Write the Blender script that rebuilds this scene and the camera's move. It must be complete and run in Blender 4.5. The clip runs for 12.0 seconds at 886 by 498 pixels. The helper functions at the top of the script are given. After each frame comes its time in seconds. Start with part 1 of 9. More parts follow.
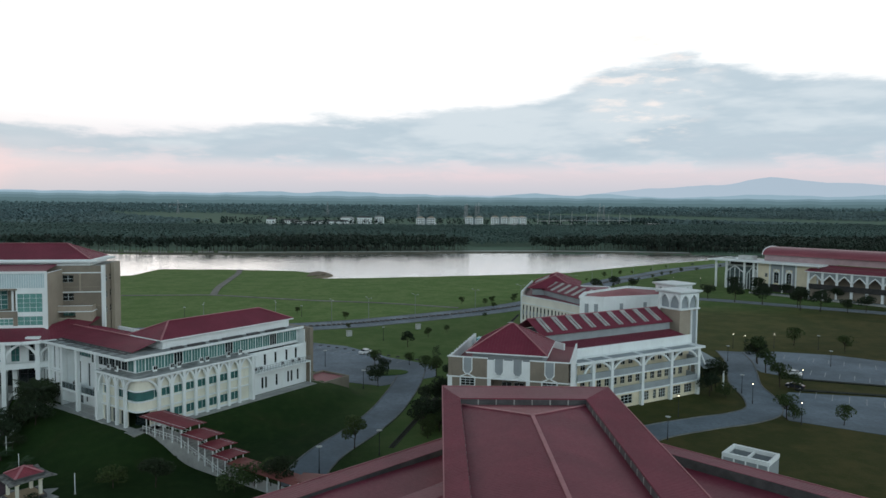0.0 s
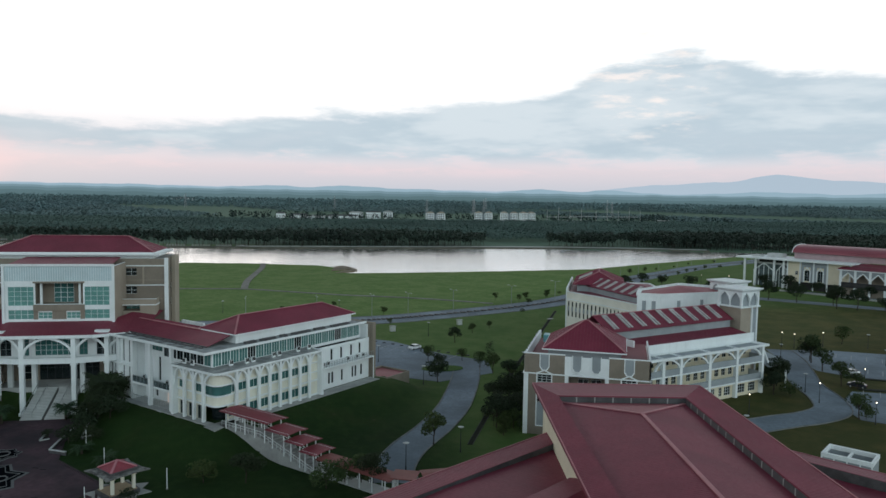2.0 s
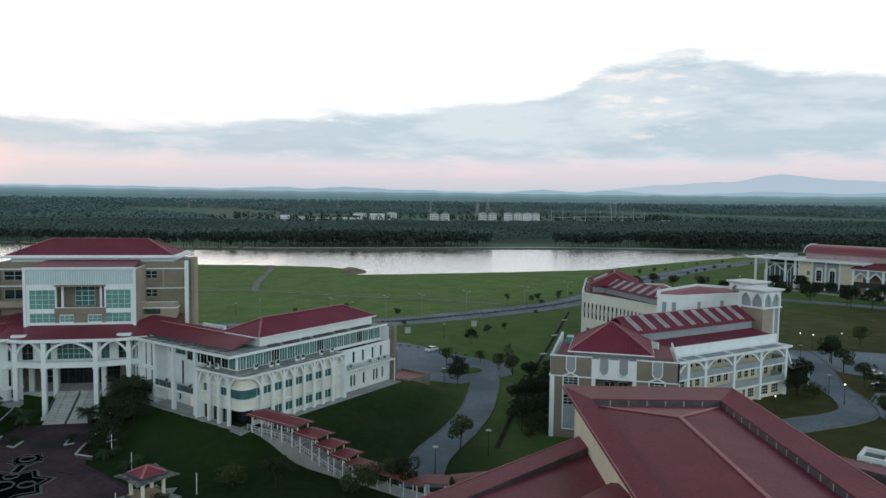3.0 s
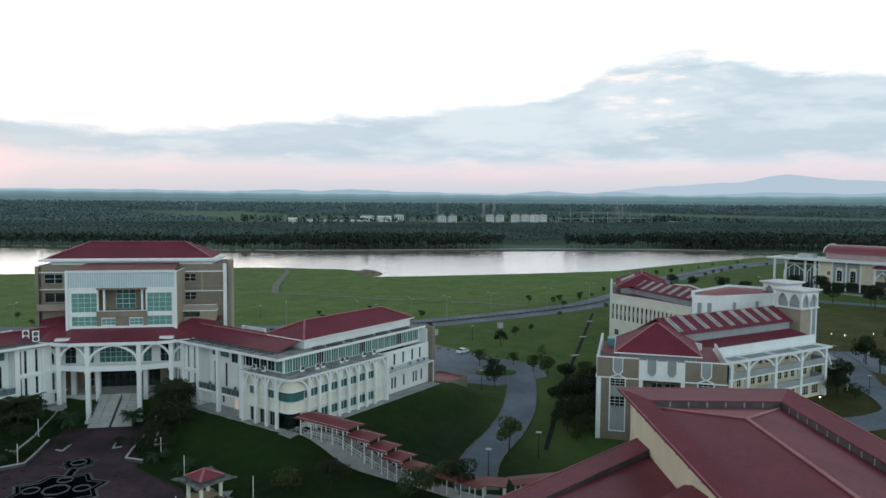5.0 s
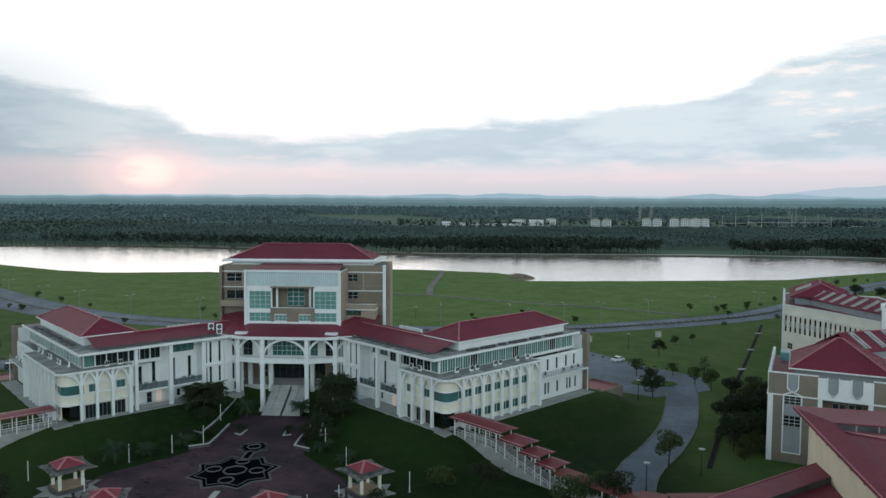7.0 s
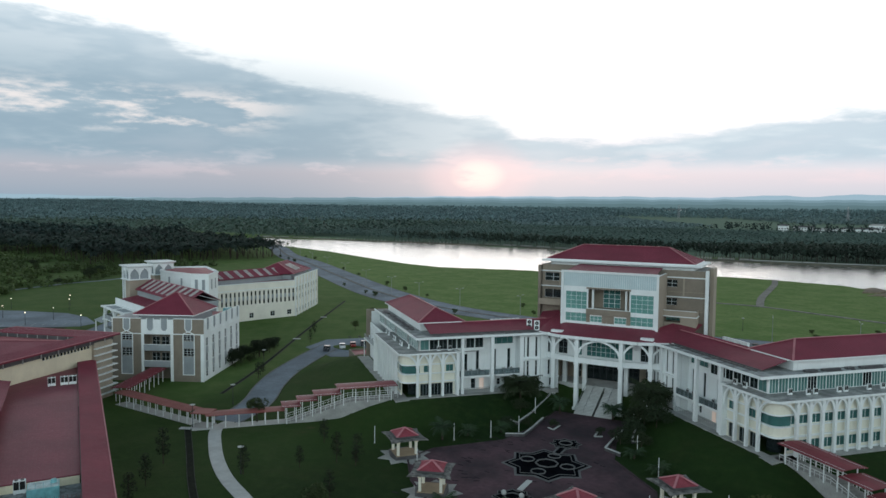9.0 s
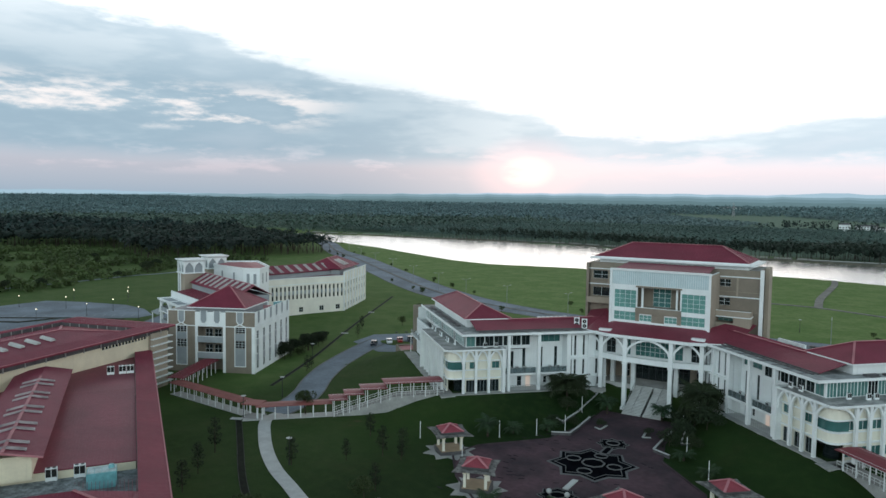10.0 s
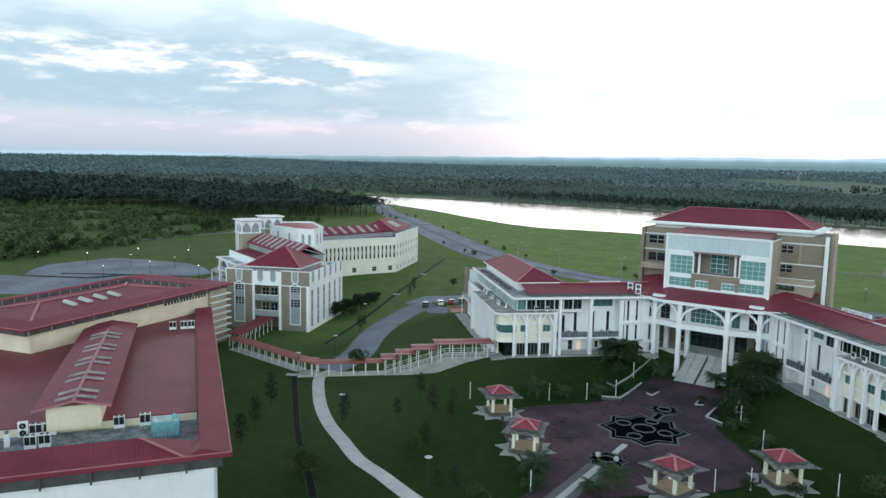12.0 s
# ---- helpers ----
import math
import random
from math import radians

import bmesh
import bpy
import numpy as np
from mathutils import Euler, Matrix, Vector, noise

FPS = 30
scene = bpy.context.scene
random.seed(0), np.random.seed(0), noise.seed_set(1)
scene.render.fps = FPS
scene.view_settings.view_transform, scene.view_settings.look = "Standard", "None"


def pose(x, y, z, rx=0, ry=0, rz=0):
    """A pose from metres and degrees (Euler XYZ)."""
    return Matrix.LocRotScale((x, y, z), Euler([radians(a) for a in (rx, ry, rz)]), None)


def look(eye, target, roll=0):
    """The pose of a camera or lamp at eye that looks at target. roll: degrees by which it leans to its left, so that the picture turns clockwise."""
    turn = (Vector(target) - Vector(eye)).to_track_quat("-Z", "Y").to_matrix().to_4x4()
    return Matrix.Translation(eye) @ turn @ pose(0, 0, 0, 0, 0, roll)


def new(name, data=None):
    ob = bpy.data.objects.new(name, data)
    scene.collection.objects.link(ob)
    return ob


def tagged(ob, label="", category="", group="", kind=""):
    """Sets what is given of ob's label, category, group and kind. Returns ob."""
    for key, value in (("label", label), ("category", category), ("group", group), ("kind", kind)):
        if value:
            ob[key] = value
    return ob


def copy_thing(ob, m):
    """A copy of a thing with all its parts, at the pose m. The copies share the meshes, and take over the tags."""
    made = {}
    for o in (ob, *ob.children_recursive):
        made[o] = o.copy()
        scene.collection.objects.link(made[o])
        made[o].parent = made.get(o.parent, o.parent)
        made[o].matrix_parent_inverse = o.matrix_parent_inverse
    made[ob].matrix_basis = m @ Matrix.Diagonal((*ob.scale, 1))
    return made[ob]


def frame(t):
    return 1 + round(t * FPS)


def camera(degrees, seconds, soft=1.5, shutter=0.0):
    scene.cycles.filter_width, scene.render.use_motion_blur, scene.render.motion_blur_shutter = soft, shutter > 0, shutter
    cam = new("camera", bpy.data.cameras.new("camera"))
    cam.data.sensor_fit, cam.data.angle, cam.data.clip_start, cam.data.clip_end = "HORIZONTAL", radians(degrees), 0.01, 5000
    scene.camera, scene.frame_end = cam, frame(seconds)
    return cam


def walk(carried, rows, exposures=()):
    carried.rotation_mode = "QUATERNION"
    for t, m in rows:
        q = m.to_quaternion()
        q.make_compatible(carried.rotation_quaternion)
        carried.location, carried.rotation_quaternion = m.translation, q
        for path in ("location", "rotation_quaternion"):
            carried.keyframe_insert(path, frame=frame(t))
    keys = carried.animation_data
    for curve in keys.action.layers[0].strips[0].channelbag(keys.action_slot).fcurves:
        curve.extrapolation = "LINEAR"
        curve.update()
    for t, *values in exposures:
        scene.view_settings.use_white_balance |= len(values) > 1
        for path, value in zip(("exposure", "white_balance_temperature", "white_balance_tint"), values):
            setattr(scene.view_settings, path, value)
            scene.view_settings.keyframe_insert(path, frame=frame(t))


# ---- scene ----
cam = camera(64.8, 12.0)
METRES, EYE, TILT, LEAN, TURN = 28.0, 40.2, 0.3, 0.0, -1.0
ROWS = [
    (0.0, 0.0, 0.0, 0.0, 0.03, -3.77, -0.51),
    (0.5, -0.0358, 0.0075, 0.0011, 0.04, -3.86, -1.02),
    (1.0, -0.1623, 0.0132, -0.0015, 0.1, -4.0, -1.32),
    (1.5, -0.3301, 0.0231, -0.0045, 0.16, -4.14, -1.33),
    (2.0, -0.5026, 0.0419, -0.0088, 0.27, -4.16, -0.92),
    (2.5, -0.5907, 0.0622, -0.0077, 0.37, -4.13, -0.75),
    (3.0, -0.6562, 0.0743, -0.0055, 0.43, -4.1, -0.71),
    (5.0, -0.9335, 0.0866, -0.0127, 0.73, -3.94, -0.44),
    (5.5, -0.9433, 0.089, -0.0117, 0.77, -3.9, -0.38),
    (6.0, -0.9483, 0.0906, -0.0128, 1.97, -3.86, -0.34),
    (6.5, -0.9547, 0.0876, -0.0118, 5.5, -3.82, -0.31),
    (7.0, -0.9567, 0.0873, -0.0133, 13.11, -3.69, -0.24),
    (7.5, -0.9575, 0.0829, -0.0138, 20.61, -3.56, -0.24),
    (9.5, -0.9474, 0.0885, -0.0162, 41.84, -3.75, -0.51),
    (10.0, -0.9458, 0.0896, -0.0176, 42.78, -3.98, -0.63),
    (10.5, -0.9436, 0.0904, -0.0219, 42.8, -5.71, -0.73),
    (11.0, -0.9474, 0.0925, -0.0214, 43.0, -7.01, -0.86),
    (11.5, -0.949, 0.0929, -0.0223, 44.32, -7.04, -0.86),
    (12.0, -0.9495, 0.0939, -0.0235, 47.09, -7.06, -0.91),
]
walk(cam, [(t, pose(0, 0, EYE, TILT, LEAN, TURN) @ pose(METRES * x, METRES * y, METRES * z, 90 + pitch, roll, yaw)) for t, x, y, z, yaw, pitch, roll in ROWS],
     [(0.0, 0.10), (3.0, 0.16), (5.5, 0.24), (7.5, 0.20), (9.5, 0.34), (10.0, 0.46), (10.5, 0.64), (11.0, 0.78), (12.0, 0.90)])

# ---- sky, sun ----
SUN_AZ = radians(35)          # to the left of +y
world = bpy.data.worlds.new("dusk_sky")
scene.world = world
world.use_nodes = True


class Nodes:
    """Small helper to wire a node tree."""

    def __init__(self, tree):
        self.tree = tree

    def add(self, kind, operation="", interpolation_type="", data_type="", blend_type=""):
        n = self.tree.nodes.new(kind)
        if operation:
            n.operation = operation
        if interpolation_type:
            n.interpolation_type = interpolation_type
        if data_type:
            n.data_type = data_type
        if blend_type:
            n.blend_type = blend_type
        return n

    def put(self, socket, value):
        if isinstance(value, bpy.types.NodeSocket):
            self.tree.links.new(value, socket)
        elif isinstance(value, (tuple, list)) and len(value) == 3 and socket.type == "RGBA":
            socket.default_value = (*value, 1)
        else:
            socket.default_value = value

    def math(self, op, a, b=0.0, c=0.0):
        n = self.add("ShaderNodeMath", operation=op)
        for s, v in zip(n.inputs, (a, b, c)):
            self.put(s, v)
        return n.outputs[0]

    def step(self, x, lo, hi, a=0.0, b=1.0):
        n = self.add("ShaderNodeMapRange", interpolation_type="SMOOTHSTEP")
        for s, v in zip(n.inputs, (x, lo, hi, a, b)):
            self.put(s, v)
        return n.outputs[0]

    def mix(self, fac, a, b, blend="MIX"):
        n = self.add("ShaderNodeMix", data_type="RGBA", blend_type=blend)
        self.put(n.inputs[0], fac)
        self.put(n.inputs[6], a)
        self.put(n.inputs[7], b)
        return n.outputs[2]

    def noise(self, vec, scale, detail=3.0, rough=0.55):
        n = self.add("ShaderNodeTexNoise")
        if vec is not None:
            self.put(n.inputs["Vector"], vec)
        n.inputs["Scale"].default_value, n.inputs["Detail"].default_value, n.inputs["Roughness"].default_value = scale, detail, rough
        return n.outputs["Fac"]

    def ramp(self, fac, stops):
        n = self.add("ShaderNodeValToRGB")
        el = n.color_ramp.elements
        while len(el) < len(stops):
            el.new(0.5)
        for e, (p, col) in zip(el, stops):
            e.position, e.color = p, (*col, 1)
        self.put(n.inputs[0], fac)
        return n.outputs[0]

    def dot(self, vec, d):
        n = self.add("ShaderNodeVectorMath", operation="DOT_PRODUCT")
        self.put(n.inputs[0], vec)
        n.inputs[1].default_value = d
        return n.outputs["Value"]


def aim(az, el):
    """Unit direction at az degrees to the left of +y and el degrees up."""
    return (-math.sin(radians(az)) * math.cos(radians(el)), math.cos(radians(az)) * math.cos(radians(el)), math.sin(radians(el)))


w = Nodes(world.node_tree)
back = world.node_tree.nodes["Background"]
here = w.add("ShaderNodeTexCoord").outputs["Generated"]
sep = w.add("ShaderNodeSeparateXYZ")
w.put(sep.inputs[0], here)
up = sep.outputs[2]
clear = w.add("ShaderNodeTexSky")
clear.sky_type, clear.sun_disc, clear.sun_elevation, clear.sun_rotation = "NISHITA", False, radians(4), -SUN_AZ
veil = w.ramp(up, [(0.0, (0.42, 0.51, 0.60)), (0.022, (0.56, 0.57, 0.63)), (0.045, (0.68, 0.62, 0.66)), (0.075, (0.76, 0.74, 0.78)), (0.12, (0.96, 0.96, 0.97)), (0.19, (1.0, 1.01, 1.01)), (0.33, (1.0, 1.02, 1.04)), (0.43, (0.46, 0.54, 0.59)), (0.56, (0.17, 0.22, 0.26)), (1.0, (0.075, 0.105, 0.13))])
# unseen evening sky opposite the sun, brightened to fill the front walls
veil = w.mix(1.0, veil, w.mix(w.step(w.dot(here, (0.45, -0.89, 0.0)), 0.1, 0.8), (1.0, 1.0, 1.0), (1.58, 1.76, 1.76)), "MULTIPLY")
# cloud banks stretch out along the horizon; their tops rise and fall with the bearing
turn = w.math("MULTIPLY", w.math("ARCTAN2", w.math("MULTIPLY", sep.outputs[0], -1.0), sep.outputs[1]), 180 / math.pi)
BANK = [(-50, 8.0), (-33, 9.0), (-26, 10.3), (-20, 11.8), (-14, 11.4), (-11, 9.4), (-6, 8.3), (0, 7.5), (8, 7.0), (16, 6.2), (25, 5.8), (31, 6.0), (34, 7.2), (40, 8.2), (47, 9.3), (54, 10.8), (60, 12.6), (68, 13.6), (80, 14.0), (100, 13.0)]
crest = w.ramp(w.math("DIVIDE", w.math("ADD", turn, 50.0), 150.0), [((a + 50) / 150, (math.sin(radians(e)) * 3,) * 3) for a, e in BANK])
flat = w.add("ShaderNodeVectorMath", operation="MULTIPLY")
w.put(flat.inputs[0], here)
flat.inputs[1].default_value = (1.0, 1.0, 4.5)
big = w.noise(flat.outputs[0], 3.2, 5.0, 0.6)
fine = w.noise(flat.outputs[0], 9.0, 9.0, 0.62)
soft = w.noise(flat.outputs[0], 4.5, 4.0, 0.55)
puff = w.noise(flat.outputs[0], 16.0, 6.0, 0.6)
top = w.math("ADD", w.math("DIVIDE", crest, 3.0), w.math("MULTIPLY", w.math("SUBTRACT", big, 0.5), 0.045))
top = w.math("ADD", top, w.math("MULTIPLY", w.math("SUBTRACT", fine, 0.5), 0.055))
under = w.step(w.math("SUBTRACT", top, up), -0.004, 0.014)
over = w.step(w.math("ADD", up, w.math("MULTIPLY", w.math("SUBTRACT", soft, 0.5), 0.03)), 0.046, 0.070)
bank = w.math("MULTIPLY", w.math("MULTIPLY", under, over), w.step(soft, 0.22, 0.5, 0.70, 1.0))
cloud = w.mix(w.step(w.math("ADD", w.math("MULTIPLY", soft, 0.7), w.math("MULTIPLY", fine, 0.3)), 0.40, 0.64), (0.43, 0.54, 0.62), (0.60, 0.68, 0.735))
sky_col = w.mix(w.math("MULTIPLY", bank, 0.94), veil, cloud)
# the western bank is thicker and darker
thick = w.math("MULTIPLY", w.step(w.dot(here, aim(76, 3)), 0.68, 0.93), w.step(up, 0.25, 0.14))
sky_col = w.mix(thick, sky_col, w.mix(1.0, sky_col, (0.55, 0.63, 0.68), "MULTIPLY"))
# lit puffs on the crest of the northern bank, and a break of bright sky in the western one
lit_puff = w.math("MULTIPLY", w.step(w.dot(here, aim(-17, 9.8)), 0.9945, 0.9990), w.step(puff, 0.47, 0.68, 0.0, 0.75))
sky_col = w.mix(lit_puff, sky_col, (0.95, 0.86, 0.82))
gap = w.math("MULTIPLY", w.step(w.dot(flat.outputs[0], (-0.93, 0.35, 0.12)), 0.985, 1.03), w.math("MULTIPLY", w.step(fine, 0.46, 0.62), w.math("MULTIPLY", w.step(up, 0.085, 0.11), w.step(up, 0.165, 0.13))))
sky_col = w.mix(w.math("MULTIPLY", gap, 0.8), sky_col, (0.80, 0.74, 0.72))
# pink streaks low down and the glow where the sun sits behind the veil
streak = w.math("MULTIPLY", w.step(fine, 0.48, 0.62), w.math("MULTIPLY", w.step(up, 0.03, 0.045), w.step(up, 0.085, 0.06)))
sky_col = w.mix(w.math("MULTIPLY", streak, w.step(turn, 30.0, 60.0, 0.42, 0.20)), sky_col, (0.80, 0.65, 0.68))
low = w.add("ShaderNodeVectorMath", operation="MULTIPLY")
w.put(low.inputs[0], here)
low.inputs[1].default_value = (1.0, 1.0, 1.7)
unit = w.add("ShaderNodeVectorMath", operation="NORMALIZE")
w.put(unit.inputs[0], low.outputs[0])
near_sun = w.dot(unit.outputs[0], aim(35, 4.4))
sky_col = w.mix(w.step(near_sun, 0.9955, 0.9998, 0.0, 0.42), sky_col, (0.90, 0.66, 0.68))
sky_col = w.mix(w.math("MULTIPLY", w.step(near_sun, 0.9990, 0.99999, 0.0, 0.62), w.step(fine, 0.36, 0.5, 0.35, 1.0)), sky_col, (1.08, 0.88, 0.80))
sky_col = w.mix(0.0015, sky_col, clear.outputs[0], "ADD")
# below the horizon
sky_col = w.mix(w.step(up, -0.02, -0.002), (0.10, 0.13, 0.13), sky_col)
w.put(back.inputs[0], sky_col)
back.inputs[1].default_value = 1.0

sun = new("sun", bpy.data.lights.new("sun", "SUN"))
sun.data.energy, sun.data.angle, sun.data.color = 0.3, radians(45), (1.0, 0.88, 0.80)
sun.matrix_world = look((0, 0, 100), tuple(Vector((0, 0, 100)) - Vector(aim(35, 14)) * 50))
scene.view_settings.exposure = 0.0

# ---- materials ----
def surface(name, col, rough=0.7, var=0.12, scale=0.6, fine=9.0, tint=None, metal=0.0, bump=0.0, spec=0.4, streak=0.0):
    """Painted, mineral or planted surface: coarse and fine variation, optional second tint, rain streaks and relief."""
    m = bpy.data.materials.new(name)
    m.use_nodes = True
    t = Nodes(m.node_tree)
    b = m.node_tree.nodes["Principled BSDF"]
    pos = t.add("ShaderNodeNewGeometry").outputs["Position"]
    coarse, small = t.noise(pos, scale, 4.0, 0.6), t.noise(pos, fine, 3.0, 0.6)
    dark = tuple(c * (1 - 1.6 * var) for c in col)
    light = tuple(min(1.0, c * (1 + var)) for c in col)
    out = t.mix(t.step(coarse, 0.3, 0.7), dark if tint is None else tint, light)
    out = t.mix(t.math("MULTIPLY", t.step(small, 0.35, 0.75), 0.5), out, tuple(c * (1 - 2 * var) for c in col))
    if streak:
        st = t.add("ShaderNodeVectorMath", operation="MULTIPLY")
        t.put(st.inputs[0], pos)
        st.inputs[1].default_value = (1.6, 1.6, 0.12)
        out = t.mix(t.math("MULTIPLY", t.step(t.noise(st.outputs[0], 1.3, 4.0, 0.7), 0.52, 0.8), streak), out, tuple(c * 0.55 for c in col))
    t.put(b.inputs["Base Color"], out)
    t.put(b.inputs["Roughness"], t.math("ADD", rough - 0.08, t.math("MULTIPLY", small, 0.16)))
    b.inputs["Metallic"].default_value = metal
    b.inputs["Specular IOR Level"].default_value = spec
    if bump:
        bn = t.add("ShaderNodeBump")
        bn.inputs["Strength"].default_value, bn.inputs["Distance"].default_value = 0.6, bump
        t.put(bn.inputs["Height"], small)
        t.put(b.inputs["Normal"], bn.outputs[0])
    return m


def glass(name, tint, clear=0.5):
    """Window glass: lets some light through, tinted, and mirrors the sky at a slant."""
    m = bpy.data.materials.new(name)
    m.use_nodes = True
    t = Nodes(m.node_tree)
    tree = m.node_tree
    tree.nodes.remove(tree.nodes["Principled BSDF"])
    body = t.add("ShaderNodeBsdfDiffuse")
    pos = t.add("ShaderNodeNewGeometry").outputs["Position"]
    t.put(body.inputs[0], t.mix(t.noise(pos, 0.5, 2.0), tuple(c * 0.55 for c in tint), tint))
    seen = t.add("ShaderNodeBsdfTransparent")
    t.put(seen.inputs[0], tuple(0.35 + 0.5 * c for c in tint))
    a = t.add("ShaderNodeMixShader")
    a.inputs[0].default_value = clear
    tree.links.new(body.outputs[0], a.inputs[1])
    tree.links.new(seen.outputs[0], a.inputs[2])
    shine = t.add("ShaderNodeBsdfGlossy")
    shine.inputs["Roughness"].default_value = 0.04
    fr = t.add("ShaderNodeFresnel")
    fr.inputs[0].default_value = 1.5
    bshader = t.add("ShaderNodeMixShader")
    tree.links.new(fr.outputs[0], bshader.inputs[0])
    tree.links.new(a.outputs[0], bshader.inputs[1])
    tree.links.new(shine.outputs[0], bshader.inputs[2])
    tree.links.new(bshader.outputs[0], tree.nodes["Material Output"].inputs[0])
    return m


def glow_surface(name, col, strength):
    m = bpy.data.materials.new(name)
    m.use_nodes = True
    b = m.node_tree.nodes["Principled BSDF"]
    b.inputs["Emission Color"].default_value = (*col, 1)
    b.inputs["Emission Strength"].default_value = strength
    return m


def leaves(name, col, var=0.35):
    """Foliage that differs from clump to clump and lets a little light through."""
    m = bpy.data.materials.new(name)
    m.use_nodes = True
    t = Nodes(m.node_tree)
    b = m.node_tree.nodes["Principled BSDF"]
    isl = t.add("ShaderNodeNewGeometry").outputs["Random Per Island"]
    ob = t.add("ShaderNodeObjectInfo").outputs["Random"]
    c = t.mix(isl, tuple(x * (1 - var) for x in col), tuple(x * (1 + var) for x in col))
    c = t.mix(t.math("MULTIPLY", ob, 0.45), c, (col[0] * 1.25, col[1] * 0.95, col[2] * 0.7))
    patch = t.noise(t.add("ShaderNodeNewGeometry").outputs["Position"], 0.006, 3.0, 0.6)
    c = t.mix(t.math("MULTIPLY", t.step(patch, 0.45, 0.62), 0.55), c, tuple(x * 0.45 for x in col))
    t.put(b.inputs["Base Color"], c)
    b.inputs["Roughness"].default_value = 0.75
    b.inputs["Specular IOR Level"].default_value = 0.2
    return m


WHITE = surface("white_paint", (0.80, 0.85, 0.855), 0.6, 0.04, 0.25, 3.0, streak=0.30)
CREAM = surface("cream_paint", (0.76, 0.70, 0.53), 0.7, 0.06, 0.25, 3.0, streak=0.25)
TAN = surface("tan_render", (0.245, 0.213, 0.170), 0.8, 0.08, 0.3, 4.0, streak=0.35)
TAN_LIGHT = surface("light_tan_render", (0.37, 0.325, 0.26), 0.8, 0.07, 0.3, 4.0, streak=0.3)
PALE_CREAM = surface("pale_cream_paint", (0.80, 0.79, 0.68), 0.7, 0.05, 0.25, 3.0, streak=0.25)
GREY = surface("grey_panel", (0.31, 0.35, 0.37), 0.7, 0.08, 0.3, 4.0, streak=0.25)
RED = surface("red_roof_sheet", (0.205, 0.037, 0.062), 0.50, 0.10, 0.15, 2.0, spec=0.22)
PINK = surface("faded_red_ridge", (0.42, 0.17, 0.19), 0.6, 0.10, 0.3, 3.0)
RED_PALE = surface("pale_red_roof", (0.30, 0.085, 0.10), 0.6, 0.10, 0.15, 2.0)
# near-black colour stands in for the shade of unlit rooms
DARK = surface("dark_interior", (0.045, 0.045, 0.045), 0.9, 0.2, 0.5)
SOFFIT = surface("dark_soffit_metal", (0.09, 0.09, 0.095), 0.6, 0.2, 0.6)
CONCRETE = surface("concrete", (0.36, 0.37, 0.36), 0.85, 0.14, 0.35, 5.0, streak=0.2)
KERB = surface("worn_kerb", (0.19, 0.20, 0.20), 0.9, 0.2, 0.5, 4.0)
PALE_CONC = surface("pale_concrete", (0.52, 0.54, 0.53), 0.85, 0.10, 0.4, 5.0)
ASPHALT = surface("asphalt", (0.195, 0.240, 0.285), 0.9, 0.20, 0.06, 1.5, spec=0.2)
PAINTLINE = surface("road_paint", (0.42, 0.44, 0.45), 0.8, 0.2, 1.0)
PLAZA = surface("plum_paving", (0.105, 0.062, 0.075), 0.85, 0.22, 0.10, 1.2, tint=(0.045, 0.037, 0.044), spec=0.15)
PLAZA_DARK = surface("black_granite_paving", (0.006, 0.0065, 0.009), 0.8, 0.3, 0.3, 2.0, spec=0.0)
PLAZA_GREY = surface("grey_paving", (0.14, 0.145, 0.15), 0.8, 0.15, 0.4, 3.0)
METAL = surface("light_metal", (0.5, 0.52, 0.52), 0.4, 0.06, 0.5, metal=0.6)
POLE = surface("dark_pole_paint", (0.03, 0.032, 0.034), 0.5, 0.1, 0.5)
STEEL = surface("galvanised_steel", (0.33, 0.35, 0.36), 0.45, 0.08, 0.5, metal=0.7)
BARK = surface("bark", (0.055, 0.042, 0.032), 0.95, 0.3, 1.5, 8.0)
LEAF = leaves("broad_leaves", (0.050, 0.080, 0.028))
BUSH = leaves("rough_bush_leaves", (0.072, 0.118, 0.046), 0.45)
LEAF_DARK = leaves("dark_leaves", (0.024, 0.040, 0.020))
PALM = leaves("palm_fronds", (0.030, 0.060, 0.030))
# distance haze is painted into both leaf colours, more strongly in FOREST_FAR
FOREST = leaves("hazed_plantation_fronds", (0.080, 0.138, 0.124), 0.28)
FOREST_FAR = leaves("hazed_far_crowns", (0.132, 0.212, 0.225), 0.3)
WOODS = leaves("far_woods_leaves", (0.026, 0.048, 0.044), 0.5)
SHORE_LEAF = leaves("shore_leaves", (0.036, 0.058, 0.048), 0.5)
CURTAIN = glass("teal_curtain_glass", (0.23, 0.50, 0.46), 0.25)
GLASS = glass("dark_window_glass", (0.035, 0.055, 0.06), 0.45)
GREENGLASS = glass("green_band_glass", (0.10, 0.27, 0.26), 0.3)
STRIPGLASS = glass("teal_strip_glass", (0.16, 0.36, 0.34), 0.25)
BALGLASS = glass("balustrade_glass", (0.30, 0.40, 0.42), 0.6)
TANKBLUE = surface("cyan_tank_plastic", (0.16, 0.42, 0.46), 0.4, 0.15, 1.0)
CARWHITE = surface("white_car_paint", (0.78, 0.79, 0.80), 0.25, 0.02, 1.0, spec=0.6)
CARDARK = surface("dark_car_paint", (0.03, 0.035, 0.045), 0.25, 0.02, 1.0, spec=0.6)
CARRED = surface("red_car_paint", (0.30, 0.03, 0.03), 0.25, 0.02, 1.0, spec=0.6)
RUBBER = surface("tyre_rubber", (0.015, 0.015, 0.015), 0.9, 0.1, 1.0)
GLOW = glow_surface("glow_surface", (1.0, 0.84, 0.60), 5.0)
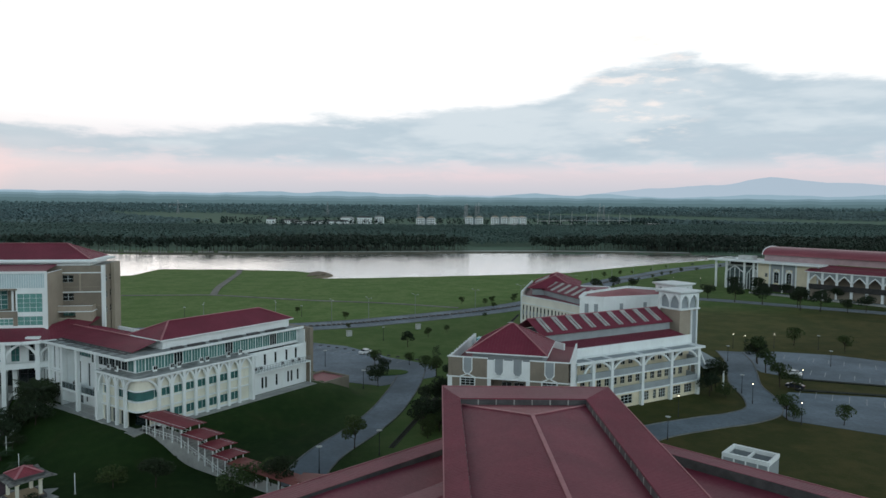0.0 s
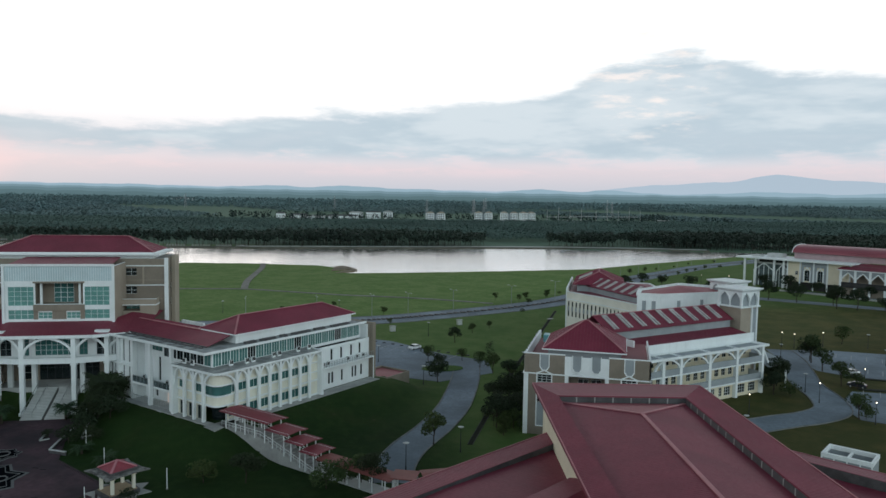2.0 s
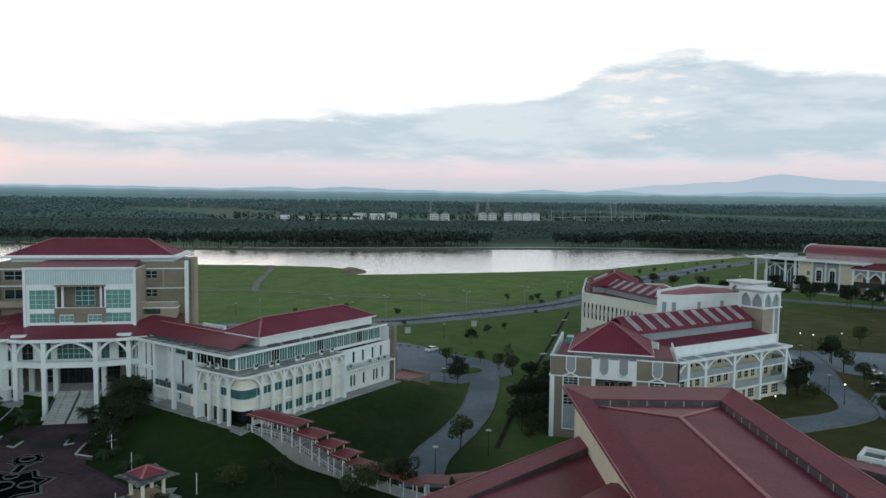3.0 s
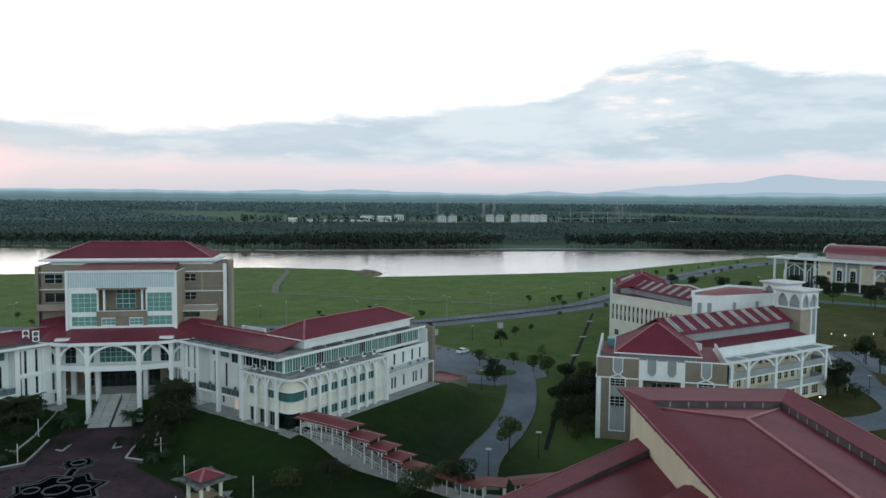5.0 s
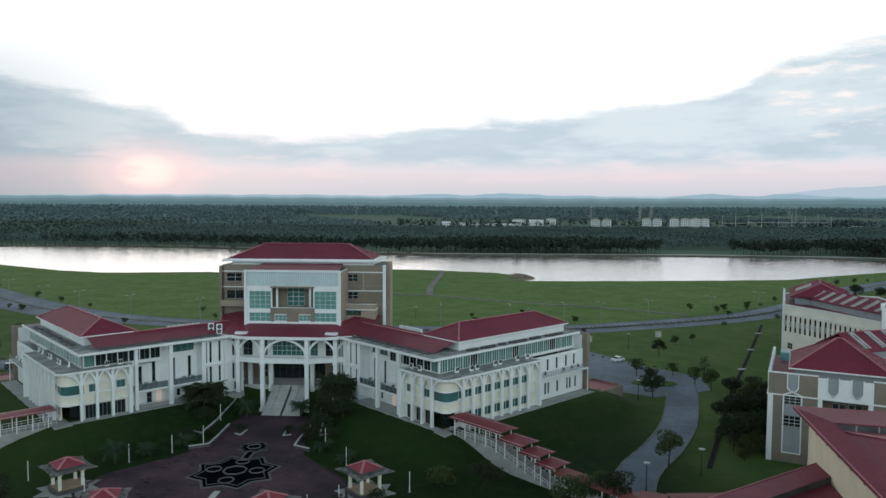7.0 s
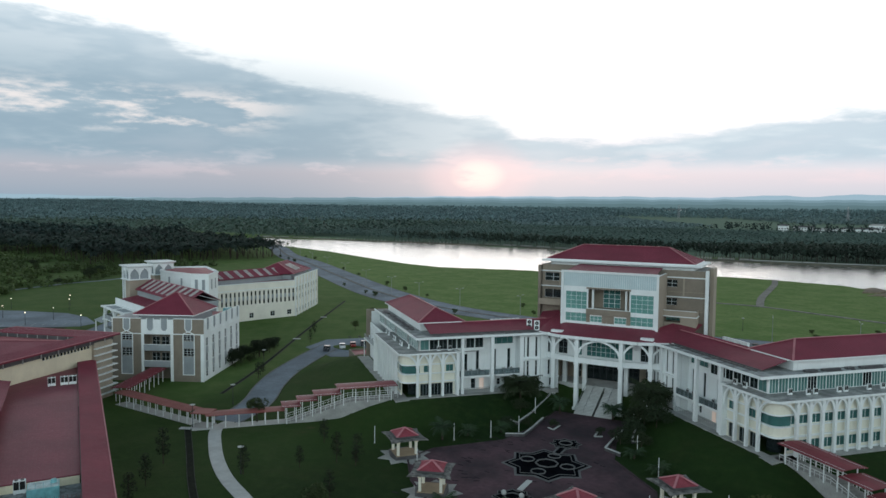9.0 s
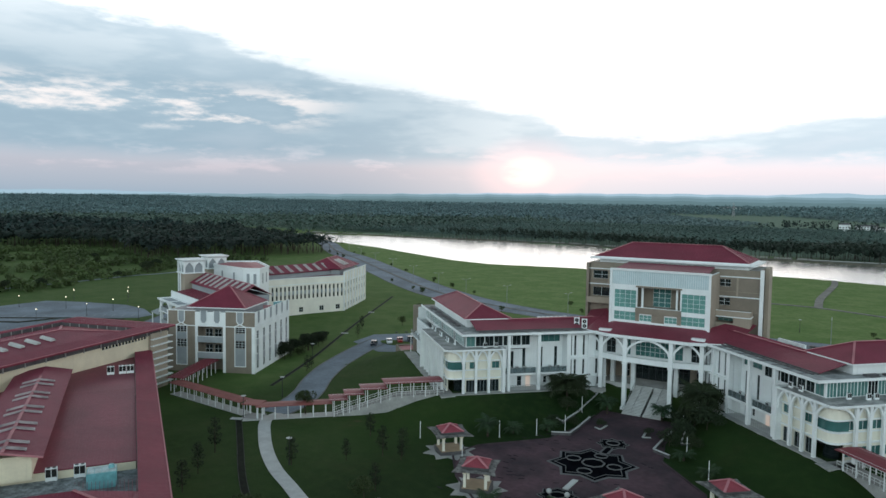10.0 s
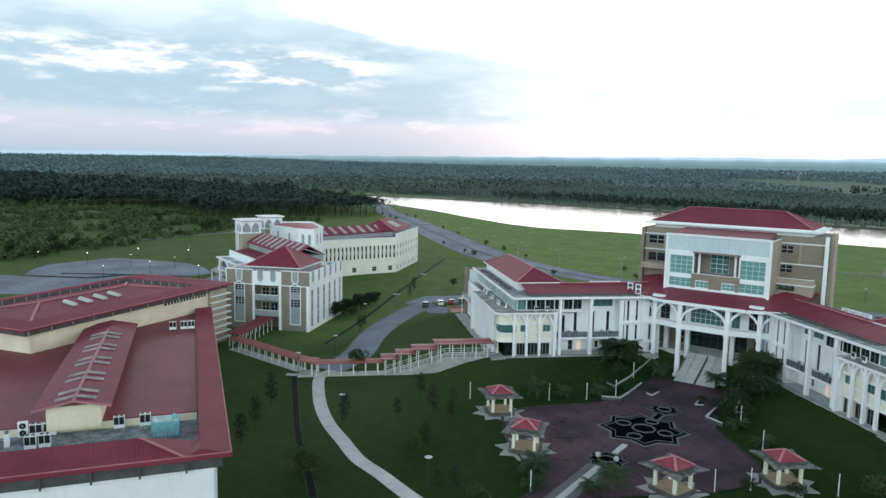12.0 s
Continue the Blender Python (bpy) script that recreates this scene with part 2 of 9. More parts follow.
WARM = glow_surface("warm_corridor_light", (1.0, 0.52, 0.24), 0.16)

# ---- mesh helpers ----
CAMPUS = pose(-91.2, 145.4, 0, 0, 0, 9.8)      # x across the axis of symmetry, y away from the plaza
MIRROR = CAMPUS @ Matrix.Diagonal((-1, 1, 1, 1)) @ CAMPUS.inverted()
GROUND = -3.6


def thing(name, m, label, category, group="", kind=""):
    ob = new(name)
    ob.matrix_world = m
    ob.empty_display_size = 0.5
    return tagged(ob, label, category, group, kind)


def mesh_of(name, bm, mat):
    bmesh.ops.recalc_face_normals(bm, faces=bm.faces)
    me = bpy.data.meshes.new(name)
    bm.to_mesh(me)
    bm.free()
    for m in mat if isinstance(mat, (list, tuple)) else (mat,):
        me.materials.append(m)
    return me


RIBS = {}


def part(name, bm, mat, parent, label="", m=None):
    """One mesh as a part of a thing or of another part, in its parent's coordinates."""
    seams = RIBS.pop(id(bm), None)
    ob = new(name, bm if isinstance(bm, bpy.types.Mesh) else mesh_of(name, bm, mat))
    ob.parent = parent
    if m is not None:
        ob.matrix_local = m
    if label:
        ob["label"] = label
    if seams is not None:
        deep = parent.parent is not None
        ribs = part("standing_seams", seams, mat, parent if deep else ob, "", m if deep else None)
        tagged(ribs, kind="stuff")
    return ob


def solo(name, bm, mat, m, label, category, group="", kind=""):
    ob = new(name, bm if isinstance(bm, bpy.types.Mesh) else mesh_of(name, bm, mat))
    ob.matrix_world = m
    return tagged(ob, label, category, group, kind)


def box(bm, x0, x1, y0, y1, z0, z1):
    v = [bm.verts.new((x, y, z)) for z in (z0, z1) for x, y in ((x0, y0), (x1, y0), (x1, y1), (x0, y1))]
    for f in ((0, 3, 2, 1), (4, 5, 6, 7), (0, 1, 5, 4), (1, 2, 6, 5), (2, 3, 7, 6), (3, 0, 4, 7)):
        bm.faces.new([v[i] for i in f])
    return bm


def boxes(*rows):
    bm = bmesh.new()
    for r in rows:
        box(bm, *r)
    return bm


def prism(bm, pts, z0, z1):
    lo = [bm.verts.new((p[0], p[1], z0)) for p in pts]
    hi = [bm.verts.new((p[0], p[1], z1)) for p in pts]
    bm.faces.new(lo[::-1])
    bm.faces.new(hi)
    for i in range(len(pts)):
        j = (i + 1) % len(pts)
        bm.faces.new((lo[i], lo[j], hi[j], hi[i]))
    return bm


def prism_x(x0, x1, pts):
    """A bar from x0 to x1 with the outline pts (y, z)."""
    bm = bmesh.new()
    a = [bm.verts.new((x0, y, z)) for y, z in pts]
    b = [bm.verts.new((x1, y, z)) for y, z in pts]
    bm.faces.new(a[::-1])
    bm.faces.new(b)
    for i in range(len(pts)):
        j = (i + 1) % len(pts)
        bm.faces.new((a[i], a[j], b[j], b[i]))
    return bm


def beam(bm, p, q, wide, high, upv=(0, 0, 1)):
    """A bar of rectangular section from p to q."""
    p, q = Vector(p), Vector(q)
    d = (q - p).normalized()
    s = d.cross(Vector(upv))
    s = s.normalized() if s.length > 1e-4 else Vector((1, 0, 0))
    u = s.cross(d).normalized()
    v = [bm.verts.new(c + s * (i * wide / 2) + u * (j * high / 2)) for c in (p, q) for i, j in ((-1, -1), (1, -1), (1, 1), (-1, 1))]
    for f in ((0, 1, 2, 3), (7, 6, 5, 4), (0, 4, 5, 1), (1, 5, 6, 2), (2, 6, 7, 3), (3, 7, 4, 0)):
        bm.faces.new([v[i] for i in f])
    return bm


def tube(bm, x, y, z0, z1, r0, r1=None, n=10):
    r1 = r0 if r1 is None else r1
    lo = [bm.verts.new((x + r0 * math.cos(i * math.tau / n), y + r0 * math.sin(i * math.tau / n), z0)) for i in range(n)]
    hi = [bm.verts.new((x + r1 * math.cos(i * math.tau / n), y + r1 * math.sin(i * math.tau / n), z1)) for i in range(n)]
    bm.faces.new(lo[::-1])
    bm.faces.new(hi)
    for i in range(n):
        j = (i + 1) % n
        bm.faces.new((lo[i], lo[j], hi[j], hi[i]))
    return bm


def rail(bm, pts, wide, high):
    """One continuous bar of rectangular section along the line pts, mitred at its bends."""
    pts = [Vector(p) for p in pts]
    rows = []
    for i, p in enumerate(pts):
        d = (pts[min(i + 1, len(pts) - 1)] - pts[max(i - 1, 0)]).normalized()
        flat_d = Vector((pts[-1].x - pts[0].x, pts[-1].y - pts[0].y, 0)) if abs(d.z) > 0.98 else Vector((d.x, d.y, 0))
        s = flat_d.normalized().cross(Vector((0, 0, 1)))
        u = s.cross(d).normalized()
        rows.append([bm.verts.new(p + s * (a * wide / 2) + u * (b * high / 2)) for a, b in ((-1, -1), (1, -1), (1, 1), (-1, 1))])
    for r, q in zip(rows, rows[1:]):
        for i in range(4):
            j = (i + 1) % 4
            bm.faces.new((r[i], r[j], q[j], q[i]))
    bm.faces.new(rows[0][::-1])
    bm.faces.new(rows[-1])
    return bm


def sheet(bm, pts, thick, ribs=0.0, rib=0.03):
    """A roof slab on the outline pts (the first edge is its eave), with standing seams that run up the slope."""
    pts = [Vector(p) for p in pts]
    n = (pts[1] - pts[0]).cross(pts[2] - pts[1]).normalized()
    if n.z < 0:
        n = -n
    hi = [bm.verts.new(p) for p in pts]
    lo = [bm.verts.new(p - n * thick) for p in pts]
    bm.faces.new(hi)
    bm.faces.new(lo[::-1])
    for i in range(len(pts)):
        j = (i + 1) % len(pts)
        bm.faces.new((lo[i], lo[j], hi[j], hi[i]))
    if not ribs:
        return bm
    e = (pts[1] - pts[0]).normalized()
    u = n.cross(e).normalized()
    flat = [((p - pts[0]).dot(e), (p - pts[0]).dot(u)) for p in pts]
    s = min(f[0] for f in flat) + ribs / 2
    while s < max(f[0] for f in flat):
        hits = []
        for (a, b), (c, d) in zip(flat, flat[1:] + flat[:1]):
            if (a - s) * (c - s) < 0:
                hits.append(b + (d - b) * (s - a) / (c - a))
        if len(hits) == 2 and abs(hits[0] - hits[1]) > 0.1:
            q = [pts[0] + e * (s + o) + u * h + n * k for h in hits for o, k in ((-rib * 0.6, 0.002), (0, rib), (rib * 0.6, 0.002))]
            seam = RIBS.setdefault(id(bm), bmesh.new()) if id(bm) not in RIBS else RIBS[id(bm)]
            v = [seam.verts.new(p) for p in q]
            seam.faces.new((v[0], v[1], v[4], v[3]))
            seam.faces.new((v[1], v[2], v[5], v[4]))
        s += ribs
    return bm


def hip_planes(x0, x1, y0, y1, z0, z1, run=None):
    """The four slopes of a hipped roof, eave first, and the lines of its ridge and hips."""
    a, b, c, d = (x0, y0, z0), (x1, y0, z0), (x1, y1, z0), (x0, y1, z0)
    if x1 - x0 >= y1 - y0:
        run = (y1 - y0) / 2 if run is None else run
        p, q = (x0 + run, (y0 + y1) / 2, z1), (x1 - run, (y0 + y1) / 2, z1)
        return [(a, b, q, p), (b, c, q), (c, d, p, q), (d, a, p)], [(p, q), (a, p), (d, p), (b, q), (c, q)]
    run = (x1 - x0) / 2 if run is None else run
    p, q = ((x0 + x1) / 2, y0 + run, z1), ((x0 + x1) / 2, y1 - run, z1)
    return [(a, b, p), (b, c, q, p), (c, d, q), (d, a, p, q)], [(p, q), (a, p), (b, p), (c, q), (d, q)]


def hip_roof(parent, x0, x1, y0, y1, z0, z1, run=None, ribs=0.6, mat=None, cap=None, label="red ribbed metal hipped roof", edge=None):
    planes, lines = hip_planes(x0, x1, y0, y1, z0, z1, run)
    bm = bmesh.new()
    for pl in planes:
        sheet(bm, [p for i, p in enumerate(pl) if i == 0 or (Vector(p) - Vector(pl[i - 1])).length > 1e-3], 0.12, ribs)
    ob = part("roof", bm, mat or RED, parent, label)
    bm = bmesh.new()
    for p, q in lines:
        if (Vector(p) - Vector(q)).length > 0.05:
            beam(bm, Vector(p) + Vector((0, 0, 0.08)), Vector(q) + Vector((0, 0, 0.08)), 0.36, 0.10)
    part("ridge_cap", bm, cap or PINK, ob, "pale pink ridge and hip capping")
    bm = bmesh.new()
    for p, q in (((x0, y0), (x1, y0)), ((x1, y0), (x1, y1)), ((x1, y1), (x0, y1)), ((x0, y1), (x0, y0))):
        beam(bm, (*p, z0 - 0.1), (*q, z0 - 0.1), 0.18, 0.22)
    part("gutter", bm, edge or WHITE, ob, "dark eaves gutter" if edge else "white eaves gutter")
    return ob


def facade(bm, p, ang, length, z0, z1, thick, holes=()):
    """A wall from the point p, running at ang degrees, its outer face to the right of the way; holes (x0, x1, z0, z1) go through it."""
    m = pose(p[0], p[1], 0, 0, 0, ang)
    xs = sorted({0.0, length, *[h[0] for h in holes], *[h[1] for h in holes]})
    zs = sorted({z0, z1, *[h[2] for h in holes], *[h[3] for h in holes]})

    def quad(*c):
        bm.faces.new([bm.verts.new(m @ Vector(q)) for q in c])

    for xa, xb in zip(xs, xs[1:]):
        run = None
        for za, zb in zip(zs, zs[1:]):
            cx, cz = (xa + xb) / 2, (za + zb) / 2
            if any(h[0] < cx < h[1] and h[2] < cz < h[3] for h in holes):
                if run:
                    quad((xa, 0, run[0]), (xb, 0, run[0]), (xb, 0, run[1]), (xa, 0, run[1]))
                    quad((xa, thick, run[0]), (xa, thick, run[1]), (xb, thick, run[1]), (xb, thick, run[0]))
                run = None
            else:
                run = (run[0], zb) if run else (za, zb)
        if run:
            quad((xa, 0, run[0]), (xb, 0, run[0]), (xb, 0, run[1]), (xa, 0, run[1]))
            quad((xa, thick, run[0]), (xa, thick, run[1]), (xb, thick, run[1]), (xb, thick, run[0]))
    for xa, xb, za, zb in [*holes, (0, length, z0, z1)]:
        quad((xa, 0, za), (xb, 0, za), (xb, thick, za), (xa, thick, za))
        quad((xa, 0, zb), (xb, 0, zb), (xb, thick, zb), (xa, thick, zb))
        quad((xa, 0, za), (xa, thick, za), (xa, thick, zb), (xa, 0, zb))
        quad((xb, 0, za), (xb, thick, za), (xb, thick, zb), (xb, 0, zb))
    return bm


WINDOW_MESH = {}


def window(parent, p, ang, hole, nx=1, nz=1, pane=None, frame_mat=None, bar=0.055, inset=0.12, name="window", label=""):
    """A framed window set in a hole of a facade; the pane is a part of it."""
    x0, x1, z0, z1 = hole
    wide, high = round(x1 - x0, 2), round(z1 - z0, 2)
    pane, frame_mat = pane or GLASS, frame_mat or WHITE
    key = (wide, high, nx, nz, pane.name, frame_mat.name, bar)
    if key not in WINDOW_MESH:
        bm = bmesh.new()
        b2 = bar / 2
        facade(bm, (0, 0), 0, wide, 0, high, 0.09, [(round(wide * i / nx + b2, 4), round(wide * (i + 1) / nx - b2, 4), round(high * j / nz + b2, 4), round(high * (j + 1) / nz - b2, 4)) for i in range(nx) for j in range(nz)])
        WINDOW_MESH[key] = (mesh_of("window_frame", bm, frame_mat), mesh_of("window_pane", boxes((0.03, wide - 0.03, 0.04, 0.06, 0.03, high - 0.03)), pane))
    a, b = WINDOW_MESH[key]
    m = pose(p[0], p[1], 0, 0, 0, ang) @ Matrix.Translation((x0, inset, z0))
    ob = part(name, a, None, parent, label, m)
    pn = part("pane", b, None, ob)
    pn.visible_shadow = False
    return ob


def arch_bars(bm, p, q, z0, z1, wide, deep, pointed=0.0, n=10):
    """An arch between the posts at p and q (plan points): springs at z0, crown at z1."""
    p, q = Vector((*p, 0)), Vector((*q, 0))
    pts = []
    for i in range(n + 1):
        s = i / n
        x = 2 * s - 1
        h = math.sqrt(max(0.0, 1 - x * x)) * (1 - pointed) + (1 - abs(x)) * pointed
        c = p.lerp(q, s)
        pts.append(Vector((c.x, c.y, z0 + (z1 - z0) * h)))
    side = (q - p).normalized().cross(Vector((0, 0, 1)))
    rows = []
    for i, c in enumerate(pts):
        d = (pts[min(i + 1, n)] - pts[max(i - 1, 0)]).normalized()
        u = side.cross(d).normalized()
        rows.append([bm.verts.new(c + u * (a * wide / 2) + side * (b * deep / 2)) for a, b in ((-1, -1), (1, -1), (1, 1), (-1, 1))])
    for r, s in zip(rows, rows[1:]):
        for i in range(4):
            j = (i + 1) % 4
            bm.faces.new((r[i], r[j], s[j], s[i]))
    bm.faces.new(rows[0])
    bm.faces.new(rows[-1][::-1])
    return bm


def ac_unit():
    """Outdoor air-conditioning unit with two fan grilles, built at the origin."""
    ob = thing("air_conditioner", Matrix(), "white outdoor air-conditioning unit with black coil grilles", "air conditioner", "outdoor units on roofs and ledges")
    part("casing", boxes((-0.5, 0.5, -0.2, 0.2, 0.06, 1.5), (-0.45, -0.3, -0.18, 0.18, 0, 0.06), (0.3, 0.45, -0.18, 0.18, 0, 0.06)), WHITE, ob)
    for x in (-0.46, 0.03):
        part("grille", boxes((x, x + 0.43, -0.215, -0.2005, 0.5, 1.4)), RUBBER, ob, "black coil grille")
        bm = bmesh.new()
        tube(bm, x + 0.215, 0.0, 1.5, 1.56, 0.17, 0.15, 12)
        part("fan_cowl", bm, SOFFIT, ob)
    return ob

# ---- ground, lake, roads ----
SHORE = [(-700, 520), (-460, 432), (-374, 392), (-294, 342), (-235, 308), (-198, 296), (-136, 308), (-90, 300), (-44, 299), (-37, 342), (9, 336), (58, 319), (79, 289), (68, 268),
         (117, 272), (173, 279), (236, 290), (270, 313), (349, 361), (430, 405), (540, 432), (416, 463), (367, 482), (255, 497), (91, 492), (-9, 491), (-99, 503), (-216, 561), (-321, 578), (-514, 574), (-620, 566)]


def axis(lo, hi, fine_lo, fine_hi, step, grow):
    c = list(np.arange(fine_lo, fine_hi + 0.01, step))
    s, x = step, fine_hi
    while x < hi:
        s *= grow
        x += s
        c.append(min(x, hi))
    s, x = step, fine_lo
    while x > lo:
        s *= grow
        x -= s
        c.insert(0, max(x, lo))
    return np.array(c)


def ramp01(x, a, b):
    t = np.clip((x - a) / (b - a), 0, 1)
    return t * t * (3 - 2 * t)


def lake_depth(X, Y):
    """Distance to the shore line, negative out on the lake."""
    best = np.full(X.shape, 1e9)
    inside = np.zeros(X.shape, bool)
    for (x0, y0), (x1, y1) in zip(SHORE, SHORE[1:] + SHORE[:1]):
        dx, dy = x1 - x0, y1 - y0
        t = np.clip(((X - x0) * dx + (Y - y0) * dy) / (dx * dx + dy * dy), 0, 1)
        best = np.minimum(best, np.hypot(X - x0 - t * dx, Y - y0 - t * dy))
        cross = (y0 > Y) != (y1 > Y)
        with np.errstate(divide="ignore", invalid="ignore"):
            inside ^= cross & (X < x0 + (Y - y0) * dx / (dy if dy else 1e-9))
    return np.where(inside, -best, best)


def wobble(X, Y, s):
    return np.sin(X / s + 1.3) * np.cos(Y / (s * 1.3) + 0.4) + 0.5 * np.sin(X / (s * 0.43) + Y / (s * 0.61))


def height(X, Y):
    """Height of the ground, in campus coordinates."""
    X, Y = np.asarray(X, float), np.asarray(Y, float)
    A = np.abs(X)
    u, v = (A - Y) * 0.70711, (A + Y) * 0.70711
    du = np.maximum(np.maximum(12 - u, u - 45.5), 0)
    dv = np.maximum(np.maximum(3.5 - v, (v - 50.5) * 2.8), 0)
    d = np.hypot(du, dv)
    dm = np.hypot(np.maximum(A - 19, 0), np.maximum(np.maximum(-2 - Y, (Y - 25) * 0.8), 0))
    d = np.minimum(d, dm)
    z = -0.12 + (GROUND + 0.12) * ramp01(d, 1.0, 15.0)
    # the sunken court before the entrance
    court = ramp01(A, 11.5, 8.5) * ramp01(Y, -1.0, -4.0)
    z = z + (GROUND - z) * court
    # lake bed and beach
    sd = lake_depth(X, Y)
    z = z - 2.6 * ramp01(-sd, -4.0, 9.0)
    z = z + 0.04 * wobble(X, Y, 40) * ramp01(np.maximum(Y - 150, A - 260), 0, 40) * ramp01(sd, 5, 40)
    return z + 58 * ramp01(np.hypot(X, Y), 1100, 4700)


xs, ys = axis(-4850, 4850, -300, 380, 4.0, 1.10), axis(-1500, 4850, -130, 345, 4.0, 1.07)
GX, GY = np.meshgrid(xs, ys)
GZ = height(GX, GY)
nx_, ny_ = len(xs), len(ys)
idx = np.arange(nx_ * ny_).reshape(ny_, nx_)
faces = np.stack([idx[:-1, :-1], idx[:-1, 1:], idx[1:, 1:], idx[1:, :-1]], -1).reshape(-1, 4)
me = bpy.data.meshes.new("ground")
me.from_pydata(np.stack([GX, GY, GZ], -1).reshape(-1, 3).tolist(), [], faces.tolist())
me.polygons.foreach_set("use_smooth", [True] * len(me.polygons))

grass = bpy.data.materials.new("grass_ground")
grass.use_nodes = True
g = Nodes(grass.node_tree)
gb = grass.node_tree.nodes["Principled BSDF"]
gp = g.add("ShaderNodeNewGeometry").outputs["Position"]
gs = g.add("ShaderNodeSeparateXYZ")
g.put(gs.inputs[0], gp)
n1, n2, n3 = g.noise(gp, 0.018, 5.0, 0.6), g.noise(gp, 0.13, 4.0, 0.65), g.noise(gp, 2.2, 4.0, 0.7)
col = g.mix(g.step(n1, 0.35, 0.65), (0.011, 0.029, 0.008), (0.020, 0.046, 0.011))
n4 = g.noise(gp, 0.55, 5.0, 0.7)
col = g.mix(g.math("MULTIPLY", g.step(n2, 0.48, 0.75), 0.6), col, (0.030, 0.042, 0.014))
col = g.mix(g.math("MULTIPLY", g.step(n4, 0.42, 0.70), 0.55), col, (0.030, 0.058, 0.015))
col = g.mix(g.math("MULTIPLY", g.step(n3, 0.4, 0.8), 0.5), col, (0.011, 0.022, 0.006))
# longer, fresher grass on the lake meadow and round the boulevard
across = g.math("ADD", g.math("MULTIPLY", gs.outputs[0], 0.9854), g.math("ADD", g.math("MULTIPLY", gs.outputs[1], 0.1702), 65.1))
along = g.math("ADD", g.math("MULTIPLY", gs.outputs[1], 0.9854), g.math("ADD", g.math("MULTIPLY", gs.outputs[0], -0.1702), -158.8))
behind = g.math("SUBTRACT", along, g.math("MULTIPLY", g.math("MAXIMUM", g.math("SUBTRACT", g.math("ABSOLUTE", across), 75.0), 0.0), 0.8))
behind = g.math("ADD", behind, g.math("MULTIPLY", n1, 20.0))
# grass is also paler beside the blocks and on the west side
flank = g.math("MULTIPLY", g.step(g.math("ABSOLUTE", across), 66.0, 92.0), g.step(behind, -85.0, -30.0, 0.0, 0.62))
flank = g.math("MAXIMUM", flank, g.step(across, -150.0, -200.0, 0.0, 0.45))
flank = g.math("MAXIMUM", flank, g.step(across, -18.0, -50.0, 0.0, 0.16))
pale_grass = g.math("ADD", g.math("MAXIMUM", flank, g.step(behind, -5.0, 40.0, 0.0, 0.66)), g.step(behind, 88.0, 116.0, 0.0, 0.34))
col = g.mix(pale_grass, col, g.mix(g.step(n2, 0.3, 0.7), (0.098, 0.182, 0.046), (0.160, 0.232, 0.076)))
col = g.mix(g.math("MULTIPLY", pale_grass, g.math("MULTIPLY", g.step(n4, 0.45, 0.7), 0.5)), col, (0.054, 0.102, 0.027))
# dry field beyond the car parks
dry = g.math("MULTIPLY", g.step(g.math("ADD", gs.outputs[0], g.math("MULTIPLY", n1, 30.0)), 62.0, 95.0), g.step(gs.outputs[1], 330.0, 280.0))
dry = g.math("MAXIMUM", dry, g.math("MULTIPLY", g.step(g.math("ADD", gs.outputs[0], g.math("MULTIPLY", n2, 14.0)), 14.0, 40.0), g.step(gs.outputs[1], 190.0, 155.0)))
col = g.mix(g.math("MULTIPLY", dry, 0.8), col, g.mix(g.step(n2, 0.35, 0.7), (0.058, 0.062, 0.020), (0.104, 0.088, 0.032)))
# bare earth in a few worn spots; haze tint painted under the far plantations
col = g.mix(g.math("MULTIPLY", g.step(n2, 0.68, 0.78), 0.55), col, (0.11, 0.085, 0.05))
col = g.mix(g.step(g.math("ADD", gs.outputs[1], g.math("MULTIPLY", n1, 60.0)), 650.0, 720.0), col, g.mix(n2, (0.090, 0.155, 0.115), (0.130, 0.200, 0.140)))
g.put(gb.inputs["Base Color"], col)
gb.inputs["Roughness"].default_value, gb.inputs["Specular IOR Level"].default_value = 0.95, 0.1
gbump = g.add("ShaderNodeBump")
gbump.inputs["Strength"].default_value, gbump.inputs["Distance"].default_value = 0.5, 0.25
g.put(gbump.inputs["Height"], n3)
g.put(gb.inputs["Normal"], gbump.outputs[0])
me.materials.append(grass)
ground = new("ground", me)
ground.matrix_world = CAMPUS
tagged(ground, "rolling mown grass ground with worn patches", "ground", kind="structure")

water = bpy.data.materials.new("lake_water")
water.use_nodes = True
t = Nodes(water.node_tree)
wb = water.node_tree.nodes["Principled BSDF"]
wb.inputs["Base Color"].default_value = (0.97, 0.98, 0.98, 1)
wb.inputs["Metallic"].default_value = 0.95
wb.inputs["Roughness"].default_value, wb.inputs["IOR"].default_value, wb.inputs["Specular IOR Level"].default_value = 0.12, 1.33, 0.8
rip = t.add("ShaderNodeBump")
rip.inputs["Strength"].default_value, rip.inputs["Distance"].default_value = 0.8, 0.22
wp = t.add("ShaderNodeVectorMath", operation="MULTIPLY")
t.put(wp.inputs[0], t.add("ShaderNodeNewGeometry").outputs["Position"])
wp.inputs[1].default_value = (0.5, 0.9, 1.0)
t.put(rip.inputs["Height"], t.noise(wp.outputs[0], 0.9, 3.0, 0.6))
t.put(wb.inputs["Normal"], rip.outputs[0])
bm = bmesh.new()
bm.faces.new([bm.verts.new((x, y, -4.35)) for x, y in ((-900, 230), (700, 230), (700, 640), (-900, 640))])
solo("water", bm, water, CAMPUS, "calm lake mirroring the pale sky", "lake", kind="structure")


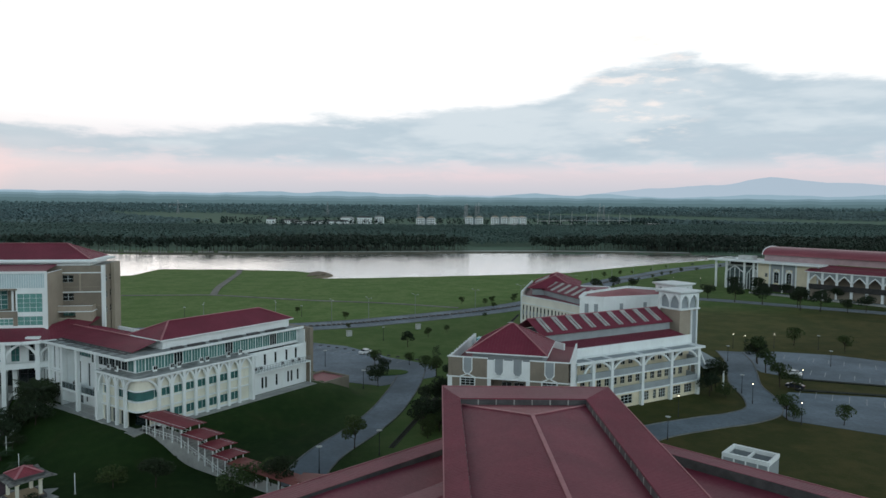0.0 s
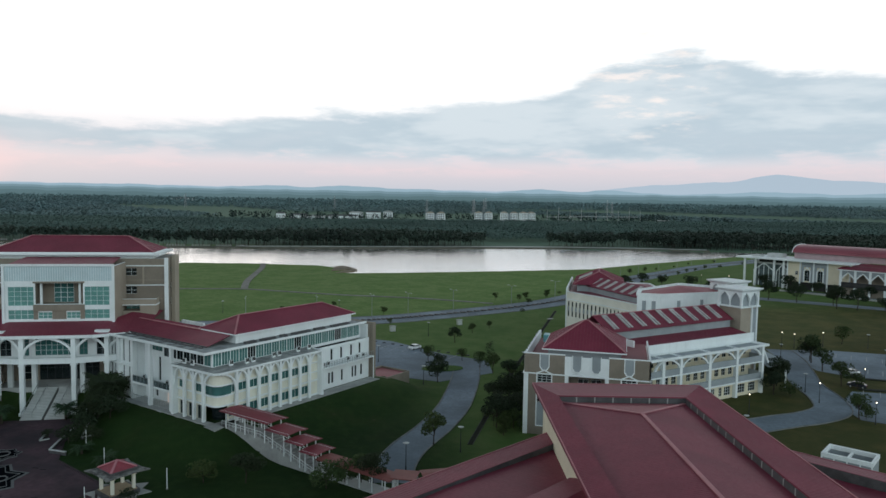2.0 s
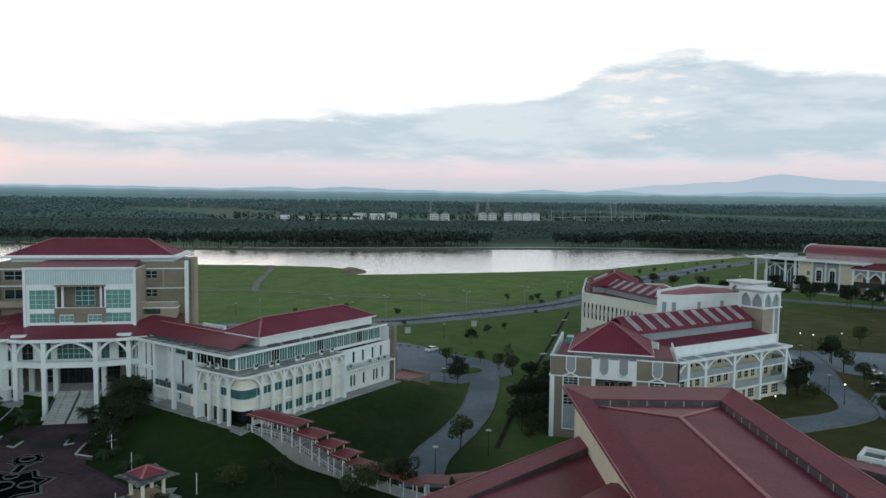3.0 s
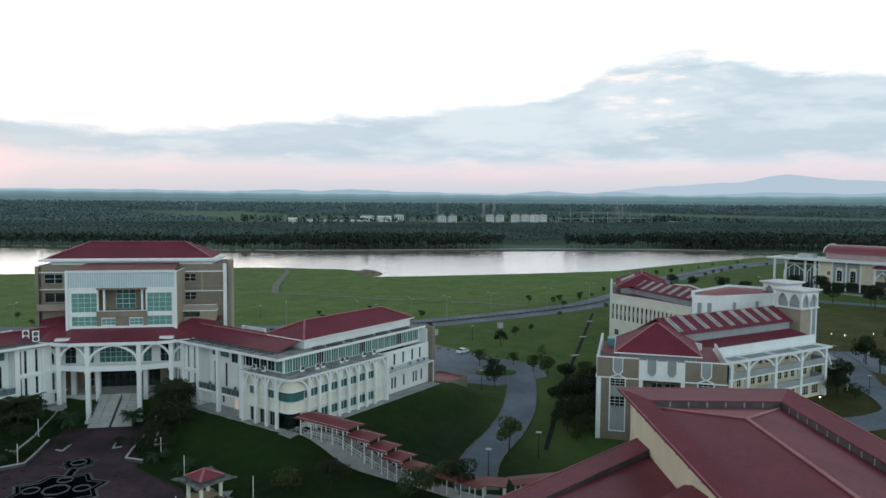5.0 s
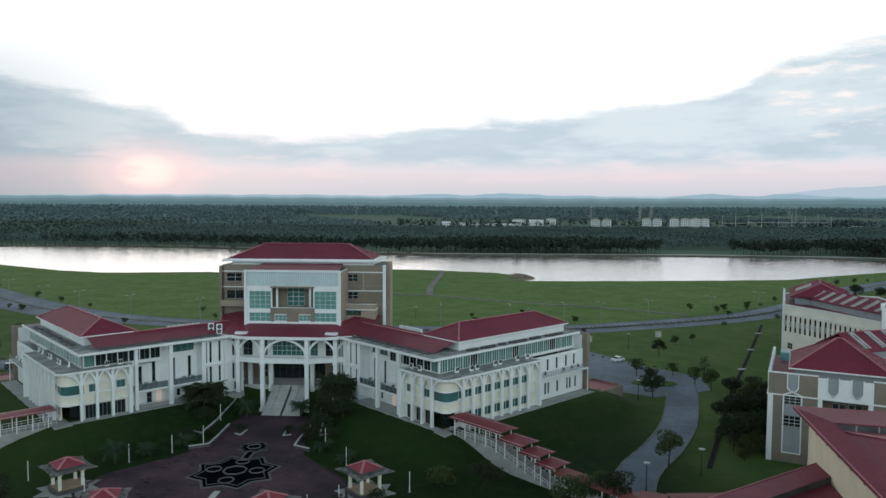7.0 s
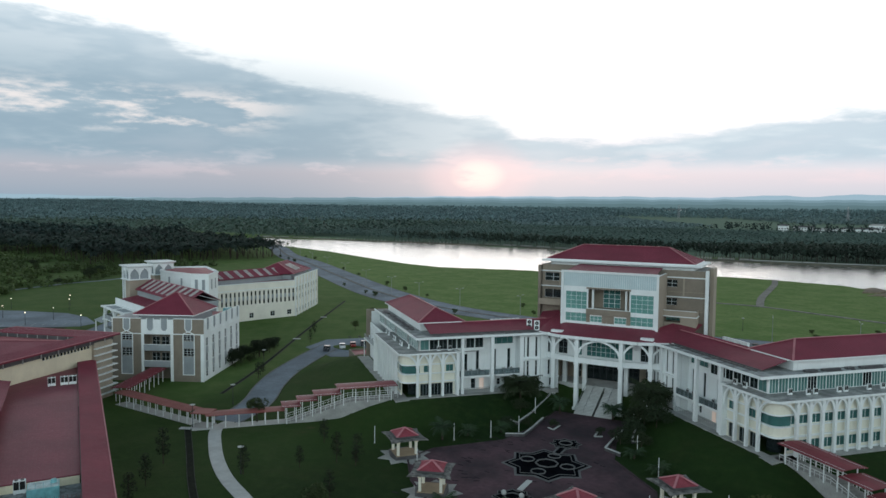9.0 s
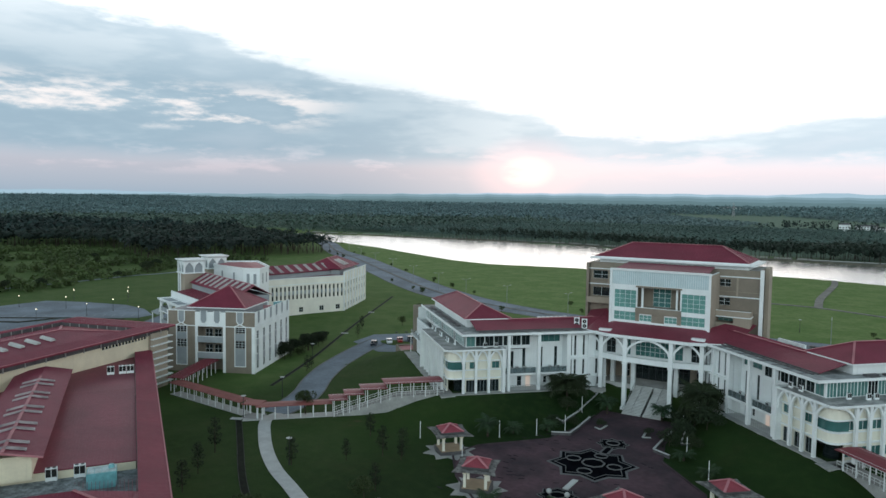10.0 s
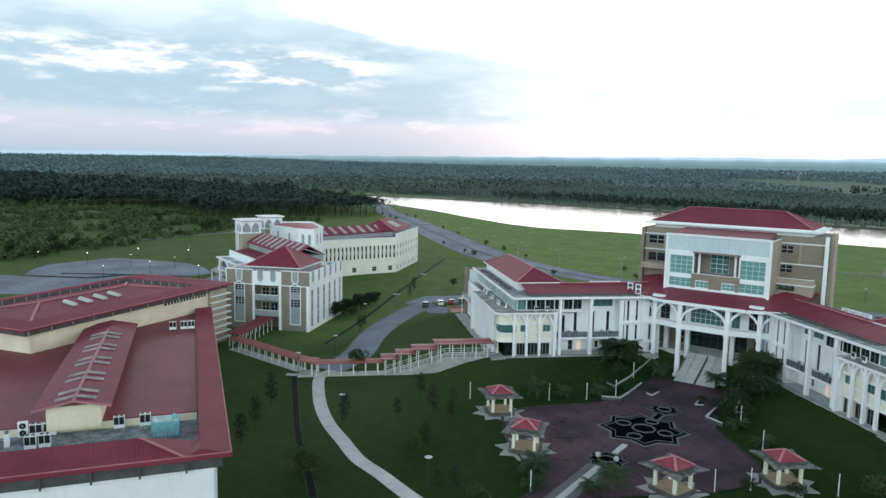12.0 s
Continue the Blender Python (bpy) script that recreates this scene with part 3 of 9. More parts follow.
def smooth_line(pts, k=6):
    out = []
    for i in range(len(pts) - 1):
        p0, p1, p2, p3 = (Vector(pts[max(0, min(len(pts) - 1, j))]) for j in (i - 1, i, i + 1, i + 2))
        for s in range(k):
            f = s / k
            out.append(0.5 * ((2 * p1) + (p2 - p0) * f + (2 * p0 - 5 * p1 + 4 * p2 - p3) * f * f + (3 * p1 - p0 - 3 * p2 + p3) * f ** 3))
    out.append(Vector(pts[-1]))
    return out


def ribbon(bm, pts, off0, off1, z0, z1, k=6, smooth=True):
    """A strip along the line pts between two side offsets, from z0 up to z1."""
    line = smooth_line(pts, k) if smooth else [Vector(p) for p in pts]
    rows = []
    for i, p in enumerate(line):
        d = (line[min(i + 1, len(line) - 1)] - line[max(i - 1, 0)]).normalized()
        n = Vector((-d.y, d.x))
        a, b = p + n * (off0(p) if callable(off0) else off0), p + n * (off1(p) if callable(off1) else off1)
        rows.append([bm.verts.new((q.x, q.y, z)) for q, z in ((a, z0), (b, z0), (b, z1), (a, z1))])
    for r, s in zip(rows, rows[1:]):
        for i in range(4):
            j = (i + 1) % 4
            bm.faces.new((r[i], r[j], s[j], s[i]))
    bm.faces.new(rows[0])
    bm.faces.new(rows[-1][::-1])
    return bm


def road(name, pts, width, label, kerb=True, mat=None, z=0.0):
    ob = solo(name, ribbon(bmesh.new(), pts, -width / 2, width / 2, GROUND - 0.2, GROUND + 0.05 + z), mat or ASPHALT, CAMPUS, label, "road", kind="structure")
    if kerb:
        bm = bmesh.new()
        for s in (-1, 1):
            ribbon(bm, pts, s * width / 2, s * (width / 2 + 0.25), GROUND - 0.2, GROUND + 0.17 + z)
        part("kerb", bm, KERB, ob)
    return ob


def lot(name, pts, label):
    return solo(name, prism(bmesh.new(), pts, GROUND - 0.2, GROUND + 0.055), ASPHALT, CAMPUS, label, "car park", kind="structure")


# boulevard behind the campus: two carriageways and a planted median with a dark kerb
BOULEVARD = [(-560, 480), (-460, 412), (-367, 322), (-298, 266), (-220, 199), (-150, 141), (-100, 112), (-40, 97), (20, 93), (67, 97), (98, 107), (150, 133), (190, 170), (235, 224), (282, 264), (330, 304), (420, 360)]
def half_road(p):
    """Half the width of the boulevard, wider on its western stretch."""
    return 8.0 + 3.6 * float(ramp01(-p.x, 70, 150)) - 2.5 * float(ramp01(-p.x, 300, 380))


solo("boulevard", ribbon(bmesh.new(), BOULEVARD, lambda p: -half_road(p), -0.9, GROUND - 0.2, GROUND + 0.05), ASPHALT, CAMPUS, "grey asphalt carriageway of the lakeside boulevard", "road", kind="structure")
solo("boulevard", ribbon(bmesh.new(), BOULEVARD, 0.9, half_road, GROUND - 0.2, GROUND + 0.05), ASPHALT, CAMPUS, "grey asphalt carriageway of the lakeside boulevard", "road", kind="structure")
bm = bmesh.new()
ribbon(bm, BOULEVARD, -0.9, 0.9, GROUND - 0.2, GROUND + 0.2)
solo("median", bm, surface("median_kerb", (0.16, 0.17, 0.16), 0.9, 0.35, 0.5, 2.0), CAMPUS, "narrow raised kerbed median between the carriageways", "median", kind="structure")
bm = bmesh.new()
for s in (-1, 1):
    ribbon(bm, BOULEVARD, lambda p: s * (half_road(p) + 0.02), lambda p: s * (half_road(p) + 0.28), GROUND - 0.2, GROUND + 0.17)
solo("kerb", bm, KERB, CAMPUS, "pale concrete kerbs along the boulevard", "kerb", kind="structure")
bm = bmesh.new()
for s in (-4.6, 4.6):
    line = smooth_line(BOULEVARD, 30)
    for i in range(0, len(line) - 2, 3):
        p, q = line[i], line[i + 1]
        n = Vector((-(q - p).y, (q - p).x)).normalized()
        a, b = p + n * s, q + n * s
        beam(bm, (a.x, a.y, GROUND + 0.056), (b.x, b.y, GROUND + 0.056), 0.16, 0.008)
solo("lane_markings", bm, PAINTLINE, CAMPUS, "dashed white lane lines on the boulevard", "road marking", kind="structure")

bm = bmesh.new()
line = smooth_line(BOULEVARD, 34)
for i in range(0, len(line) - 2, 2):
    p, q = line[i], line[i + 1]
    if -60 < p.x < 240:
        beam(bm, (p.x, p.y, GROUND + 0.3), (q.x, q.y, GROUND + 0.3), 1.7, 0.4)
tagged(solo("kerb_blocks", bm, POLE, CAMPUS, "black painted kerb blocks along the median", "kerb"), "black painted kerb blocks along the median", "kerb", kind="structure")

# the S-shaped service roads and the car parks, the same on both sides of the axis
for sgn in (1, -1):
    flip = lambda pts: [(sgn * x, y) for x, y in pts]
    road("service_road", flip([(92, 24), (89, 12), (84.8, -1.5), (80.4, -13.5), (74.5, -25.2), (68.4, -35), (65, -43), (63.5, -50)]), 6.6, "narrow curving asphalt service road with kerbs")
    lot("car_park", flip([(40, 84), (76, 59), (88, 40), (99, 29), (97, 16), (82, 9), (74, 14), (58, 40), (28, 66)])[::sgn], "worn asphalt car park behind the wing")
    bm = bmesh.new()
    for i in range(17):
        f = i / 16
        for (ax, ay), (bx, by) in (((45, 79), (92, 37)),):
            px_, py_ = ax + (bx - ax) * f, ay + (by - ay) * f
            beam(bm, (sgn * px_, py_, GROUND + 0.061), (sgn * (px_ - 3.2), py_ - 3.6, GROUND + 0.061), 0.14, 0.008)
    solo("bay_lines", bm, PAINTLINE, CAMPUS, "faded white parking bay lines", "road marking", kind="structure")
    bm = bmesh.new()
    for i in range(22):
        f = i / 21
        x, y = 44 + 51 * f, 83 - 47 * f
        box(bm, sgn * x - 0.5, sgn * x + 0.5, y + 0.1, y + 0.32, GROUND - 0.1, GROUND + 0.32)
    solo("kerb_blocks", bm, SOFFIT, CAMPUS, "row of dark concrete kerb blocks along the car park", "kerb", kind="structure")
    # island with planting
    bm = bmesh.new()
    prism(bm, [(sgn * (85 + 5.5 * math.cos(a)), 22 + 3.2 * math.sin(a)) for a in [i * math.tau / 16 for i in range(16)]][::sgn], GROUND, GROUND + 0.22)
    solo("traffic_island", bm, [grass], CAMPUS, "low kerbed grass island in the car park", "island", kind="structure")

# roads and car parks on the far right and far left sides
for sgn in (1, -1):
    flip = lambda pts: [(sgn * x, y) for x, y in pts]
    road("loop_road", flip([(122, -40), (131, -34.6), (145, -30.8), (154, -29), (162, -25), (167.5, -16), (172, -4), (178.5, 7), (186, 20), (192, 34)]), 7.2, "wide asphalt loop road round the block")
    lot("car_park", flip([(192, 33), (206, 31.5), (221, 23.5), (246, -6), (228, -28), (207.5, -10.5), (189, 0.5), (184.5, 8)] if sgn > 0 else [(189, 11), (204, 18), (219.5, 20.2), (240, 14.7), (255, 7.7), (254, -20), (246, -29), (236, -36.5), (230, -36), (211, -24.5), (206, -12), (188, 4)])[::sgn], "large empty asphalt car park with bay lines")
    lot("car_park", flip([(178, -12), (197, -20), (226, -40), (204, -68), (176, -44), (163, -32), (166, -22)] if sgn > 0 else [(184, -9), (206, -14), (210.5, -26.5), (229.5, -37.5), (240, -43), (222, -60), (201.7, -59), (166, -30)])[::sgn], "large empty asphalt car park with bay lines")
    bm = bmesh.new()
    for k in range(16):
        f = k / 15
        for o, (dx, dy) in ((0, (-4.2, -4.8)), (1, (4.0, 4.4))):
            if sgn < 0 and o == 0:
                continue
            ax, ay = (203 + 41 * f, 29 - 41 * f) if o == 0 else (193 + 36 * f, 5 - 36 * f)
            beam(bm, (sgn * ax, ay, GROUND + 0.062), (sgn * (ax + dx), ay + dy, GROUND + 0.062), 0.15, 0.008)
        ax, ay = 182 + 37 * f, -11 - 36 * f
        beam(bm, (sgn * ax, ay, GROUND + 0.062), (sgn * (ax - 4.0), ay - 4.5, GROUND + 0.062), 0.15, 0.008)
    solo("bay_lines", bm, PAINTLINE, CAMPUS, "faded white parking bay lines", "road marking", kind="structure")
    bm = bmesh.new()
    ribbon(bm, flip([(188.7, -1.0), (206, -11), (228, -27)]), -0.6, 0.6, GROUND - 0.1, GROUND + 0.25, smooth=False)
    ribbon(bm, flip([(181, -10.5), (198, -18.4), (226, -36)] if sgn > 0 else [(208.5, -13.0), (211, -25.5), (230, -36.8)]), -0.8, 0.8, GROUND - 0.1, GROUND + 0.25, smooth=False)
    solo("hedge_strip", bm, surface("dark_hedge_strip", (0.016, 0.022, 0.013), 0.95, 0.4, 0.8, 4.0), CAMPUS, "dark planted strips dividing the car park", "verge", kind="structure")
road("lakeside_road", [(226, 170), (262, 140), (290, 112), (318, 84), (350, 50)], 9.0, "asphalt road past the domed hall")
road("back_track", [(-318, 150), (-314, 106), (-316, 86), (-312, 58), (-310, 29), (-309, 8)], 2.6, "pale track along the shrubby field", kerb=False)
# gravel footpaths on the lake meadow
bm = bmesh.new()
ribbon(bm, [(-70, 201), (-30, 195.5), (0, 193.5), (20, 191), (40.5, 180.3), (65, 167), (98, 153.5), (128, 135)], -1.0, 1.0, GROUND - 0.3, GROUND + 0.30)
ribbon(bm, [(19, 192), (17.6, 225), (19, 266), (20, 300), (18.7, 328)], -1.7, 1.7, GROUND - 0.3, GROUND + 0.32)
solo("footpath", bm, surface("gravel_path", (0.20, 0.20, 0.18), 0.95, 0.2, 0.2, 2.0), CAMPUS, "pale gravel footpaths over the lake meadow", "path", kind="structure")
# bare earth spit on the shore, and the bank, road and rail along the far shore
EARTH = surface("bare_earth", (0.20, 0.165, 0.115), 0.95, 0.25, 0.15, 1.5)
spit = solo("earth_spit", prism(bmesh.new(), [(57, 268), (62, 296), (70, 317), (76, 305), (79.5, 288), (76, 280), (67, 269)], GROUND - 2.5, GROUND - 0.05), EARTH, CAMPUS, "bare earth spit on the lake shore", "bank", kind="structure")
part("mound", prism(bmesh.new(), [(63, 278), (66, 297), (71, 307), (75, 291), (71, 281)], GROUND - 0.05, GROUND + 0.7), EARTH, spit)
FAR_SHORE = [(430, 462), (367, 484), (255, 499), (91, 494), (-9, 493), (-99, 506), (-216, 564), (-321, 581), (-514, 577), (-640, 570)]
solo("far_bank", ribbon(bmesh.new(), FAR_SHORE, -9.0, 1.5, GROUND - 1.6, GROUND + 0.25), surface("muddy_bank", (0.105, 0.100, 0.078), 0.95, 0.3, 0.1, 0.8, tint=(0.060, 0.066, 0.048)), CAMPUS, "muddy grass bank of the far shore", "bank", kind="structure")
solo("far_road", ribbon(bmesh.new(), FAR_SHORE[:5], -17.0, -12.5, GROUND - 0.3, GROUND + 0.4), PALE_CONC, CAMPUS, "pale road along the far shore", "road", kind="structure")
bm = bmesh.new()
line = smooth_line(FAR_SHORE[4:], 40)
for i in range(0, len(line) - 1, 1):
    p, d = line[i], (line[i + 1] - line[i]).normalized()
    x, y = p.x + d.y * 10.5, p.y - d.x * 10.5
    if i % 9 < 7:
        beam(bm, (x, y, GROUND + 0.2), (x, y, GROUND + 1.5), 1.2, 0.5)
solo("guard_blocks", bm, CONCRETE, CAMPUS, "row of grey guard blocks along the far shore road", "barrier", kind="stuff")
# pale concrete walk in the grass and the open drain beside it
WALK = [(-62.5, -50), (-61, -55), (-54, -62), (-47.5, -67.5), (-41, -72), (-34.5, -75.5), (-28, -79), (-22, -80.8), (-14, -83.5), (-4, -86)]
ob = solo("footpath", ribbon(bmesh.new(), WALK, -1.15, 1.15, GROUND - 0.2, GROUND + 0.07), PALE_CONC, CAMPUS, "curving pale concrete footpath through the lawn", "path", kind="structure")
drains = [[(-66.5, -57), (-56, -66), (-42, -78), (-26, -90), (-14, -100)], [(149, 114), (119.5, 52), (105, 22), (91, -9), (79.5, -35)], [(-149, 108), (-116.5, 41), (-91, -9.5), (-79.5, -35.5)]]
DRAIN = surface("mossy_drain_concrete", (0.060, 0.066, 0.056), 0.95, 0.3, 0.6, 3.0)
for d, half in zip(drains, (0.5, 0.42, 0.36)):
    bm = bmesh.new()
    ribbon(bm, d, -half - 0.12, -half - 0.003, GROUND - 0.5, GROUND + 0.08)
    ribbon(bm, d, half + 0.003, half + 0.12, GROUND - 0.5, GROUND + 0.08)
    ob = solo("drain", bm, DRAIN, CAMPUS, "open concrete drain in the lawn", "drain", kind="structure")
    part("channel", ribbon(bmesh.new(), d, -half, half, GROUND - 0.3, GROUND + 0.03), surface("mossy_channel", (0.016, 0.021, 0.014), 0.9, 0.3, 0.8, 4.0, spec=0.1), ob, "dark mossy channel bed")

# ---- main building ----
main = thing("main_building", CAMPUS, "tan and white office block with red hipped roof and arched portico", "building")
# tall tan block, three storeys over the portico roof, with recessed bays
BX0, BX1, BY0, BY1 = -19.0, 18.8, 10.0, 24.0
holes_r = [(29.6, 31.9, 22.5, 24.1), (29.6, 31.9, 18.4, 20.0), (29.6, 34.0, 14.6, 16.4)]
holes_l = [(0.9, 5.0, 22.3, 24.2), (7.0, 8.3, 18.4, 20.4), (6.4, 8.3, 14.5, 16.6), (0.9, 5.0, 18.2, 20.2)]
bm = bmesh.new()
facade(bm, (BX0, BY0), 0, BX1 - BX0, -1.0, 26.2, 0.35, holes_r + holes_l)
facade(bm, (BX1, BY0 + 0.002), 90, BY1 - BY0, -1.0, 26.2, 0.35, [(3.0 + 3.4 * i, 4.6 + 3.4 * i, z, z + 1.5) for i in range(3) for z in (15, 18.6, 22.3)])
facade(bm, (BX1, BY1), 180, BX1 - BX0, -1.0, 26.2, 0.35)
facade(bm, (BX0, BY1), 270, BY1 - BY0, -1.0, 26.2, 0.35)
part("wall", bm, TAN, main, "tan rendered outer walls")
for h in holes_r[:2] + holes_l[:3]:
    window(main, (BX0, BY0), 0, h, 2, 2)
window(main, (BX0, BY0), 0, holes_r[2], 4, 2, CURTAIN)
window(main, (BX0, BY0), 0, holes_l[3], 2, 1)
for i in range(3):
    for z in (15, 18.6, 22.3):
        window(main, (BX1, BY0 + 0.002), 90, (3.0 + 3.4 * i, 4.6 + 3.4 * i, z, z + 1.5), 1, 2)
for z in (13.6, 17.2, 20.8, 24.6):
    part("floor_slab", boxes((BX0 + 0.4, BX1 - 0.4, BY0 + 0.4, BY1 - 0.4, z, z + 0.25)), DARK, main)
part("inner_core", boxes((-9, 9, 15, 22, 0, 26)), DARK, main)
# string courses
for z, a, b in ((24.55, 10.7, 18.9), (20.2, 10.7, 18.9), (24.55, -19.1, -10.7), (20.9, -19.1, -10.7), (17.0, -19.1, -10.7)):
    part("string_course", boxes((a, b, BY0 - 0.28, BY0 - 0.003, z, z + 0.22)), WHITE, main, "thin white string course")
for k in range(13):
    z = 14.6 + 0.85 * k
    for a, b in ((10.75, 18.75), (-18.95, -10.75)):
        if not any(z - 0.3 < h[3] and z + 0.3 > h[2] for h in holes_r + holes_l):
            part("wall_joint", boxes((a, b, BY0 - 0.03, BY0 - 0.002, z, z + 0.07)), TAN_LIGHT, main)
part("pilaster", boxes((14.1, 14.45, BY0 - 0.12, BY0 - 0.003, 20.45, 24.5)), TAN_LIGHT, main)
part("pilaster", boxes((-14.45, -14.1, BY0 - 0.12, BY0 - 0.003, 21.2, 24.5)), TAN_LIGHT, main)
# balconies on both flanks of the front box
bal = part("balcony", boxes((10.7, 17.6, 6.6, 9.99, 13.9, 15.0), (10.7, 17.6, 6.6, 6.85, 16.4, 17.6), (17.35, 17.6, 6.85, 9.99, 15.0, 17.6), (10.7, 17.35, 6.85, 9.99, 16.4, 16.6), (14.2, 17.35, 6.6, 6.85, 15.0, 16.4)), TAN_LIGHT, main, "tan balcony with solid parapet")
part("trim", boxes((10.7, 17.75, 6.45, 6.6, 16.25, 16.45), (17.6, 17.75, 6.6, 10, 16.25, 16.45), (10.7, 17.7, 6.5, 6.85, 17.6, 17.7)), WHITE, bal)
part("deck", boxes((10.72, 17.35, 6.86, 9.98, 17.0, 17.2)), RED, bal, "red tiled balcony deck")
bal = part("balcony", boxes((-19, -10.7, 8.2, 9.99, 16.6, 16.8), (-19, -10.7, 8.2, 8.4, 16.8, 18.0)), TAN_LIGHT, main, "tan balcony with solid parapet")
for i in range(7):
    bm = bmesh.new()
    tube(bm, -18.2 + 0.9 * i, 8.9, 16.8, 17.4, 0.28, 0.2, 7)
    part("planter", bm, CONCRETE, bal)
# corner fin
part("corner_fin", boxes((18.85, 19.5, 9.4, 10.6, 10.5, 26.4)), WHITE, main, "tall white corner fin")
part("corner_fin", boxes((18.9, 19.7, 17.0, 22.2, 8.0, 26.4)), TAN_LIGHT, main, "tan side fin")
part("corner_fin", boxes((-19.7, -19.05, 9.4, 10.6, 10.5, 26.0)), TAN, main)
# roof with white fascia slab
part("fascia", boxes((-19.0, 17.9, 9.6, 25.2, 27.0, 27.4), (-17.0, 16.3, 11.0, 23.8, 26.2, 27.0)), WHITE, main, "white overhanging fascia slab")
part("roof_deck", boxes((BX0 + 0.3, BX1 - 0.3, BY0 + 0.3, BY1 - 0.3, 25.9, 26.18)), CONCRETE, main)
hip_roof(main, -17.9, 16.5, 10.4, 24.4, 27.6, 30.9, 7.0, 0.6)

# white front box with teal glazing and a deep loggia
box_holes = [(0.9, 5.75, 17.3, 21.2), (0.9, 5.75, 14.5, 16.4), (15.45, 20.3, 17.3, 21.2), (15.45, 20.3, 14.5, 16.4), (6.0, 15.2, 17.6, 21.9), (6.6, 9.2, 14.6, 15.9), (12.0, 14.6, 14.6, 15.9)]
bm = bmesh.new()
facade(bm, (-10.6, 0.4), 0, 21.2, 13.3, 25.5, 0.4, box_holes)
facade(bm, (10.6, 0.402), 90, 9.6, 12.5, 25.5, 0.4)
facade(bm, (-10.6, 10.0), 270, 9.6, 12.5, 25.5, 0.4)
fb = part("front_box", bm, WHITE, main, "white projecting box over the entrance")
for x0, x1 in ((10.601, 10.68), (-10.68, -10.601)):
    part("side_cladding", boxes((x0, x1, 0.9, 10, 13.3, 25.4)), TAN_LIGHT, fb, "tan side cladding")
for h in box_holes[:4]:
    window(main, (-10.6, 0.4), 0, h, 4, 4 if h[3] - h[2] > 3 else 2, CURTAIN, bar=0.045, label="teal curtain-wall glazing in white bars")
window(main, (-10.6, 0.4), 0, box_holes[5], 3, 2, CURTAIN)
window(main, (-10.6, 0.4), 0, box_holes[6], 3, 2, CURTAIN)
# white edge ribs, louvre panel above, tan band under the loggia
part("edge_rib", boxes((-10.75, -10.25, 0.1, 0.397, 13.0, 25.9)), WHITE, main)
part("edge_rib", boxes((10.25, 10.75, 0.1, 0.397, 13.0, 25.9)), WHITE, main)
part("edge_rib", boxes((-10.25, 10.25, 0.1, 0.397, 25.45, 25.9)), WHITE, main)
part("louvre_panel", boxes((-10.2, 10.2, 0.368, 0.397, 22.4, 25.4)), surface("pale_teal_panel", (0.50, 0.63, 0.66), 0.4, 0.06, 0.4, 3.0), main, "pale blue-green panel over the loggia")
for x0, x1 in ((-4.9, -4.05), (-1.35, 1.35), (4.05, 4.9)):
    part("spandrel", boxes((x0, x1, 0.34, 0.397, 14.45, 16.18)), TAN, main, "tan panel between the low windows")
for i in range(44):
    x = -9.9 + 19.8 * i / 43
    if i == 0:
        slat = mesh_of("slat", boxes((-0.03, 0.03, 0.31, 0.366, 22.4, 25.3)), WHITE)
    part("slat", slat, None, main, m=Matrix.Translation((x, 0, 0)))
part("loggia_band", boxes((-4.9, 4.9, 0.15, 0.397, 16.2, 17.5), (-4.9, 4.9, 0.15, 0.397, 21.95, 22.3)), TAN, main, "tan parapet band of the loggia")
bm = boxes((-4.6, 4.6, 3.6, 3.8, 17.4, 22), (-4.8, -4.6, 0.85, 3.6, 17.4, 22), (4.6, 4.8, 0.85, 3.6, 17.4, 22), (-4.6, 4.6, 0.85, 3.6, 17.3, 17.5), (-4.6, 4.6, 0.85, 3.6, 21.9, 22.1))
part("loggia", bm, TAN, main, "recessed loggia lining")
window(main, (-1.9, 3.45), 0, (0, 3.8, 17.6, 21.7), 3, 4, GREENGLASS, bar=0.07, inset=0.0)
part("loggia_column", boxes((-3.9, -3.5, 1.2, 1.6, 17.5, 21.9)), WHITE, main)
part("loggia_column", boxes((3.5, 3.9, 1.2, 1.6, 17.5, 21.9)), WHITE, main)
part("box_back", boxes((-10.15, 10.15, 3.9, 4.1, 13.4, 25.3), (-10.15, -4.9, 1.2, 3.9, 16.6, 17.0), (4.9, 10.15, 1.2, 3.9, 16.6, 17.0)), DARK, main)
bm = bmesh.new()
sheet(bm, [(-10.0, 0.5, 25.7), (10.0, 0.5, 25.7), (9.6, 9.9, 26.6), (-9.6, 9.9, 26.6)], 0.12, 0.6)
part("roof", bm, RED, main, "low red roof over the front box")

# portico: bowed front of columns, beam, arches and a lean-to roof
COLS = [(-15.2, -2.6), (-10.5, -4.9), (-4.75, -6.5), (4.75, -6.5), (10.5, -4.9), (15.2, -2.6)]
for i, (x, y) in enumerate(COLS[1:5]):
    foot = float(height(x, y)) - 0.3
    col = part("column", boxes((x - 0.42, x + 0.42, y - 0.42, y + 0.42, foot, 11.9)), WHITE, main, "square white portico column")
    part("plinth", boxes((x - 0.6, x + 0.6, y - 0.6, y + 0.6, foot, foot + 0.9)), WHITE, col)
    part("capital", boxes((x - 0.55, x + 0.55, y - 0.55, y + 0.55, 6.3, 6.62)), WHITE, col)
for x, y in ((-4.6, -0.6), (4.6, -0.6), (-9.6, 0.6), (9.6, 0.6)):
    part("column", boxes((x - 0.45, x + 0.45, y - 0.45, y + 0.45, -3.8, 6.7)), WHITE, main, "inner portico column")
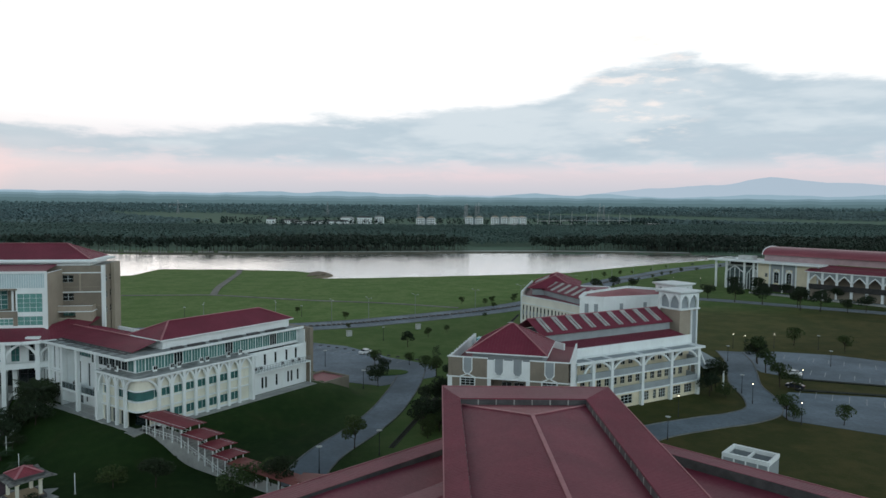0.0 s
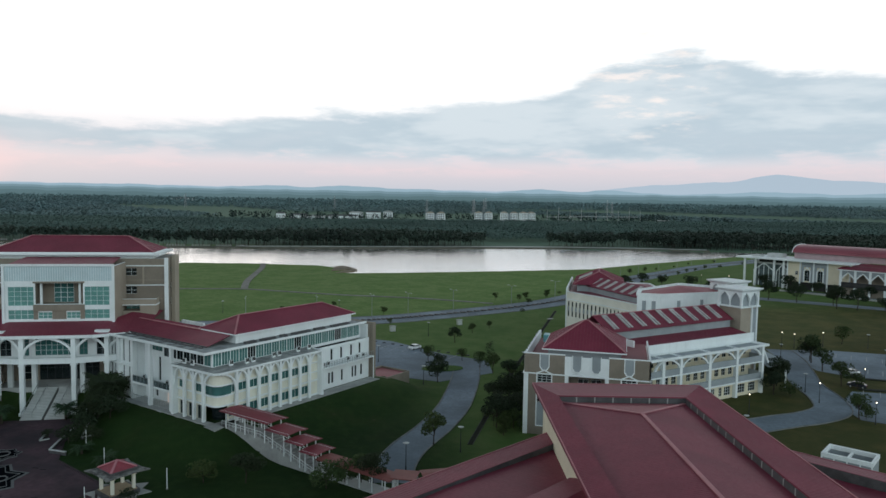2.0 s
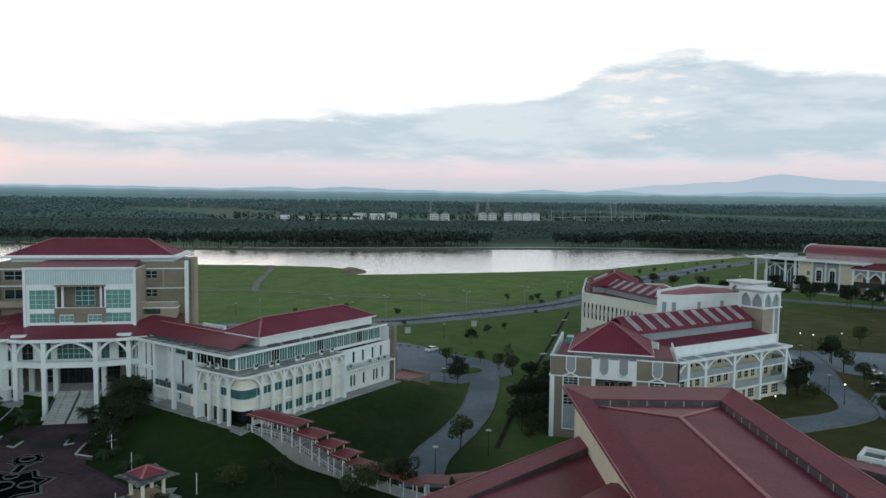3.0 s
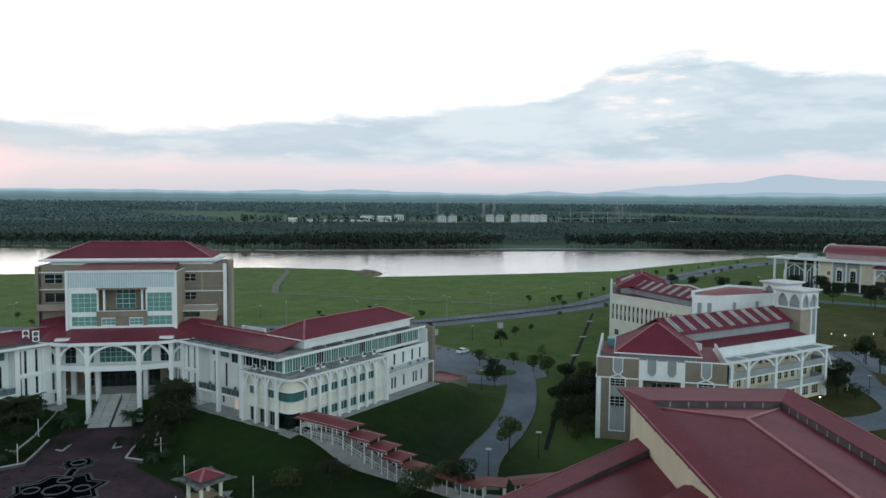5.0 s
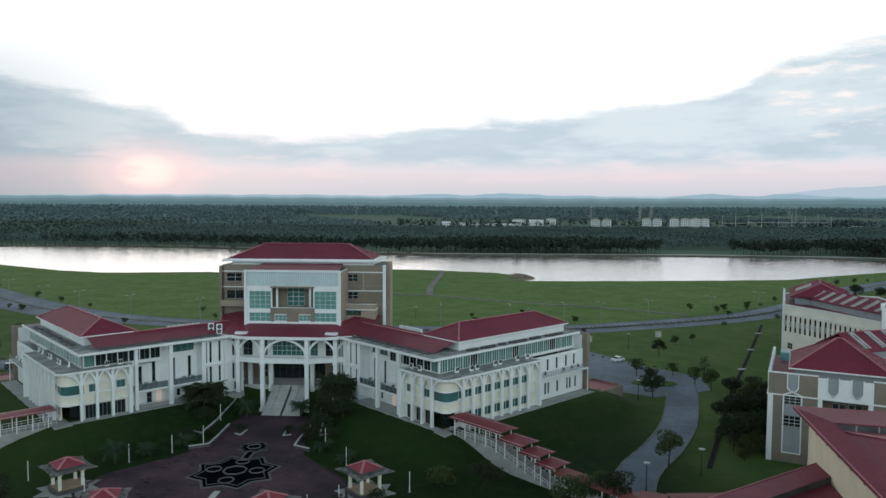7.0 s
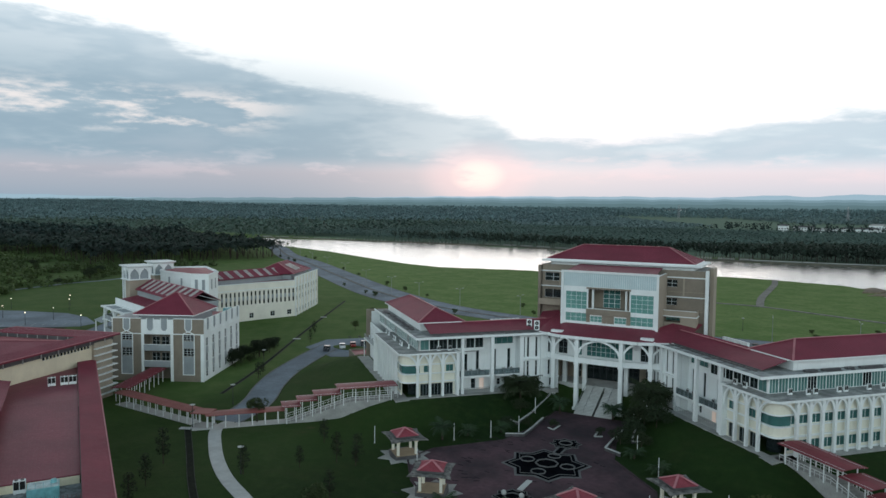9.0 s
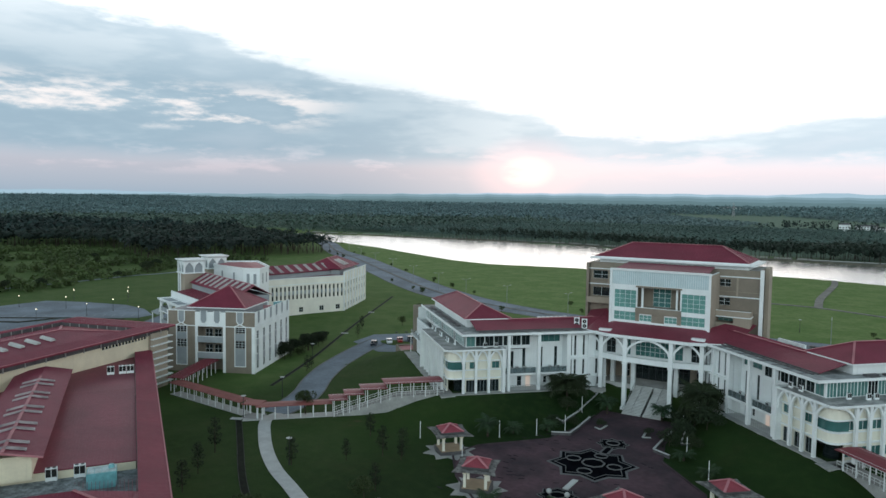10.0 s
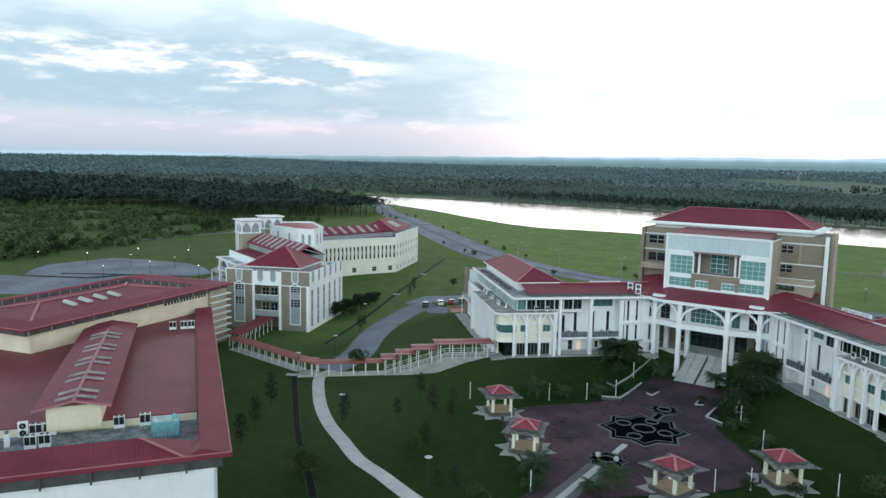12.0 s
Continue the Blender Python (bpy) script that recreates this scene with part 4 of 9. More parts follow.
for (ax, ay), (bx, by) in zip(COLS, COLS[1:]):
    bm = bmesh.new()
    beam(bm, (ax, ay, 7.15), (bx, by, 7.15), 0.7, 0.95)
    bb = part("beam", bm, WHITE, main, "white portico beam")
    bm = bmesh.new()
    beam(bm, (ax, ay, 7.75), (bx, by, 7.75), 0.9, 0.18)
    part("cornice", bm, WHITE, bb)
for k, ((ax, ay), (bx, by)) in enumerate(zip(COLS, COLS[1:])):
    bm = bmesh.new()
    p, q = Vector((ax, ay)), Vector((bx, by))
    if k in (0, 4):
        inner = q if k == 0 else p
        outer = p if k == 0 else q
        far = inner + (outer - inner) * 2
        pts = [inner.lerp(far, s / 20) for s in range(9)]
        line = [Vector((c.x, c.y, 8.0 + 3.7 * math.sqrt(max(0, 1 - (2 * s / 20 - 1) ** 2)))) for s, c in enumerate(pts)]
        rail(bm, line, 0.4, 0.42)
    else:
        arch_bars(bm, p, q, 7.9, 11.75, 0.42, 0.5, 0.12 if k == 2 else 0.25, 14)
    part("arch", bm, WHITE, main, "white arch between the portico columns")
bm = bmesh.new()
FRONT = [(-15.6, -3.6), (-13.2, -5.0), (-8.2, -6.9), (8.2, -6.9), (13.2, -5.0), (15.6, -3.6)]
for (ax, ay), (bx, by) in zip(FRONT, FRONT[1:]):
    beam(bm, (ax, ay, 12.1), (bx, by, 12.1), 0.7, 0.6)
part("fascia", bm, WHITE, main, "white eaves fascia of the portico")
bm = bmesh.new()
sheet(bm, [(-8.2, -6.9, 12.45), (8.2, -6.9, 12.45), (9.5, 0.4, 14.0), (-9.5, 0.4, 14.0)], 0.12, 0.6)
for s in (1, -1):
    sheet(bm, [(s * 8.2, -6.9, 12.45), (s * 13.4, -4.9, 12.45), (s * 14.5, 9.8, 15.3), (s * 9.5, 0.4, 14.0)], 0.12, 0.6)
    sheet(bm, [(s * 13.4, -4.9, 12.45), (s * 16.2, -3.2, 12.45), (s * 18.5, 9.8, 14.6), (s * 14.5, 9.8, 15.3)], 0.12, 0.6)
part("roof", bm, RED, main, "red metal lean-to roof of the portico")
# small white vent box on the portico roof, at the junctions with the wings
for s in (1, -1):
    part("roof_hatch", boxes((s * 9.7 - 1.3, s * 9.7 + 1.3, -5.6, -4.4, 12.6, 13.05)), WHITE, main)
# wall behind the arches, with glazed middle bay
bm = bmesh.new()
up_holes = [(10.4, 17.6, 7.6, 11.8), (4.0, 6.0, 7.6, 11.6), (22.0, 24.0, 7.6, 11.6), (7.7, 9.3, 7.6, 11.6), (18.7, 20.3, 7.6, 11.6)]
facade(bm, (-14.0, -2.9), 0, 28.0, 6.7, 12.3, 0.3, up_holes)
part("upper_wall", bm, WHITE, main)
for k, h in enumerate(up_holes):
    window(main, (-14.0, -2.9), 0, h, 7 if k == 0 else 2, 4 if k == 0 else 3, GREENGLASS if k in (0, 3, 4) else GLASS, GREY if k else WHITE)
part("portico_soffit", boxes((-13.8, 13.8, -2.5, 9.9, 6.5, 6.7)), PALE_CONC, main)
part("floor_slab", boxes((-13.6, 13.6, -2.4, 9.8, 9.5, 9.7)), DARK, main)
# entrance hall: recessed wall with doors, side walls with slit windows
ent = [(6.0, 18.0, 0.42, 5.6), (3.0, 4.6, 0.6, 5.0), (19.4, 21.0, 0.6, 5.0)]
bm = bmesh.new()
facade(bm, (-12.0, 6.0), 0, 24.0, -1.0, 6.5, 0.3, ent)
part("entrance_wall", bm, TAN_LIGHT, main)
window(main, (-12.0, 6.0), 0, ent[0], 8, 2, GLASS, SOFFIT, name="entrance_door", label="dark glazed entrance doors")
for h in ent[1:]:
    window(main, (-12.0, 6.0), 0, h, 1, 3)
for s in (1, -1):
    bm = bmesh.new()
    hs = [(1.2 + 1.5 * i, 1.75 + 1.5 * i, z, z + 2.0) for i in range(4) for z in (0.6, 3.6)]
    if s > 0:
        facade(bm, (12.4, -2.4), 90, 8.4, -3.9, 6.5, 0.3, hs)
        part("side_wall", bm, TAN_LIGHT, main)
    else:
        facade(bm, (-12.4, 6.0), 270, 8.4, -3.9, 6.5, 0.3, hs)
        part("side_wall", bm, TAN_LIGHT, main)
part("landing", boxes((-12.2, 12.2, -0.2, 6.0, -3.9, 0.4)), PALE_CONC, main, "entrance landing")
part("ceiling_lamp", boxes((-1.6, -1.1, 3.2, 3.5, 6.35, 6.48), (2.4, 2.9, 3.2, 3.5, 6.35, 6.48)), glow_surface("cool_ceiling_lamp", (0.9, 0.95, 1.0), 6.0), main)

# entrance stairs in two flights with handrails
stairs = thing("entrance_stairs", CAMPUS, "wide pale concrete entrance stairs in two flights", "stairs")
N = 22
for x0, x1 in ((-4.1, -0.25), (0.25, 4.1)):
    flight = part("flight", prism_x(x0 + 0.02, x1 - 0.02, [(-9.9, GROUND - 0.2), (-0.21, GROUND - 0.2), (-0.21, GROUND + 3.9), (-9.9, GROUND + 0.02)]), CONCRETE, stairs, "concrete flight below the steps")
    step = mesh_of("step", boxes((x0, x1, 0.0, 0.50, -0.14, 0.045)), PALE_CONC)
    for i in range(N):
        part("step", step, None, flight, "", Matrix.Translation((0, -10.0 + 9.8 * i / N, GROUND + 4.0 * (i + 0.95) / N)))
part("divider", boxes((-0.24, 0.24, -9.6, -0.21, GROUND, GROUND + 0.3)), SOFFIT, stairs)
for x in (-4.0, -2.1, 2.1, 4.0):
    bm = bmesh.new()
    for i in range(5):
        y = -9.4 + 2.1 * i
        z = GROUND + 0.2 + 4.0 * (y + 10) / 9.8
        tube(bm, x, y, z - 0.4, z + 0.9, 0.04, n=6)
    beam(bm, (x, -9.5, GROUND + 1.1 + 0.1), (x, -0.9, GROUND + 1.1 + 3.65), 0.07, 0.07)
    part("handrail", bm, STEEL, stairs, "steel handrail")

WING = CAMPUS @ pose(0, 0, 0, 0, 0, -45)       # x along the front, outwards; y along the long side, away
# pairs of large condensers on the roof edge at the left joint
AC = ac_unit()
AC.matrix_world = WING @ pose(20.0, 6.5, 3.62)
AC.scale = (0.8, 0.8, 0.7)


def twin_fan_unit():
    """Tall outdoor unit with two round fans, one above the other, on its front."""
    ob = thing("condenser", Matrix(), "tall white condenser with two stacked round fans", "air conditioner", "twin-fan condensers at the roof edge")
    part("casing", boxes((-0.6, 0.6, -0.25, 0.25, 0.1, 2.2), (-0.5, -0.35, -0.22, 0.22, 0, 0.1), (0.35, 0.5, -0.22, 0.22, 0, 0.1)), WHITE, ob)
    for z in (0.65, 1.65):
        fan = part("fan_guard", tube(bmesh.new(), 0, 0, 0, 0.03, 0.42, n=16), RUBBER, ob, "round black fan guard", pose(0, -0.252, z, 90, 0, 0))
        part("hub", tube(bmesh.new(), 0, 0, 0.031, 0.06, 0.12, n=10), METAL, fan)
    return ob


TF = twin_fan_unit()
TF.matrix_world = CAMPUS @ pose(-16.9, -3.4, 12.35, 0, 0, 20)
copy_thing(TF, CAMPUS @ pose(-14.8, -4.2, 12.35, 0, 0, 20))

# ---- the two wings: built once, mirrored over the axis ----
wing = thing("wing_building", WING, "white and cream campus wing with arched colonnade and red roofs", "building", "wings of the main building")

# ground and first floor, long side: cream wall with window bands behind the colonnade
PITCH, V0, NP = 2.6, 8.3, 9
FRAME_V, END_V = 29.8, 47.1
band = []
for i in range(-1, NP - 2):
    v = V0 + PITCH * i
    for z, h in ((5.05, 1.45), (0.75, 1.6)):
        band.append((max(0.1, v + 1.0 - 7.0), v + PITCH + 0.35 - 7.0, z, z + h))
bm = bmesh.new()
facade(bm, (44.85, 7.0), 90, FRAME_V - 7.0, -0.6, 9.0, 0.3, band)
part("wall", bm, PALE_CREAM, wing, "pale cream rendered wall with window bands")
for h in band:
    window(wing, (44.85, 7.0), 90, h, 2, 1, GREENGLASS, bar=0.06, inset=0.04)
part("ledge", boxes((44.853, 45.25, 7.0, FRAME_V - 0.4, 2.95, 3.2), (44.853, 45.15, 7.0, FRAME_V - 0.4, 6.65, 6.85), (44.853, 45.15, 7.0, FRAME_V - 0.4, 4.72, 4.92), (44.853, 45.0, 7.0, FRAME_V - 0.4, -0.6, 0.3)), WHITE, wing, "white projecting ledges")
# white half of the long side with slit windows
slits = []
for k, v in enumerate((1.2, 3.9, 4.9, 7.9, 11.3, 12.3, 14.2)):
    slits.append((v, v + 0.62, 0.9, 3.3))
for v in (1.6, 4.6, 7.6, 10.8, 13.6):
    slits.append((v, v + 0.66, 5.9, 8.3))
bm = bmesh.new()
facade(bm, (43.6, FRAME_V + 0.25), 90, END_V - FRAME_V - 0.25, -0.6, 9.0, 0.3, slits)
part("wall", bm, WHITE, wing, "white wall with slit windows")
for h in slits:
    window(wing, (43.6, FRAME_V + 0.25), 90, h, 1, 2, frame_mat=SOFFIT)
    if h[3] > 5:
        y = FRAME_V + 0.25
        part("hood", boxes((43.602, 44.15, y + h[0] - 0.15, y + h[1] + 0.15, h[3] + 0.05, h[3] + 0.2)), WHITE, wing)
bal = part("ledge_balcony", boxes((43.602, 45.3, FRAME_V + 0.25, END_V - 0.1, 4.75, 5.0)), WHITE, wing, "long white service balcony")
bm = bmesh.new()
y = FRAME_V + 0.4
while y < END_V - 0.1:
    beam(bm, (45.2, y, 5.0), (45.2, y, 6.1), 0.06, 0.06)
    y += 0.8
for z in (5.3, 5.7, 6.1):
    beam(bm, (45.2, FRAME_V + 0.3, z), (45.2, END_V - 0.2, z), 0.06, 0.06)
part("railing", bm, STEEL, bal, "grey steel railing")
part("downpipe", tube(bmesh.new(), 45.25, END_V - 0.25, -0.6, 4.75, 0.09, n=8), WHITE, wing)
part("end_frame", boxes((43.4, 46.1, FRAME_V - 0.35, FRAME_V + 0.24, -0.6, 9.3)), WHITE, wing, "white frame closing the colonnade")


def corner_band(reach, z0, z1, r=1.5, n=6):
    """A rounded corner piece of the two facades, reaching out from their meeting point."""
    cx, cy = 44.85 + reach - r, 4.6 - reach + r
    pts = [(cx + r * math.cos(-math.pi / 2 + i * math.pi / 2 / n), cy + r * math.sin(-math.pi / 2 + i * math.pi / 2 / n)) for i in range(n + 1)]
    return prism(bmesh.new(), [(41.4, 4.6 - reach), *pts, (44.85 + reach, 7.6), (43.0, 7.6), (41.4, 6.4)], z0, z1)


for z0, z1, reach, mt, lb in ((2.95, 3.2, 0.45, WHITE, "white curved ledge"), (3.2, 4.72, 0.22, PALE_CREAM, "cream curved parapet band"), (4.72, 4.92, 0.4, WHITE, "white curved ledge"), (4.92, 6.65, 0.05, GREENGLASS, "curved teal strip window"),
                              (6.65, 6.85, 0.4, WHITE, "white curved ledge"), (6.85, 9.0, 0.22, PALE_CREAM, "cream curved band")):
    part("corner_band", corner_band(reach, z0, z1), mt, wing, lb)
part("corner_band", prism(bmesh.new(), [(41.4, 6.2), (42.6, 6.2), (43.2, 7.0), (43.2, 7.6), (41.4, 7.6)], -0.6, 2.95), GLASS, wing, "recessed glazed ground-floor corner")
# front end wall behind the arches
fr = [(0.4, 2.0, 5.05, 6.45), (5.2, 6.9, 5.05, 6.45), (0.4, 2.6, 0.0, 2.6), (3.0, 5.2, 0.0, 2.6), (5.6, 7.6, 0.0, 2.6)]
bm = bmesh.new()
facade(bm, (33.6, 4.6), 0, 7.8, -0.6, 9.0, 0.3, fr)
part("wall", bm, PALE_CREAM, wing, "pale cream end wall")
for h in fr:
    window(wing, (33.6, 4.6), 0, h, 2 if h[2] > 3 else 3, 1, GREENGLASS if h[2] > 3 else GLASS, GREY, bar=0.06, inset=0.04 if h[2] > 3 else 0.2)
for z in (2.95, 4.72, 6.65):
    part("ledge", boxes((33.6, 41.39, 4.25, 4.597, z, z + 0.22)), WHITE, wing)
# colonnade posts and arches


def post(x, y, z1=8.95):
    part("post", boxes((x - 0.25, x + 0.25, y - 0.25, y + 0.25, -0.8, z1)), WHITE, wing, "slender white colonnade post")


for i in range(NP - 1):
    post(45.55, V0 + PITCH * i)
posts = [V0 + PITCH * i for i in range(NP - 1)]
for a, b in [*zip(posts, posts[1:]), (posts[-1], FRAME_V)]:
    part("arch", arch_bars(bmesh.new(), (45.55, a), (45.55, b), 5.5, 8.9, 0.34, 0.36, 0.15, 12), WHITE, wing, "white pointed arch of the colonnade")
FU = (36.5, 39.3, 42.0)
for u in FU:
    post(u, 3.9)
for p, q in (((45.55, posts[0]), (45.55, 5.0)), ((42.0, 3.9), (44.6, 3.9))):
    bm = bmesh.new()
    rail(bm, [(p[0] + (q[0] - p[0]) * k / 8, p[1] + (q[1] - p[1]) * k / 8, 5.5 + 3.4 * math.sqrt(1 - (1 - k / 8) ** 2)) for k in range(9)], 0.36, 0.34)
    part("arch", bm, WHITE, wing, "white half arch at the corner")
for a, b in ((33.5, 36.5), (36.5, 39.3), (39.3, 42.0)):
    part("arch", arch_bars(bmesh.new(), (a, 3.9), (b, 3.9), 5.5, 8.9, 0.34, 0.36, 0.15, 12), WHITE, wing, "white pointed arch of the colonnade")
part("end_frame", boxes((33.0, 33.59, 3.4, 5.6, -0.6, 9.3)), WHITE, wing)
# terrace slab over the colonnade
bm = bmesh.new()
prism(bm, [(32.6, 3.5), (45.3, 3.5), (46.0, 4.3), (46.0, FRAME_V + 0.3), (40.0, FRAME_V + 0.3), (40.0, 6.4), (32.6, 6.4)], 9.0, 9.25)
tr = part("terrace", bm, surface("stained_terrace", (0.34, 0.36, 0.35), 0.85, 0.30, 0.5, 3.0, tint=(0.20, 0.21, 0.21)), wing, "stained grey terrace slab over the arches")
bm = bmesh.new()
rail(bm, [(32.6, 3.48, 9.17), (45.3, 3.48, 9.17), (46.05, 4.3, 9.17), (46.05, FRAME_V + 0.3, 9.17)], 0.16, 0.36)
part("terrace_edge", bm, WHITE, tr, "white terrace edge")
# glazed top floor under a thin overhanging slab
top = []
for i in range(20):
    top.append((0.15 + 2.0 * i, 2.05 + 2.0 * i, 9.3, 11.7))
bm = bmesh.new()
facade(bm, (41.2, 6.4), 90, END_V - 6.4, 8.72, 11.95, 0.25, top)
part("wall", bm, WHITE, wing)
for i, h in enumerate(top):
    window(wing, (41.2, 6.4), 90, h, 3, 1, STRIPGLASS if i % 6 != 4 else GLASS, WHITE, bar=0.06, inset=0.03, label="green-tinted strip glazing")
topf = [(0.3 + 2.05 * i, 2.15 + 2.05 * i, 9.4, 11.5) for i in range(7)]
bm = bmesh.new()
facade(bm, (26.3, 6.4), 0, 14.9, 8.72, 11.95, 0.25, topf)
part("wall", bm, WHITE, wing)
# front panes use the dark glass, which stands in for their shadow
for i, h in enumerate(topf):
    window(wing, (26.3, 6.4), 0, h, 2, 1, GLASS if i != 6 else STRIPGLASS, GREY, bar=0.05, inset=0.03)
slab = part("roof_slab", boxes((12.0, 42.2, 4.0, 16.0, 11.95, 12.25), (26.0, 42.2, 16.0, END_V + 0.5, 11.95, 12.25)), surface("stained_roof_slab", (0.34, 0.37, 0.37), 0.85, 0.25, 0.4, 2.5, tint=(0.17, 0.19, 0.19)), wing, "thin stained overhanging roof slab")
part("gutter", boxes((42.2, 42.45, 4.0, END_V + 0.5, 12.05, 12.5), (12.0, 42.45, 3.75, 4.0, 12.05, 12.5)), WHITE, slab, "white gutter edge")
# dark ducts and racks on the slab beside the attic
for k, (v0, v1) in enumerate(((14.5, 17.0), (18.2, 22.0), (23.5, 25.0), (26.5, 31.5), (33.0, 36.0), (38.0, 43.5))):
    part("roof_duct", boxes((40.0 + 0.15 * (k % 2), 40.8, v0, v1, 12.26, 12.62), (41.2, 41.35, v0 + 0.3, v1 - 0.3, 12.26, 12.45)), SOFFIT, slab, "dark duct run on the slab")
# plain strip added for the dark line under the eave
part("roof_duct", boxes((13.0, 38.0, 6.5, 6.9, 12.26, 12.42)), SOFFIT, slab, "long thin dark strip under the eave")
# attic and upper hipped roof
part("attic", boxes((29.4, 38.9, 13.6, 46.3, 12.2, 14.0)), WHITE, wing, "white attic storey")
hip_roof(wing, 28.7, 39.6, 12.8, 47.0, 14.15, 16.7, 5.4, 0.6)
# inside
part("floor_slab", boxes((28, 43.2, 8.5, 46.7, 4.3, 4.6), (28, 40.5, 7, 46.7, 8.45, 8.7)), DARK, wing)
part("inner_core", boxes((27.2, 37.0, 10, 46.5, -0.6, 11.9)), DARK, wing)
bm = bmesh.new()
facade(bm, (43.3, END_V - 0.003), 180, 16.7, -3.8, 11.93, 0.3)
facade(bm, (26.6, END_V), 270, 32.1, -3.8, 11.93, 0.3, [(2 + 3 * i, 4 + 3 * i, z, z + 1.4) for i in range(10) for z in (1, 5, 9)])
part("wall", bm, WHITE, wing, "white rear walls")
part("end_block", boxes((36.0, 44.4, 47.62, 48.6, -3.8, 12.3), (36.0, 43.55, END_V + 0.003, 47.61, -3.8, 11.9)), TAN, wing, "tan stair block at the far end")
an = part("annex", bmesh.new(), TAN, wing, "low tan annex wall")
an.data = mesh_of("annex", boxes((39.0, 47.6, 48.65, 48.95, -3.8, -0.1), (39.0, 47.6, 57.0, 57.3, -3.8, -0.1), (39.0, 39.3, 48.95, 57.0, -3.8, -0.1), (47.3, 47.6, 48.95, 57.0, -3.8, -0.1)), TAN)
part("deck", boxes((39.3, 47.3, 48.95, 57.0, -1.2, -0.5)), RED_PALE, an, "red annex deck")

# linking range: slit-window panel, then recessed balconies between tall posts
sl = []
for k, u in enumerate((0.9, 2.1, 4.0, 5.2, 7.2, 8.2)):
    sl += [(u, u + 0.5, 6.9, 11.3), (u, u + 0.5, 2.7, 6.0)]
    if k % 2:
        sl.append((u - 0.6, u + 0.1, 0.3, 1.9))
bm = bmesh.new()
facade(bm, (8.9, 5.5), 0, 9.6, -0.9, 11.94, 0.3, sl)
part("wall", bm, WHITE, wing, "white wall with tall slit windows")
for h in sl:
    window(wing, (8.9, 5.5), 0, h, 1, 3, frame_mat=GREY)
part("ledge", boxes((8.9, 18.5, 5.05, 5.497, 6.3, 6.55), (8.9, 18.5, 5.05, 5.497, 2.1, 2.35), (13.0, 13.5, 4.9, 5.497, 2.35, 11.7), (17.6, 18.5, 4.9, 5.497, -0.9, 11.7)), WHITE, wing)
rec = [(1.2, 1.9, 3.8, 8.6), (0.6, 5.8, 9.7, 11.4), (4.6, 5.3, 3.9, 8.6), (8.6, 9.3, 3.9, 8.6), (7.6, 12.9, 9.7, 11.4), (1.4, 2.6, 0.1, 2.3), (3.6, 4.3, 0.6, 2.0), (9.4, 10.4, 0.1, 2.3), (11.3, 12.0, 3.9, 7.8)]
bm = bmesh.new()
facade(bm, (18.5, 7.6), 0, 14.4, -0.9, 11.94, 0.3, rec)
part("wall", bm, WHITE, wing, "recessed white balcony wall")
for h in rec:
    window(wing, (18.5, 7.6), 0, h, 4 if h[1] - h[0] > 4 else 2 if h[1] - h[0] > 1 else 1, 1 if h[2] > 9 else 2, GREENGLASS if h[2] > 9 else GLASS, GREY)
part("door", boxes((26.0, 27.0, 7.48, 7.597, 0.0, 2.3)), WARM, wing, "lit doorway")
part("balcony", boxes((18.5, 32.99, 4.7, 7.59, 3.2, 3.6)), WHITE, wing, "white balcony slab")
part("gallery_floor", boxes((18.5, 32.99, 4.6, 7.59, -0.9, 0.0)), PALE_CONC, wing)
part("post", boxes((24.9, 25.6, 4.0, 4.65, -0.9, 11.94)), WHITE, wing, "tall square white post")
part("post", boxes((31.7, 32.3, 4.0, 4.65, -0.9, 11.94)), WHITE, wing, "tall square white post")
for a, b in ((18.6, 24.8), (25.7, 32.4)):
    bl = part("balustrade", boxes((a, b, 4.78, 4.82, 3.62, 4.75)), BALGLASS, wing, "glass balcony balustrade")
    bm = boxes((a, b, 4.74, 4.86, 4.75, 4.82))
    for x in np.arange(a, b + 0.01, (b - a) / 5):
        box(bm, x - 0.03, x + 0.03, 4.76, 4.84, 3.6, 4.75)
    part("rail", bm, STEEL, bl)
    bm = boxes((a, b, 4.76, 4.82, 0.95, 1.02))
    for x in np.arange(a, b, 0.55):
        box(bm, x, x + 0.05, 4.77, 4.81, 0.0, 0.97)
    part("railing", bm, STEEL, wing, "grey gallery railing")
part("end_wall", boxes((33.0, 33.59, 5.61, 8.0, -0.9, 8.7)), WHITE, wing)
part("end_wall", boxes((17.9, 18.49, 5.9, 8.0, -0.9, 11.94)), WHITE, wing)
part("apron", boxes((10.0, 44.0, 3.1, 4.59, -0.9, 0.0), (44.0, 47.0, 2.4, END_V, -0.9, -0.06)), CONCRETE, wing, "grey concrete apron round the foot of the walls")
# linking roof: front and rear slope
bm = bmesh.new()
sheet(bm, [(4.0, 7.6, 12.55), (38.2, 7.6, 12.55), (38.4, 12.7, 13.95), (4.0, 12.4, 14.15)], 0.12, 0.6)
sheet(bm, [(28.6, 20.0, 12.5), (6.0, 20.0, 12.5), (6.0, 12.4, 14.15), (28.6, 12.4, 14.05)], 0.12, 0.6)
rf = part("roof", bm, RED, wing, "red ribbed metal roof of the linking range")
bm = bmesh.new()
beam(bm, (9.0, 12.4, 14.22), (29.5, 12.5, 14.1), 0.4, 0.12)
part("ridge_cap", bm, PINK, rf)
bm = bmesh.new()
beam(bm, (8, 7.5, 12.46), (38.2, 7.5, 12.46), 0.16, 0.2)
part("gutter", bm, SOFFIT, rf, "dark eaves gutter")
